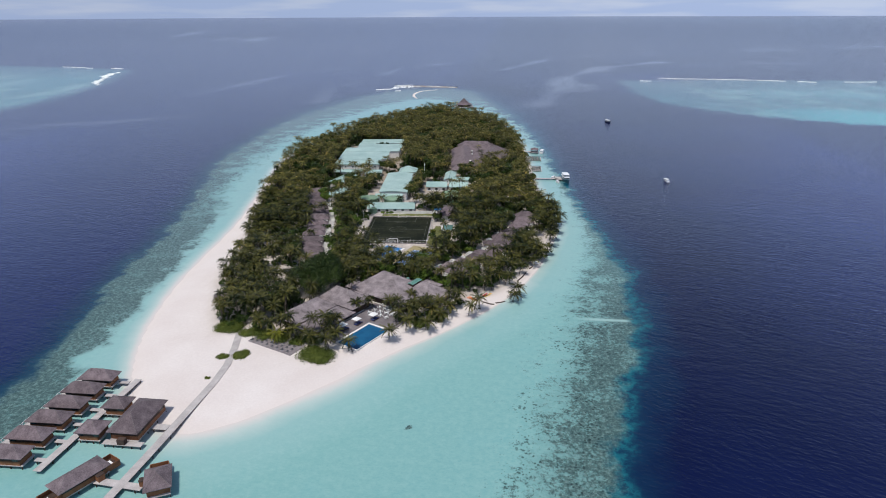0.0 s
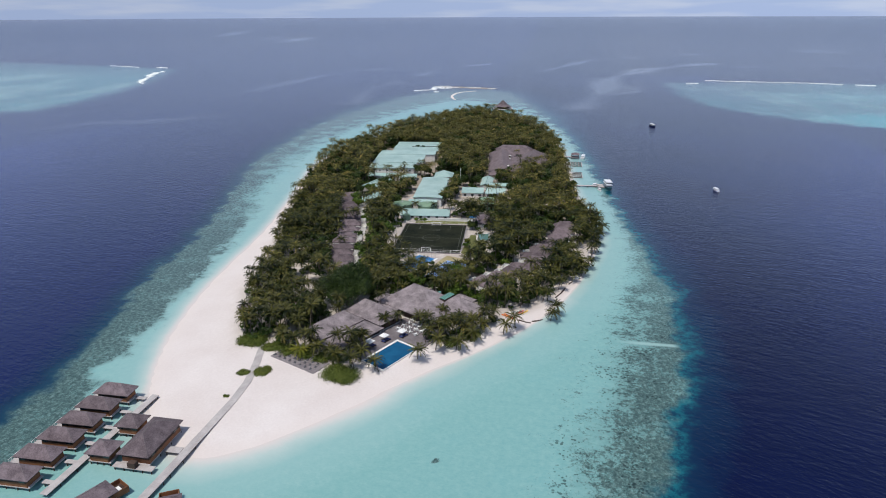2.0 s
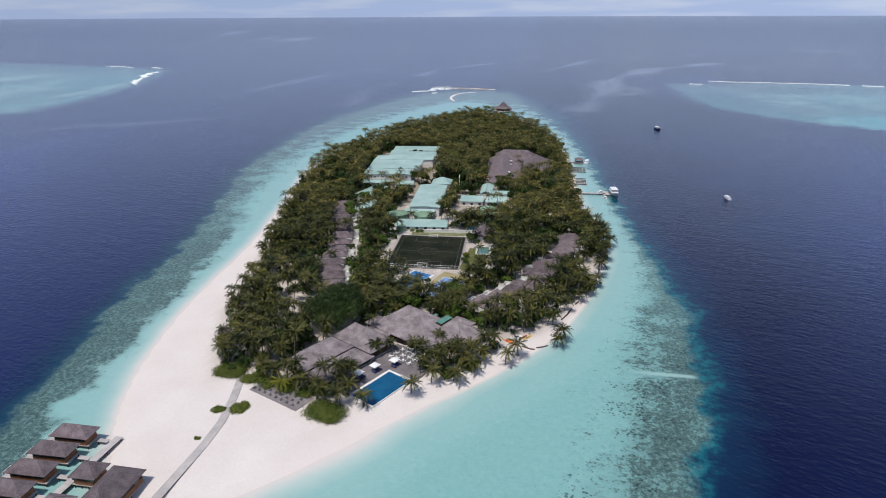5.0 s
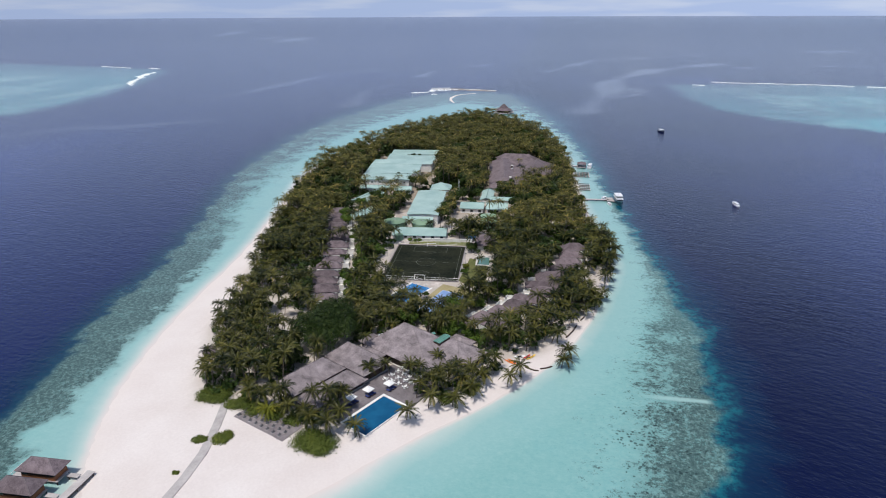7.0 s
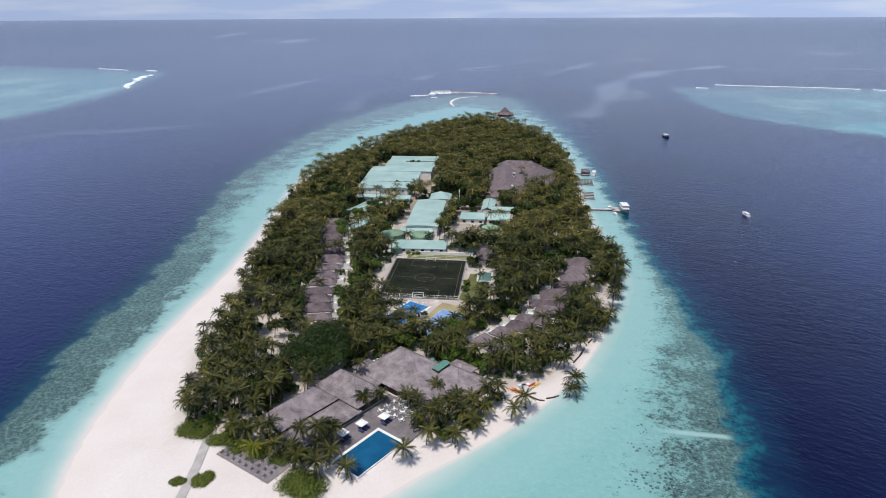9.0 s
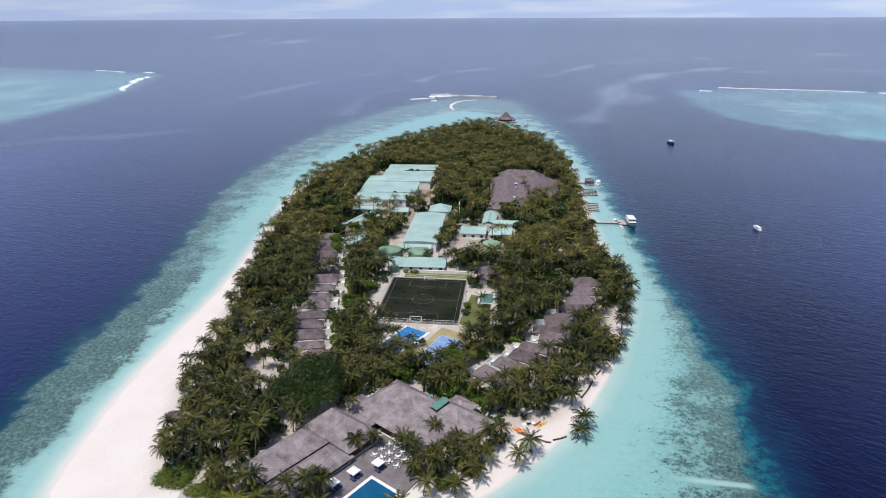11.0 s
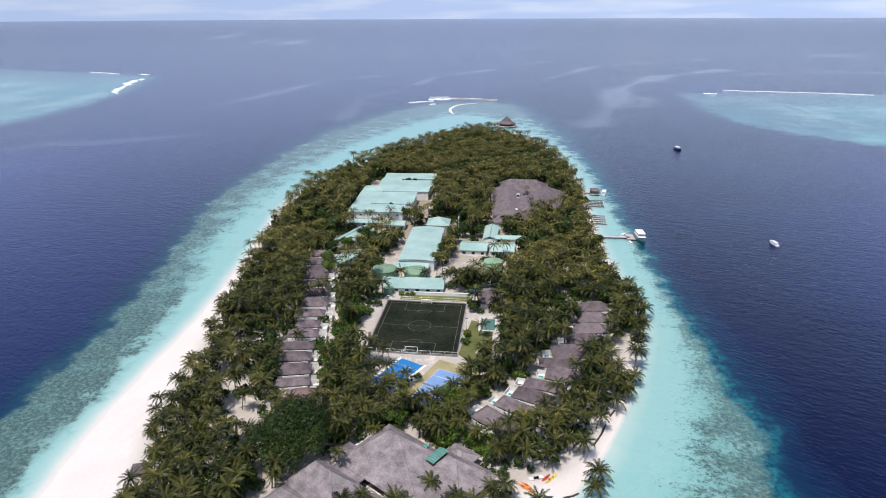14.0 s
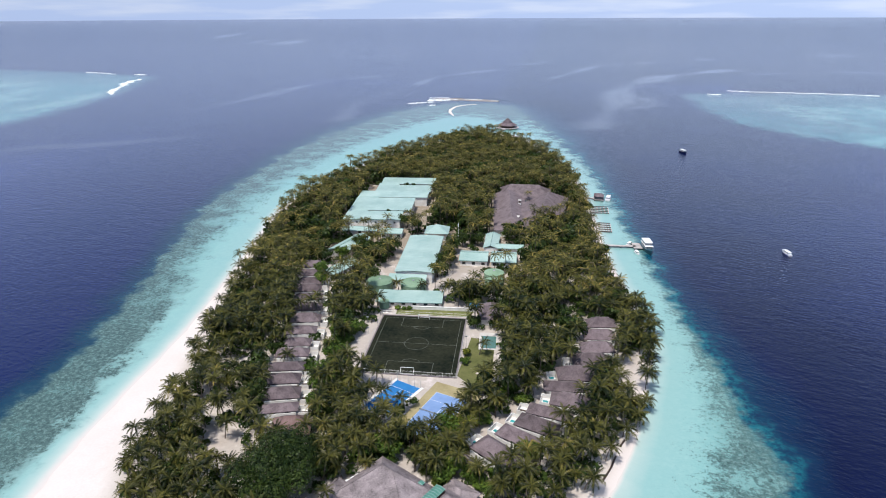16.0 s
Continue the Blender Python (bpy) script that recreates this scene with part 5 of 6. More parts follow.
def court(name, label, x, y, a, L, W, mat_in, surround=None, glass=False, sl=0, sw=0):
    z = gz(x, y)
    c = thing(name, label, "court", kind="structure", m=pose(x, y, z, 0, 0, a))
    if surround:
        part("surround", Shape().box(-sl / 2, sl / 2, -sw / 2, sw / 2, -0.5, 0.10), surround, c)
    part("court_floor", Shape().box(-L / 2, L / 2, -W / 2, W / 2, -0.4, 0.13), mat_in, c)
    s = Shape()
    for b in ((-L / 2, L / 2, -W / 2, -W / 2 + 0.1), (-L / 2, L / 2, W / 2 - 0.1, W / 2), (-L / 2, -L / 2 + 0.1, -W / 2, W / 2), (L / 2 - 0.1, L / 2, -W / 2, W / 2), (-L * 0.29, -L * 0.29 + 0.1, -W / 2, W / 2),
              (L * 0.29, L * 0.29 + 0.1, -W / 2, W / 2), (-L * 0.29, L * 0.29, -0.05, 0.05)):
        s.add([(b[0], b[2], 0.136), (b[1], b[2], 0.136), (b[1], b[3], 0.136), (b[0], b[3], 0.136)], [(0, 1, 2, 3)])
    part("court_lines", s, WHITE_PAINT, c)
    part("net", Shape().box(-0.03, 0.03, -W / 2 - 0.3, W / 2 + 0.3, 0.35, 0.95), METAL, c, "grey court net")
    for sy in (-1, 1):
        part("net_post", Shape().rod((0, sy * (W / 2 + 0.3), 0.1), (0, sy * (W / 2 + 0.3), 1.1), 0.05), METAL, c)
    if glass:
        for sx in (-1, 1):
            for k in range(5):
                part("fence_post", Shape().rod((sx * (L / 2 + 0.1), -W / 2 + k * W / 4, 0), (sx * (L / 2 + 0.1), -W / 2 + k * W / 4, 3.6), 0.05), METAL, c)
            part("fence_rail", Shape().rod((sx * (L / 2 + 0.1), -W / 2, 3.6), (sx * (L / 2 + 0.1), W / 2, 3.6), 0.05), METAL, c)
            part("edge_slab", Shape().box(-L / 2 - 0.8, L / 2 + 0.8, sx * (W / 2 + 0.5) - 0.5, sx * (W / 2 + 0.5) + 0.5, -0.4, 0.16), PLASTER, c)
        for sy in (-1, 1):
            for k in range(7):
                part("fence_post", Shape().rod((-L / 2 + k * L / 6, sy * (W / 2 + 0.1), 0), (-L / 2 + k * L / 6, sy * (W / 2 + 0.1), 3.6 if k in (0, 1, 5, 6) else 3.0), 0.05), METAL, c)
    return c


court("padel_court", "bright blue padel court with a metal cage", -67.8, 304.2, 67, 20, 10.4, COURT_BLUE, glass=True)
court("tennis_court", "faded blue tennis court on a tan surround", -50.7, 296.8, 72, 24, 12.4, COURT_PALE, COURT_TAN, sl=36, sw=18.5)
lawn = tagged(new("lawn", Shape().prism([(-46, 352), (-36, 350), (-34, 318), (-41, 316), (-47.3, 322)], 0.6, gz(-41, 335) + 0.06).mesh("lawn", LAWN)), "short green lawn beside the pitch", "grass", kind="structure")
lawn2 = tagged(new("lawn", Shape().prism([(-83, 373.4), (-82.6, 367.6), (-49.5, 370.2), (-48, 375.8)], 0.6, gz(-66, 372) + 0.06).mesh("lawn", LAWN)), "strip of green lawn behind the pitch", "grass", kind="structure")
kp = thing("small_pool", "small pale turquoise pool in a white surround", "pool", m=pose(-38.4, 349.5, gz(-38, 349), 0, 0, 5))
part("surround", Shape().box(-4.0, 4.0, -6.5, 7.5, -0.4, 0.2), CONCRETE, kp)
part("pool_surface", Shape().box(-3.0, 3.0, -5.5, 4.5, 0, 0.22), surface("dull_teal_water", (0.07, 0.16, 0.15), (0.12, 0.23, 0.21), 0.3, 2, 0.15, spec=0.5), kp)

# ---- shore: pavilion, piers, boats ----
pv = thing("sea_pavilion", "round thatched pavilion on a deck over the sea", "pavilion", m=pose(-73.0, 868.0, 0))
part("deck", Shape().rod((0, 0, 1.2), (0, 0, 1.6), 13.5, n=24), WOOD_DECK, pv)
part("lower_roof", Shape().rod((0, 0, 4.2), (0, 0, 7.6), 11.5, 5.0, n=16), SHINGLE_DARK, pv)
part("upper_roof", Shape().rod((0, 0, 7.7), (0, 0, 12.5), 5.6, 0.2, n=16), SHINGLE_DARK, pv)
part("core", Shape().rod((0, 0, 1.6), (0, 0, 4.6), 8.5, n=16), WOOD_DARK, pv)
for k in range(12):
    a = k * math.tau / 12
    part("post", Shape().rod((11 * math.cos(a), 11 * math.sin(a), -3), (11 * math.cos(a), 11 * math.sin(a), 4.3), 0.18), WOOD_DARK, pv)
boardwalk("pavilion_walk", "timber walkway to the sea pavilion", [(-84, 818), (-75, 856)], 2.4)
boardwalk("arrival_jetty", "narrow timber arrival jetty", [(12.5, 475.0), (33.5, 476.6)], 2.4, 1.2)
boardwalk("dive_jetty", "narrow timber jetty reaching out to a roofed pier", [(2.0, 577.0), (15.5, 575.0)], 2.4, 1.2)


def pier_head(x, y, a, w, d, roofed, label):
    p = thing("pier_head", label, "pier", m=pose(x, y, 0, 0, 0, a))
    part("deck", Shape().box(-w / 2, w / 2, -d / 2, d / 2, 0.9, 1.2), WOOD_DECK, p)
    for sx in (-1, 1):
        for sy in (-1, 1):
            part("post", Shape().rod((sx * (w / 2 - 0.4), sy * (d / 2 - 0.4), -3), (sx * (w / 2 - 0.4), sy * (d / 2 - 0.4), 3.6 if roofed else 1.0), 0.15), WOOD_DARK, p)
    if roofed:
        part("roof", Shape().hip(w, d, 3.6, 5.2, None, 0.2), SHINGLE_DARK, p)
    return p


pier_head(35.0, 477.5, 4, 6, 9, False, "timber pier head with crates")
pier_head(17.8, 575.0, 0, 7, 9, True, "roofed pier head of dark timber")
for x, y, w, d in ((16.8, 548.0, 12, 15), (18.2, 510.0, 7.5, 17)):
    p = thing("floating_frame", "grid of dark floating beams beside the shore", "platform", "floating frames", m=pose(x, y, 0))
    for k in range(6):
        part("beam", Shape().box(-w / 2 + k * w / 5 - 0.35, -w / 2 + k * w / 5 + 0.35, -d / 2, d / 2, 0.1, 0.55), WOOD_DECK, p)
    for k in range(5):
        part("cross_beam", Shape().box(-w / 2, w / 2, -d / 2 + k * d / 4 - 0.35, -d / 2 + k * d / 4 + 0.35, 0.56, 0.85), WOOD_DARK, p)


def boat(x, y, a, L, hull_mat, label, decks=1):
    b = thing("motor_boat", label, "boat", "boats", m=pose(x, y, 0, 0, 0, a))
    s, n = Shape(), 9
    rows = []
    for k in range(n):
        q = k / (n - 1)
        w = L * 0.155 * (1 - max(0, (q - 0.55) / 0.45) ** 2.2) + 0.03
        z = 0.13 * L * (0.75 + 0.5 * q * q)
        rows.append([(-L / 2 + L * q, -w, z), (-L / 2 + L * q * 0.96, -w * 0.7, -0.3), (-L / 2 + L * q * 0.96, w * 0.7, -0.3), (-L / 2 + L * q, w, z)])
    p = [v for r in rows for v in r]
    f = []
    for k in range(n - 1):
        for i in range(4):
            j = (i + 1) % 4
            f.append((4 * k + i, 4 * k + 4 + i, 4 * k + 4 + j, 4 * k + j))
    f += [(0, 1, 2, 3), (4 * n - 1, 4 * n - 2, 4 * n - 3, 4 * n - 4)]
    s.add(p, f)
    part("hull", s, hull_mat, b)
    z = 0.11 * L
    for d in range(decks):
        c = part("cabin", Shape().box(-L * (0.36 - 0.05 * d), L * (0.2 - 0.08 * d), -L * 0.115, L * 0.115, z, z + 0.2 * L ** 0.75, None, 0.12), WHITE_PAINT, b)
        hgt = 0.2 * L ** 0.75
        part("window_band", Shape().box(-L * (0.34 - 0.05 * d), L * (0.215 - 0.08 * d), -L * 0.12, L * 0.12, z + hgt * 0.45, z + hgt * 0.72), GLASS, c)
        part("cabin_roof", Shape().box(-L * (0.42 - 0.06 * d), L * (0.24 - 0.08 * d), -L * 0.135, L * 0.135, z + hgt, z + hgt + 0.14), HULL, b)
        z += hgt + 0.14
    part("mast", Shape().rod((-L * 0.1, 0, z), (-L * 0.1, 0, z + 0.16 * L), 0.05), METAL, b)
    return b


boat(39.8, 473.6, -82, 17.0, TEAL_HULL, "large two-deck boat with a dark teal hull moored at the jetty", 2)
boat(25.0, 578.0, 80, 11.0, HULL, "white boat moored at the roofed pier")
boat(33.5, 467.0, -75, 6.0, HULL, "small white dinghy by the pier")
boat(30.8, 482.0, 60, 6.0, HULL, "small white boat by the pier")
boat(108.5, 757.0, -70, 12.0, NAVY_HULL, "dark-hulled boat with a white cabin at anchor")
boat(116.8, 481.0, 104, 8.0, HULL, "white motor boat lying at anchor on dark water")


def kayak(mat, x, y, a, label):
    k = thing("kayak", label, "kayak", "kayaks on the beach", m=pose(x, y, gz(x, y), 0, 0, a))
    rows, n = [], 7
    for i in range(n):
        q = i / (n - 1)
        w = 0.42 * math.sin(math.pi * min(max(q, 0.03), 0.97)) ** 0.6
        rows.append([(-1.9 + 3.8 * q, -w, 0.34 + 0.12 * abs(q - 0.5)), (-1.9 + 3.8 * q, 0, 0.02 + 0.2 * abs(q - 0.5)), (-1.9 + 3.8 * q, w, 0.34 + 0.12 * abs(q - 0.5)), (-1.9 + 3.8 * q, 0, 0.42 + 0.1 * abs(q - 0.5))])
    f = [(4 * i + j, 4 * i + (j + 1) % 4, 4 * i + 4 + (j + 1) % 4, 4 * i + 4 + j) for i in range(n - 1) for j in range(4)]
    part("hull", Shape().add([v for r in rows for v in r], f), mat, k)
    part("cockpit", Shape().box(-0.5, 0.5, -0.2, 0.2, 0.36, 0.47), CUSHION, k)


for i, (mat_, lab) in enumerate(((ORANGE, "orange plastic kayak on the sand"), (ORANGE, "orange plastic kayak on the sand"), (RED, "red plastic kayak on the sand"), (YELLOW, "yellow plastic kayak on the sand"),
                                 (YELLOW, "yellow plastic kayak on the sand"), (ORANGE, "orange plastic kayak on the sand"))):
    kayak(mat_, (-17.6, -16.6, -11.2, -10.2, -9.3, -15.6)[i], (252.6, 253.4, 257.6, 257.0, 258.2, 251.8)[i], (-35, -35, 55, 55, 55, -35)[i], lab)
for x, y, a in ((-14.2, 256.8, 20), (13.0, 300.5, 15), (-13.0, 257.4, 25)):
    boat(x, y, a, 4.5, HULL, "small white sailing dinghy hull pulled up on the beach")


# ---- odds and ends on shore ----
# dark rods stand in for the scalloped erosion line along the beach
def driftwood(pts, r, label):
    s = Shape()
    for a, b in zip(pts, pts[1:]):
        s.rod((a[0], a[1], gz(*a) + 0.15), (b[0], b[1], gz(*b) + 0.15), r, r * 0.85, 7)
    return tagged(new("driftwood_log", s.mesh("driftwood_log", WOOD_DARK)), label, "driftwood", "driftwood on the shore")


for pts in (((-11.6, 250.6), (-8.2, 249.6), (-6.6, 249.9)), ((-6.0, 251.2), (-3.4, 252.6), (-1.8, 253.9)), ((3.4, 275.8), (6.0, 281.5), (7.8, 287.0)), ((9.5, 292), (11.2, 295.5)), ((-13.4, 244.6), (-12.2, 244.2))):
    driftwood(pts, 0.32, "dark rounded ledge along the eroded edge of the sand")
mast = thing("radio_mast", "slim white radio mast among the service buildings", "mast", m=pose(-69, 463, gz(-69, 463)))
part("pole", Shape().rod((0, 0, 0), (0, 0, 13), 0.22, 0.1), WHITE_PAINT, mast)
part("antenna", Shape().box(-0.25, 0.25, -0.25, 0.25, 10.5, 12.2), WHITE_PAINT, mast)
tarp = thing("blue_canopy", "small blue canopy on posts by the sports pavilion", "canopy", m=pose(-47.5, 378.5, gz(-47, 378), 0, 0, 5))
part("cloth", Shape().hip(6, 4, 2.4, 2.9, None, 0.06), COURT_BLUE, tarp)
for sx in (-2.6, 2.6):
    for sy in (-1.7, 1.7):
        part("post", Shape().rod((sx, sy, 0), (sx, sy, 2.4), 0.05), METAL, tarp)


# ---- vegetation ----
def frond_mesh(rng, length, rise, droop, az, leaflets, width):
    """One palm frond: an arching rib with narrow leaflets that hang to both sides, as triangles."""
    ca, sa = math.cos(az), math.sin(az)
    v, f = [], []
    n = leaflets
    pts = []
    for k in range(n + 1):
        q = k / n
        r = length * (q - 0.16 * droop * q * q)
        z = length * (rise * q - droop * 0.62 * q ** 2.1)
        pts.append((r, z))
    twist, sway = rng.uniform(-0.3, 0.3), rng.uniform(-0.12, 0.12)
    v += [(r * ca - sway * r * r / length * sa, r * sa + sway * r * r / length * ca, z) for r, z in pts]
    for k in range(n):
        q = (k + 0.5) / n
        w = width * (0.2 + 0.9 * math.sin(math.pi * min(1, q * 0.82 + 0.12)) ** 0.8) if q > 0.1 else 0.12
        (r0, z0), (r1, z1) = pts[k], pts[k + 1]
        side = sway * r1 * r1 / length
        for s in (-1, 1):
            ww = w * s * rng.uniform(0.75, 1.15) + side
            rt, zt = r1 + 0.45 * w, z1 + (z1 - z0) * 0.5 - rng.uniform(0.35, 0.75) * w
            i = len(v)
            v.append((rt * ca - ww * sa, rt * sa + ww * ca, zt + twist * (ww - side)))
            f.append((k, k + 1, i) if s > 0 else (k + 1, k, i))
    return v, f


def crown_parts(seed, fine):
    """A crown: young fronds upright, ripe ones arching wide, the oldest hanging."""
    rng = random.Random(seed)
    s = Shape()
    n = rng.randint(25, 29) if fine else rng.randint(20, 23)
    for k in range(n):
        q = k / n
        az = k * 2.39996 + rng.uniform(-0.3, 0.3)
        rise = 0.95 - 0.98 * q + rng.uniform(-0.12, 0.12)
        droop = 0.72 + 0.3 * q + rng.uniform(-0.15, 0.15)
        length = rng.uniform(4.3, 5.6) * (0.72 + 0.28 * min(1, 3 * q)) * (1.0 if q < 0.8 else 0.85)
        if fine:
            v, f = frond_mesh(rng, length, rise, droop, az, 13, 0.62)
        else:
            v, f = frond_mesh(rng, length, rise, droop, az, 8, 0.56)
        s.add(v, f)
    return s


def palm_kind(seed, height, lean, leaf=PALM, label="tall coconut palm with a slim grey trunk and green fronds"):
    rng = random.Random(seed)
    p = thing("palm_tree", label, "palm tree", "coconut palms")
    tr = Shape()
    prev, a = None, rng.uniform(0, math.tau)
    pts = []
    for k in range(6):
        q = k / 5
        off = lean * height * q ** 1.6
        pts.append((off, 0.25 * math.sin(q * 3 + a) * q, -0.6 + (height + 0.6) * q))
    for k in range(5):
        tr.rod(pts[k], pts[k + 1], 0.24 - 0.025 * k, 0.215 - 0.025 * k, 7)
    part("trunk", tr, TRUNK, p)
    cr = part("crown", crown_parts(seed, True), leaf, p)
    cr.location = pts[-1]
    nut = Shape()
    for k in range(6):
        b = k * math.tau / 6
        nut.add([(0.3 * math.cos(b) + x, 0.3 * math.sin(b) + y, z - 0.25) for x, y, z in ((0.15, 0, 0), (-0.15, 0, 0), (0, 0.15, 0), (0, -0.15, 0), (0, 0, 0.2), (0, 0, -0.2))],
                [(0, 2, 4), (2, 1, 4), (1, 3, 4), (3, 0, 4), (2, 0, 5), (1, 2, 5), (3, 1, 5), (0, 3, 5)])
    part("coconut_cluster", nut, SHRUB, p, "cluster of coconuts").location = pts[-1]
    return p


def leaf_cloud(rng, lobes, count, size, flat=0.75):
    """Leaf sprays scattered over overlapping lobes: small bent quads that face outwards, with gaps."""
    v, f = [], []
    tot = sum(r * r for *_, r in lobes)
    for cx, cy, cz, r in lobes:
        for _ in range(max(4, int(count * r * r / tot))):
            d = Vector((rng.gauss(0, 1), rng.gauss(0, 1), rng.gauss(0.25, 1))).normalized()
            if d.z < -0.45:
                d.z *= -0.5
            p = Vector((cx, cy, cz)) + Vector((d.x * r, d.y * r, d.z * r * flat)) * rng.uniform(0.6, 1.06)
            t = (d + Vector((rng.uniform(-0.45, 0.45), rng.uniform(-0.45, 0.45), rng.uniform(-0.25, 0.5)))).normalized()
            a = t.orthogonal().normalized()
            a.rotate(Matrix.Rotation(rng.uniform(0, math.tau), 3, t))
            b = t.cross(a)
            s = size * rng.uniform(0.6, 1.3)
            i = len(v)
            v += [p - a * s, p - b * s * 0.55 + t * 0.12 * s, p + a * s, p + b * s * 0.55 + t * 0.12 * s]
            f.append((i, i + 1, i + 2, i + 3))
    return v, f


def lobes_of(rng, radius, height, n):
    out = [(0, 0, height * 0.58, radius * 0.62)]
    for k in range(n):
        a, q = rng.uniform(0, math.tau), rng.uniform(0.35, 0.75)
        out.append((radius * q * math.cos(a), radius * q * math.sin(a), height * rng.uniform(0.42, 0.84), radius * rng.uniform(0.24, 0.44)))
    return out


def broad_tree(x, y, radius, height, leaves, size, seed, label, mat=BROAD):
    rng = random.Random(seed)
    t = thing("broadleaf_tree", label, "tree", "broadleaf trees", m=pose(x, y, gz(x, y)))
    tr = Shape().rod((0, 0, -0.5), (0.2, 0.1, height * 0.4), 0.05 * height, 0.03 * height, 8)
    for k in range(6):
        a = k * math.tau / 6 + rng.uniform(-0.3, 0.3)
        tr.rod((0.2, 0.1, height * 0.36), (radius * 0.6 * math.cos(a), radius * 0.6 * math.sin(a), height * rng.uniform(0.6, 0.75)), 0.022 * height, 0.008 * height, 6)
    part("trunk", tr, TRUNK, t)
    v, f = leaf_cloud(rng, lobes_of(rng, radius, height, 24), leaves, size, 0.9)
    part("crown", Shape().add(v, f), mat, t)
    return t


# clearings: oblongs (x, y, angle, half length, half width) and open sandy places
CLEAR = []
for ob in list(scene.collection.objects):
    if ob.parent is None and ob.type == "EMPTY" and ob.name.split(".")[0] in (
            "beach_villa", "garden_villa", "brown_villa", "court_house", "staff_block", "staff_wing", "annex", "power_hall", "side_annex", "side_store", "front_shed", "clinic", "store_house",
            "aqua_pavilion", "assembly_hall", "villa_yard", "small_pool", "water_tank", "shore_hut") or ob.name.startswith("restaurant_"):
        ext = [c.data for c in ob.children if c.type == "MESH"]
        co = np.array([v.co[:2] for me in ext for v in me.vertices])
        lo, hi = co.min(0), co.max(0)
        mid = ob.matrix_basis @ Vector(((lo[0] + hi[0]) / 2, (lo[1] + hi[1]) / 2, 0))
        ex = 1.6 if ob.name.startswith(("villa_yard", "water_tank")) else -1.8 if ob.name.startswith("garden_villa") else 2.4 if ob.name.split(".")[0] in ("clinic", "store_house", "power_hall", "aqua_pavilion", "side_store", "annex") else -1.0 if ob.name.startswith("assembly_hall") else 0.0
        CLEAR.append((mid.x, mid.y, ob.rotation_euler.z if ob.rotation_mode != "QUATERNION" else 0.0, (hi[0] - lo[0]) / 2 + ex, (hi[1] - lo[1]) / 2 + max(ex, 0) * (ex > 2)))
CLEAR += [(-67.6, 343, radians(3.6), 21.5, 25), (-67.8, 304.2, radians(67), 11, 6.5), (-50.7, 298, radians(72), 12.5, 7.5), (-66, 374, radians(4), 20, 4), (-80, 380, radians(6), 18, 8), (-40, 334, 0, 6, 17), (-57, 212, radians(62), 13, 9),
          (-54, 236, radians(62), 11, 8), (-90, 203, radians(-23), 13, 5), (-62, 315.5, radians(3.6), 21, 2.5), (-89.5, 252.5, 0.5, 10, 10)]
# open sand: paths and yards
OPEN = [(-91, 335, radians(80), 24, 2.6), (-99.5, 314, radians(104), 22, 2.2), (-108, 347, radians(108), 24, 2.0), (-96, 272, 0.3, 8, 3.5), (-56, 271, radians(118), 6, 2), (-133, 315, 0.4, 7, 4.2), (-123, 286, 1.0, 6.5, 4.5),
          (-112, 269, radians(120), 11, 5.5), (-86, 238, radians(60), 12, 2), (-89, 222, 1.0, 3, 3), (-98, 428, radians(85), 30, 4), (-99, 452, 0.0, 9, 9), (-60, 412, radians(80), 14, 7), (-66, 455, radians(90), 14, 3),
          (-103, 462, 0.1, 10, 5), (-30, 252.5, radians(-20), 7, 2.5), (16.2, 331, radians(86), 15, 4.2), (-41.2, 284.0, 0, 4, 4), (-18.4, 278.5, 0.3, 3.5, 3), (2, 419, 0.5, 3, 4), (-12, 254.5, radians(20), 8, 4),
          (-110, 212, 1.1, 6, 1.6), (-83, 575, 0.2, 5, 4), (-63, 512, radians(70), 9, 3), (-75, 530, 0.2, 4, 5), (-96, 505, radians(80), 20, 2.5),
          (-44, 395, radians(92), 22, 2), (-58, 399, 0.1, 9, 7), (-31.5, 361, 0, 4, 4), (-127, 227, radians(60), 3, 2), (-89, 258, radians(60), 3, 2)]


def blocked(px, py, pad):
    bad = np.zeros(px.shape, bool)
    for cx, cy, a, hx, hy in CLEAR + [(o[0], o[1], o[2], o[3] - 0.6 * pad, o[4] - 0.6 * pad) for o in OPEN]:
        dx, dy = px - cx, py - cy
        u, w = dx * math.cos(a) + dy * math.sin(a), -dx * math.sin(a) + dy * math.cos(a)
        bad |= (np.abs(u) < hx + pad) & (np.abs(w) < hy + pad)
    return bad


def scatter(cell, pad, margin, seed, jitter=0.95):
    r = np.random.RandomState(seed)
    gx, gy = np.meshgrid(np.arange(-215, 35, cell), np.arange(196, 830, cell))
    px = gx.ravel() + (r.rand(gx.size) - 0.5) * cell * jitter
    py = gy.ravel() + (r.rand(gx.size) - 0.5) * cell * jitter
    lim = -margin * np.clip((-px - 20) / 60, 0.1, 1) * np.clip((py - 215) / 75, 0.5, 1) + 3.0 * ((px > -8) & (py > 302) & (py < 400)) - 3.0 * ((px > -12) & (py > 255) & (py <= 302))
    keep = (outside(px, py, GROVE) < lim) & ~blocked(px, py, pad)
    return px[keep], py[keep]


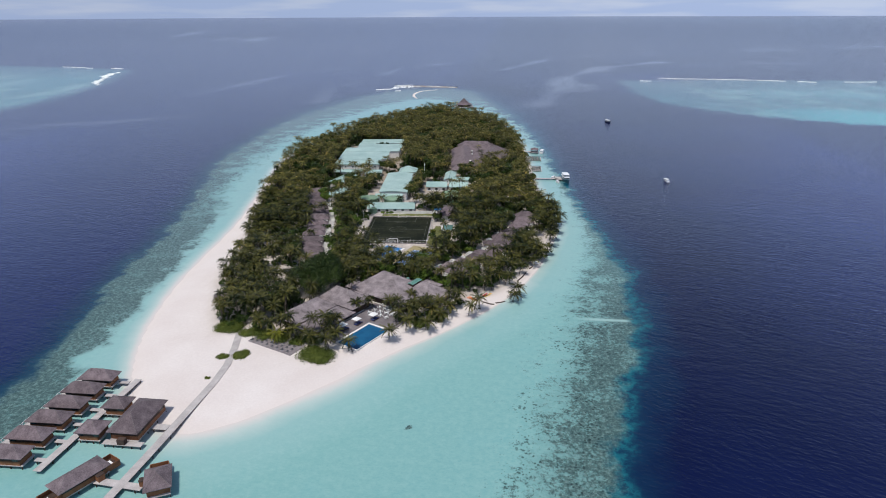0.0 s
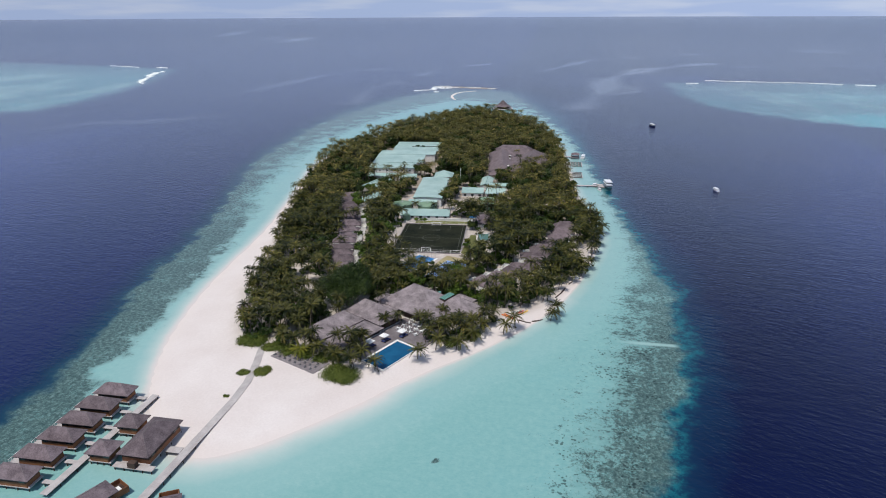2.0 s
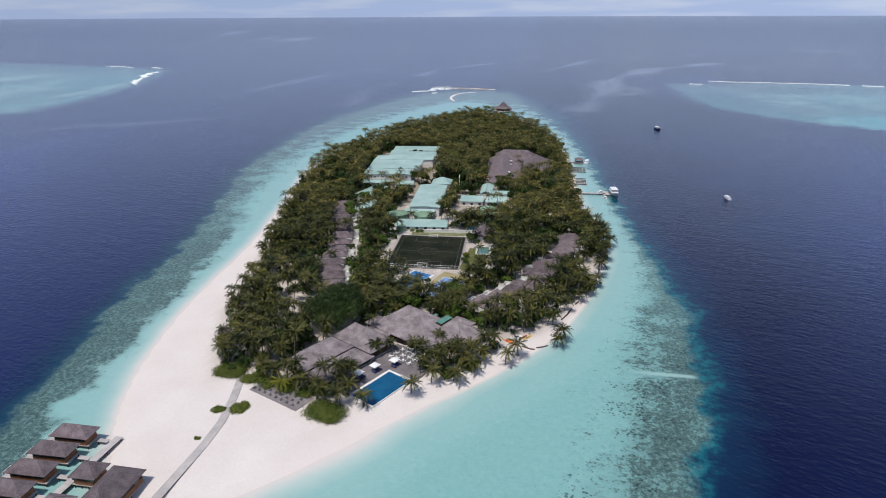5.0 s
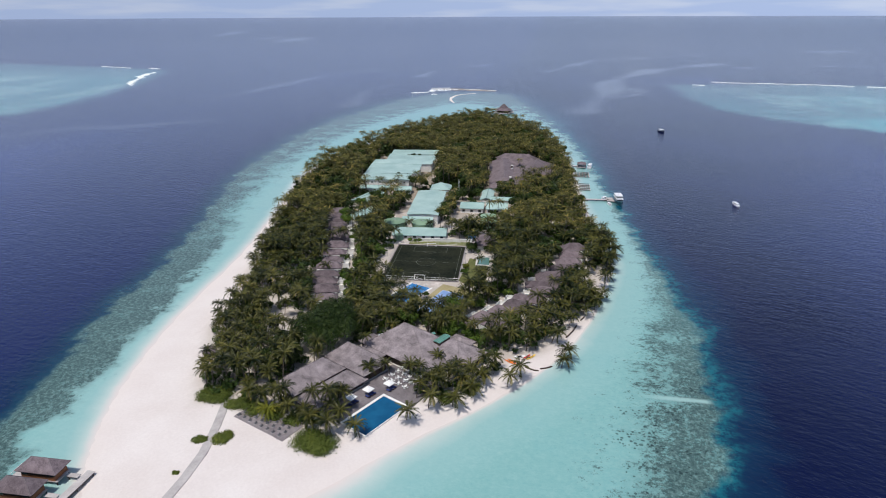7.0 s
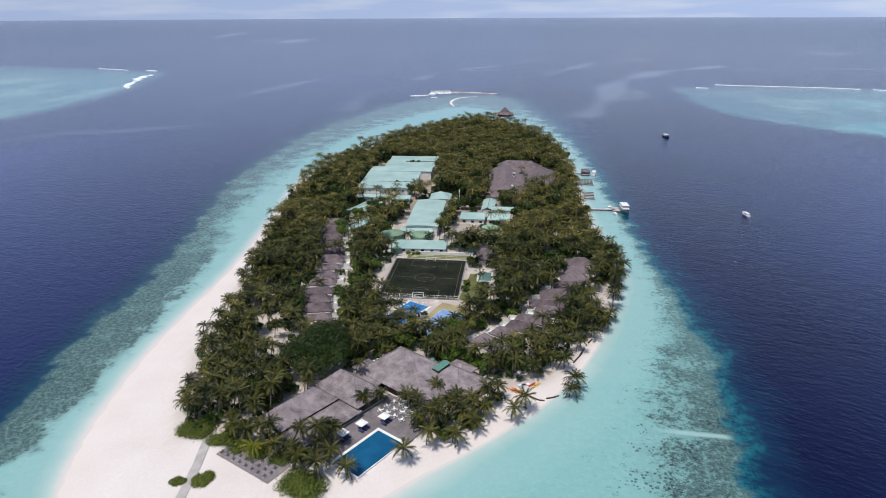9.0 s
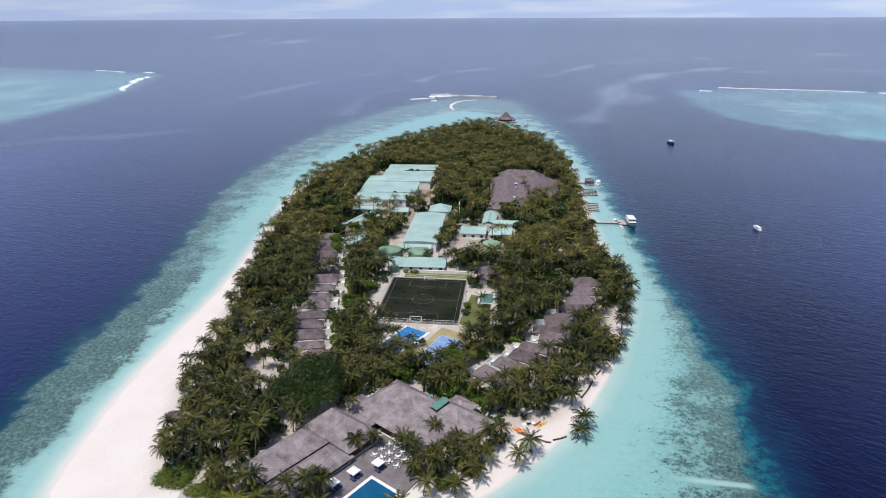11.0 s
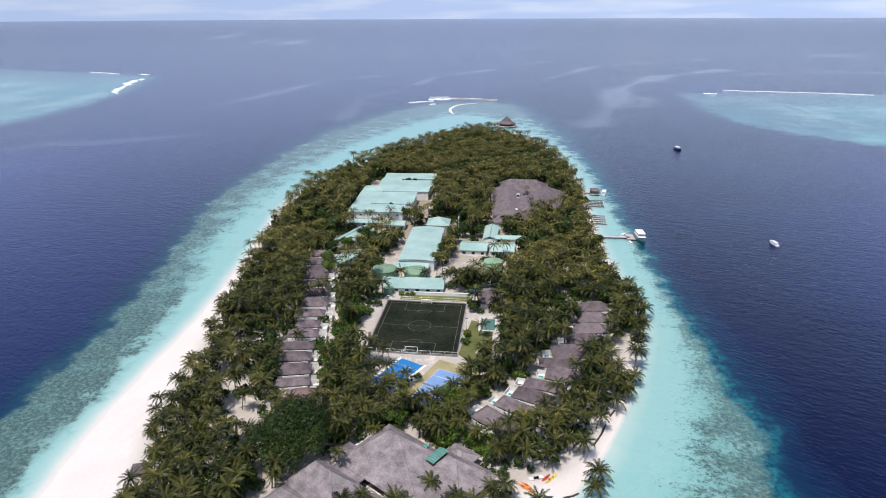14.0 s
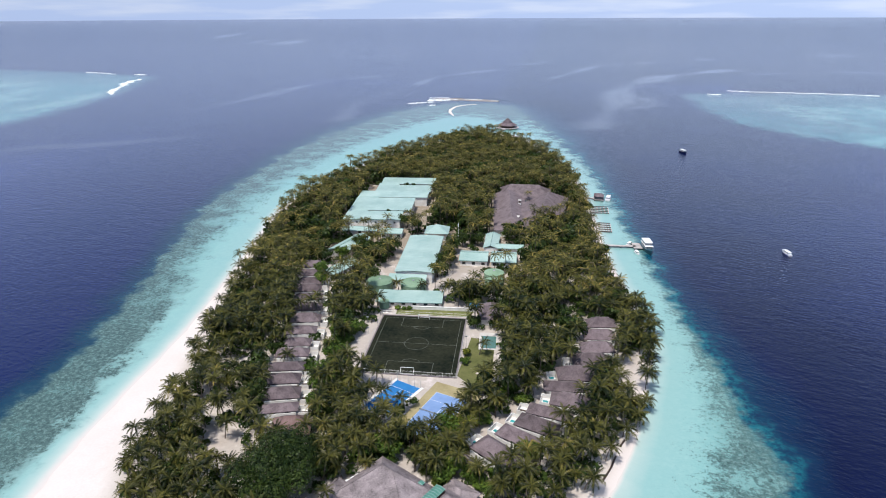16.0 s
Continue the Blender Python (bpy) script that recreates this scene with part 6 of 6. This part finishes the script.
def pack(name, label, category, variants, px, py, pz, yaw, size, material, rng_pick):
    """Many plants joined into one object: each place takes one of the variants, turned and scaled."""
    vs, fs, base = [], [], 0
    tris = {k: (np.array(s.v, np.float32), s.f) for k, s in enumerate(variants)}
    quad, tri = [], []
    for k, (co, f) in tris.items():
        sel = np.nonzero(rng_pick == k)[0]
        if not len(sel):
            continue
        c, s = np.cos(yaw[sel]) * size[sel], np.sin(yaw[sel]) * size[sel]
        X = co[None, :, 0] * c[:, None] - co[None, :, 1] * s[:, None] + px[sel][:, None]
        Y = co[None, :, 0] * s[:, None] + co[None, :, 1] * c[:, None] + py[sel][:, None]
        Z = co[None, :, 2] * size[sel][:, None] + pz[sel][:, None]
        vs.append(np.stack([X, Y, Z], 2).reshape(-1, 3))
        off = base + np.arange(len(sel)) * len(co)
        for want, store in ((4, quad), (3, tri)):
            ff = np.array([q for q in f if len(q) == want], np.int64)
            if len(ff):
                store.append((ff[None] + off[:, None, None]).reshape(-1, want))
        base += len(sel) * len(co)
    co = np.concatenate(vs)
    q = np.concatenate(quad) if quad else np.zeros((0, 4), np.int64)
    t = np.concatenate(tri) if tri else np.zeros((0, 3), np.int64)
    me = bpy.data.meshes.new(name)
    me.vertices.add(len(co))
    me.vertices.foreach_set("co", co.astype(np.float32).ravel())
    me.loops.add(q.size + t.size)
    me.loops.foreach_set("vertex_index", np.concatenate([q.ravel(), t.ravel()]).astype(np.int32))
    me.polygons.add(len(q) + len(t))
    me.polygons.foreach_set("loop_start", np.concatenate([np.arange(len(q)) * 4, q.size + np.arange(len(t)) * 3]).astype(np.int32))
    me.update(calc_edges=True)
    me.materials.append(material)
    return tagged(new(name, me), label, category, kind="stuff")


def trunk_of(height, seed):
    rng = random.Random(seed)
    s = Shape()
    a = rng.uniform(-0.8, 0.8)
    s.rod((-a, 0, -height), (-a * 0.3, 0, -height * 0.5), 0.2, 0.17, 4)
    s.rod((-a * 0.3, 0, -height * 0.5), (0, 0, 0), 0.17, 0.12, 4)
    return s


# palms: the southern grove as single trees, the rest of the island joined
KINDS = ((9.5, 0.05), (10.5, 0.12), (8.6, 0.18), (11.5, 0.08), (7.6, 0.28), (10.0, 0.2), (5.0, 0.3), (5.8, 0.4), (6.4, 0.25))     # height and lean; the last three are the low palms by the beach
kinds = [palm_kind(11 + k, *KINDS[k]) for k in range(len(KINDS))]
px, py = scatter(4.8, 1.0, 3.5, 7)
wood = np.sin(px * 0.071 + 1.3) * np.cos(py * 0.053 - 0.4) + 0.6 * np.sin(px * 0.16 - py * 0.13)     # clumps of broadleaf trees among the palms
thin = (wood > 0.55) & (outside(px, py, GROVE) < -12) & (py > 300) & (np.random.RandomState(2).rand(len(px)) < 0.85)
px, py = px[~thin], py[~thin]
order = np.argsort(py + 0.12 * px)
px, py = px[order], py[order]
SINGLES = 300
prng = random.Random(21)
spots = [(px[k], py[k]) for k in range(min(SINGLES - 79, len(px)))]
EDGE = ((25.1, 377.1), (29.7, 370.0), (23.7, 353.0), (22.9, 336.2), (20.0, 312.7), (14.1, 308.8), (21.0, 363.9), (15.1, 343.5), (10.3, 315.1), (10.5, 331.6), (21.5, 386), (18.5, 404), (11.5, 296), (6, 284), (2.7, 253.0), (3.5, 258.5), (0, 270))
GARDEN = ((-74.1, 297.5), (-68.5, 296.5), (-81.6, 275.9), (-76.4, 275.1), (-75.8, 281.2), (-70.3, 279.6), (-61.1, 281.2), (-53.8, 279.9), (-48.9, 279.1), (-44.0, 290.3), (-36.2, 296.3), (-29.3, 299.4), (-42.5, 277.8),
          (-68.3, 267.9), (-50.3, 268.8), (-24.1, 263.5), (-87.2, 281.9), (-67.4, 282.7), (-56.3, 277.0), (-27.1, 342.8), (-39.2, 338.1), (-33.9, 319.3), (-38.9, 301.5), (-31.0, 301.9), (-19.7, 337.5), (-26.1, 319.5),
          (-86.5, 386.8), (-74.4, 388.8), (-62.9, 386.9), (-113.5, 272.5), (-121.0, 281.5), (-128.0, 305.0))
POOLSIDE = ((-71.9, 216.1), (-71.0, 208.3), (-66.7, 206.1), (-68.8, 200.0), (-60.1, 201.6), (-65.3, 234.1), (-60.4, 236.9), (-51.5, 237.4), (-42.7, 243.9), (-37.1, 234.3), (-30.2, 239.2), (-40.4, 218.4), (-32.8, 221.3), (-46.1, 210.5),
            (-38.7, 228.6), (-32.3, 231.5), (-44.7, 224.2), (-23.4, 242.3), (-22.2, 246.5), (-16.4, 236.1), (-28.2, 228.7), (-25.9, 235.3), (-75.5, 203.0), (-79.0, 207.0), (-83.5, 205.5), (-87.0, 208.5), (-94.5, 209.5), (-99.5, 211.0), (-35.0, 240.0), (-12.7, 242.9))
placed = set()
lean_spots = list(POOLSIDE + EDGE + GARDEN)
for k, (x, y) in enumerate(spots + lean_spots):
    n_ = k - len(spots)
    over = 0 if n_ < 0 else -1 if n_ < len(POOLSIDE) + len(EDGE) else 1     # -1: low palms bowed over the beach
    which = prng.randrange(6) if over == 0 else prng.choice((6, 7, 8)) if over < 0 else prng.choice((2, 4))
    yaw = prng.uniform(-75, 5) if over and x > -50 else prng.uniform(0, 360)
    sc = prng.uniform(0.85, 1.05) if over else prng.uniform(0.78, 1.02)
    if over:
        off = sc * KINDS[which][0] * KINDS[which][1]
        x, y = x - off * math.cos(radians(yaw)), y - off * math.sin(radians(yaw))
    m = pose(x, y, max(gz(x, y), 0.0), prng.uniform(-3, 3), prng.uniform(-3, 3), yaw) @ Matrix.Diagonal((sc, sc, sc * prng.uniform(0.95, 1.08), 1))
    if which in placed:
        copy_thing(kinds[which], m)
    else:
        kinds[which].matrix_basis = m
        placed.add(which)
palm_kind(77, 3.2, 0.1, GOLDEN, "young coconut palm with yellow-green fronds by the sun deck").matrix_basis = pose(-90.6, 205.6, gz(-90.6, 205.6), 0, 0, 70)
rx, ry = px[len(spots):], py[len(spots):]
n = len(rx)
rs = np.random.RandomState(3)
hgt = 5.6 + 5.0 * rs.rand(n) + 1.6 * np.sin(rx * 0.09) * np.cos(ry * 0.07) + (rs.rand(n) < 0.14) * (2.0 + 3.0 * rs.rand(n)) + 2.5 * np.clip((ry - 420) / 60, 0, 1)
zc = ground_z(rx, ry) + hgt
crowns = [crown_parts(40 + k, False) for k in range(8)]
size = (0.78 + 0.32 * rs.rand(n)) * np.where(ry > 430, 0.9, 1.0)
near = ry < 390
fine_crowns = [crown_parts(60 + k, True) for k in range(5)]
for sel, kinds_, nm in ((near, fine_crowns, "palm_crowns"), (~near, crowns, "palm_crowns")):
    pack(nm, "dense grove of coconut palm crowns", "palm grove", kinds_, rx[sel], ry[sel], zc[sel], rs.rand(sel.sum()) * math.tau, size[sel], PALM, rs.randint(0, len(kinds_), sel.sum()))
pack("palm_trunks", "slim grey trunks of the palm grove", "palm grove", [trunk_of(18, k) for k in range(6)], rx, ry, zc, rs.rand(n) * math.tau, np.ones(n), TRUNK, rs.randint(0, 6, n))


def bush_shape(seed, radius, height, leaves, size):
    rng = random.Random(seed)
    v, f = leaf_cloud(rng, lobes_of(rng, radius, height, 6), leaves, size)
    return Shape().add(v, f)


bx, by = scatter(4.0, 1.2, 3.5, 12)
n = len(bx)
pack("undergrowth", "dense green shrubs below the palms", "shrubs", [bush_shape(80 + k, 2.6, 3.4, 60, 0.7) for k in range(6)], bx, by, ground_z(bx, by) - 0.3, rs.rand(n) * math.tau, (0.6 + 0.6 * rs.rand(n)) * np.where(by > 430, 1.15, 1.0), UNDER, rs.randint(0, 6, n))
fx, fy = scatter(6.8, 2.6, 5.0, 31)
wood = np.sin(fx * 0.071 + 1.3) * np.cos(fy * 0.053 - 0.4) + 0.6 * np.sin(fx * 0.16 - fy * 0.13)
sel = (fy > 300) & ((wood > 0.5) | (np.random.RandomState(4).rand(len(fx)) < np.where(fy > 430, 0.34, 0.09)))
fx, fy = fx[sel], fy[sel]
n = len(fx)
pack("broadleaf_wood", "dark broadleaf trees standing among the palms", "trees", [bush_shape(90 + k, 4.6, 9.5, 350, 0.66) for k in range(6)], fx, fy, ground_z(fx, fy) - 0.5, rs.rand(n) * math.tau, (0.65 + 0.5 * rs.rand(n)) * np.where(fy > 430, 1.3, 1.0), BROAD, rs.randint(0, 6, n))
broad_tree(-88.0, 253.2, 13.2, 15.5, 24000, 0.34, 5, "huge spreading dark green broadleaf tree behind the restaurant")
for x, y, r, h, sd_, mt in ((-102.5, 231, 7.5, 9, 6, BROAD), (-68.0, 272.0, 5.2, 7.5, 51, SHRUB), (-61.0, 274.0, 5.0, 7.5, 52, SHRUB), (-42.5, 266.0, 5.0, 7, 53, SHRUB), (-79.0, 262.5, 5.5, 9, 54, BROAD), (-100, 243, 7, 9, 7, BROAD), (-96, 236, 5.5, 8, 36, BROAD), (-118, 252, 6, 8, 37, BROAD), (-126, 268, 6, 8.5, 38, BROAD), (-114, 292, 6.5, 9, 39, BROAD), (-46.5, 388, 6.5, 8, 8, BROAD), (-72, 412, 6, 8.5, 9, BROAD), (-70, 425, 6, 9, 10, BROAD), (-106, 400, 7, 8, 11, BROAD), (-104, 440, 7, 10, 12, BROAD),
                            (-30, 375, 9, 10.5, 13, BROAD), (-46, 277, 6, 7, 14, SHRUB), (-44, 287, 5.5, 8, 15, SHRUB), (-97, 326, 5, 7, 16, SHRUB), (-96, 345, 5, 8, 17, SHRUB), (-95, 310, 6, 7, 18, SHRUB), (-22, 470, 8, 10, 19, BROAD), (-70.2, 436, 5, 9, 20, BROAD), (-69.5, 448, 5, 9, 21, BROAD), (-53.8, 391.8, 4, 6, 22, BROAD), (-136, 421, 5, 8, 23, BROAD), (-126.1, 393, 4.5, 7, 24, SHRUB), (-112, 428.4, 5, 8, 25, BROAD), (-107, 438, 4, 6.5, 26, BROAD), (-121.1, 498.4, 1.7, 8.6, 27, BROAD), (-114.1, 499.2, 1.6, 8.4, 28, BROAD), (-124, 446, 5, 8, 31, BROAD), (-105.5, 487, 6, 9, 32, BROAD), (-116, 424, 5, 8, 33, BROAD), (-131, 404, 4.5, 7, 34, SHRUB), (-51, 389, 5.5, 8, 40, BROAD), (-46.4, 361.2, 3.2, 5.5, 41, BROAD), (-66, 459, 5, 8, 42, BROAD), (-57.5, 461, 5, 7.5, 43, BROAD), (-40, 474, 5.5, 8, 44, BROAD), (-117, 436, 5, 8, 45, BROAD), (-80, 519, 6, 9, 46, BROAD), (-129, 429, 4.5, 7.5, 35, SHRUB), (-124.7, 565.3, 2.0, 8.8, 29, BROAD), (-118.7, 566, 2.0, 8.6, 30, BROAD)):
    broad_tree(x, y, r, h, 1800, 0.42, sd_, "rounded broadleaf tree with dense dark foliage" if mt is BROAD else "bushy bright green tree", mt)


def bush(x, y, a, L, W, h, seed, label):
    rng = random.Random(seed)
    b = thing("beach_bush", label, "bush", "bushes on the sand", m=pose(x, y, gz(x, y) - 0.15, 0, 0, a))
    lobes = [(rng.uniform(-0.5, 0.5) * L * 0.7, rng.uniform(-0.5, 0.5) * W * 0.7, 0.15 * h, h * rng.uniform(0.7, 1.0)) for _ in range(int(8 + L * W / 2.5))]
    v, f = leaf_cloud(rng, lobes, int(200 + L * W * 90), 0.27)
    part("leaves", Shape().add(v, f), SCAEVOLA, b)
    st = Shape()
    for k in range(6):
        st.rod((rng.uniform(-0.3, 0.3) * L, rng.uniform(-0.3, 0.3) * W, 0), (rng.uniform(-0.4, 0.4) * L, rng.uniform(-0.4, 0.4) * W, h * 0.7), 0.06, 0.03, 5)
    part("stem", st, TRUNK, b)


bush(-106.2, 191.6, 60, 3.8, 3.2, 1.6, 1, "low green beach bush beside the jetty")
bush(-99.4, 193.0, 50, 5.8, 5.0, 2.0, 2, "low green beach bush beside the jetty")
bush(-71.4, 196.0, -18, 13.5, 8.5, 3.8, 3, "broad green bush at the edge of the pool terrace")
bush(-113.5, 213.5, -10, 11, 7.5, 3.4, 4, "green beach bush at the end of the grove")
bush(-104.5, 209.5, 10, 5, 4, 2.2, 5, "green bush by the path")
bush(-105.2, 177.2, 0, 2.6, 1.3, 0.6, 6, "small green creeper patch on the sand")
for x, y, s in ((-101, 210.5, 12), (-82, 205.5, 15), (-96.5, 209, 16), (-89, 207.5, 17), (-75.5, 207.5, 18), (-36, 226, 19), (-29, 233, 20), (-43, 266, 7), (-40, 281, 8), (-47, 271, 9), (-20, 273, 10), (-51, 281, 11)):
    bush(x, y, 30 * s, 6, 5, 2.6, s, "dense bright green garden bush")

HEDGE = ((-41.2, 287.1, 5.5), (-43.2, 267.3, 3.5), (-34.2, 294.5, 3.2), (-31.2, 359.0, 4.6), (-45.9, 337.9, 2.2), (-45.5, 331.0, 2.0), (-89.1, 308.6, 3.5), (-93.6, 312.5, 4.0), (-60.7, 275.7, 3.5), (-47.0, 272.7, 3.5), (-35.8, 269.6, 3.0),
         (-18.4, 280.9, 4.0), (-22.2, 308.5, 3.0), (-116.4, 368.2, 2.4), (-104.6, 347.1, 2.8), (-99.5, 328.2, 3.0), (-94.2, 311.9, 3.0), (-93.2, 296.7, 3.2), (-112.9, 372.3, 3.4), (-94.5, 328.9, 3.2), (-88.7, 290.6, 3.6), (-99.5, 339, 2.8),
         (-105, 357, 2.8), (-92.5, 306.5, 2.6), (-83.0, 372.6, 1.3), (-77.3, 373.2, 1.4), (-80.2, 372.9, 1.2), (-96.5, 321, 3.0), (-94.0, 317.5, 3.2), (-101.5, 333.5, 2.8), (-107.0, 352.5, 3.0), (-110.5, 362.0, 3.0), (-92.5, 302.5, 3.4), (-99.5, 332.5, 2.6), (-43.7, 268.6, 2.6), (-34.3, 268.5, 2.9), (-28.8, 263.6, 3.2), (-39.2, 272.0, 3.5), (-47.9, 273.1, 2.6), (-26.7, 269.8, 2.9), (-18.1, 280.2, 3.2), (-27.1, 314.1, 3.5), (-31.7, 265.6, 2.6), (-22.1, 265.6, 2.9),
         (-97.2, 306.5, 3.4), (-89.7, 297.1, 3.6), (-87.9, 306.3, 3.6), (-102.6, 315.3, 2.6), (-88.7, 289.0, 3.4), (-94.2, 318.8, 3.4), (-85.0, 312.7, 3.0), (-99.4, 332.9, 3.0), (-102.0, 346.8, 3.0), (-104.2, 362.4, 3.0), (-93.6, 296.1, 3.2), (-84.5, 303.0, 3.0), (-92.0, 324.0, 3.2), (-96.0, 338.0, 3.2))
YELLOWISH = (0, 3, 4)
for k, (x, y, r) in enumerate(HEDGE):
    rng = random.Random(300 + k)
    b = thing("garden_shrub", "yellow-green garden shrub beside the courts" if k in YELLOWISH else "rounded bright green garden shrub", "shrub", "garden shrubs", m=pose(x, y, gz(x, y) - 0.2, 0, 0, 40 * k))
    v, f = leaf_cloud(rng, lobes_of(rng, r * 1.15, r * 1.4, 8), int(300 + 90 * r * r), 0.32)
    part("leaves", Shape().add(v, f), GOLDEN if k in YELLOWISH else SHRUB, b)
    part("stem", Shape().rod((0, 0, -0.3), (0.2, 0, r * 0.6), 0.12, 0.06, 6).rod((0.1, 0, 0.2), (-0.4 * r, 0.3 * r, r * 0.6), 0.08, 0.03, 5).rod((0.1, 0, 0.2), (0.3 * r, -0.4 * r, r * 0.6), 0.08, 0.03, 5), TRUNK, b)

# ---- surf and coral ----
def surf(name, pts, width, seed, label):
    rng = random.Random(seed)
    s = Shape()
    v, f = [], []
    for k, (x, y) in enumerate(pts):
        a = pts[min(k + 1, len(pts) - 1)]
        b = pts[max(k - 1, 0)]
        d = Vector((a[0] - b[0], a[1] - b[1], 0)).normalized()
        nrm = Vector((-d.y, d.x, 0))
        w = width * rng.uniform(0.25, 1.0) * math.sin(math.pi * (k + 0.5) / len(pts)) ** 0.4
        p = Vector((x, y, 0)) + nrm * rng.uniform(-0.3, 0.3) * width
        v += [p + nrm * w / 2 + Vector((0, 0, 0.05)), p + Vector((0, 0, 0.55)), p - nrm * w / 2 + Vector((0, 0, 0.05))]
        if k:
            i = 3 * (k - 1)
            f += [(i, i + 3, i + 4, i + 1), (i + 1, i + 4, i + 5, i + 2)]
    s.add(v, f)
    return tagged(new(name, s.mesh(name, FOAM)), label, "surf", kind="stuff")


def along(a, b, n, bow=0.0):
    d = Vector((b[0] - a[0], b[1] - a[1]))
    nrm = Vector((-d.y, d.x))
    return [(a[0] + d.x * k / n + nrm.x * bow * math.sin(math.pi * k / n), a[1] + d.y * k / n + nrm.y * bow * math.sin(math.pi * k / n)) for k in range(n + 1)]


def spit(name, pts, width, label, material, height=0.35):
    """A low tongue of sand or rubble that rises a little above the water."""
    rng = random.Random(len(pts))
    v, f = [], []
    n = len(pts)
    for k, (x, y) in enumerate(pts):
        a, b = pts[min(k + 1, n - 1)], pts[max(k - 1, 0)]
        d = Vector((a[0] - b[0], a[1] - b[1], 0)).normalized()
        nrm = Vector((-d.y, d.x, 0))
        w = width * math.sin(math.pi * (k + 0.4) / n) ** 0.5 * rng.uniform(0.7, 1.15)
        p = Vector((x, y, 0))
        v += [p + nrm * w / 2 - Vector((0, 0, 0.1)), p + nrm * w * 0.25 + Vector((0, 0, height * 0.8)), p + Vector((0, 0, height)), p - nrm * w * 0.25 + Vector((0, 0, height * 0.8)), p - nrm * w / 2 - Vector((0, 0, 0.1))]
        if k:
            i = 5 * (k - 1)
            f += [(i + j, i + j + 5, i + j + 6, i + j + 1) for j in range(4)]
    return tagged(new(name, Shape().add(v, f).mesh(name, material, True)), label, "sandbank", kind="structure")


RUBBLE = surface("coral_rubble", (0.20, 0.17, 0.16), (0.36, 0.33, 0.31), 0.05, 0.4, 0.95)
spit("reef_flat", along((-212, 1122), (-106, 1110), 16, 0.06), 34, "brown coral rubble flat bared at the reef tip", RUBBLE)
spit("sand_spit", along((-152, 955), (-166, 1012), 6, 0.05) + along((-165, 1022), (-136, 1072), 6, 0.16), 6, "thin curved spit of white sand behind the reef tip", SAND, 0.2)
for p, q, n, w, bow, lab in (((-241, 1062), (-205, 1086), 22, 10, 0.05, "white surf breaking on the reef tip"), ((-218, 1098), (-174, 1122), 24, 30, 0.05, "white surf breaking on the reef tip"), ((-222, 1134), (-190, 1140), 16, 6, 0.0, "white surf breaking on the reef tip"),
                             ((-162, 1124), (-134, 1122), 16, 13, 0.03, "white surf breaking on the reef tip"), ((-120, 1108), (-107, 1113), 10, 10, 0.0, "white surf breaking on the reef tip"), ((-206, 1050), (-196, 1054), 8, 7, 0.0, "white surf breaking on the reef tip"),
                             ((-778, 1098), (-845, 1222), 30, 15, 0.04, "white surf on the western bank"), ((-846, 1225), (-900, 1355), 30, 20, 0.06, "white surf on the western bank"), ((-986, 1462), (-950, 1446), 14, 15, 0.0, "white surf on the western bank"),
                             ((-1140, 1492), (-1035, 1456), 24, 7, 0.03, "thin line of surf on the western bank"), ((232, 1252), (253, 1248), 10, 9, 0.0, "white line of surf on the eastern bank"), ((276, 1308), (302, 1301), 12, 6, 0.0, "white line of surf on the eastern bank"),
                             ((295, 1298), (440, 1281), 50, 8, 0.015, "long white line of surf on the eastern bank"), ((440, 1284), (502, 1264), 24, 5, 0.02, "white line of surf on the eastern bank"), ((520, 1259), (550, 1250), 12, 8, 0.0, "white line of surf on the eastern bank"),
                             ((600, 1256), (660, 1262), 16, 5, 0.0, "white line of surf on the eastern bank")):
    surf("surf", along(p, q, n, bow), w, n + int(w), lab)
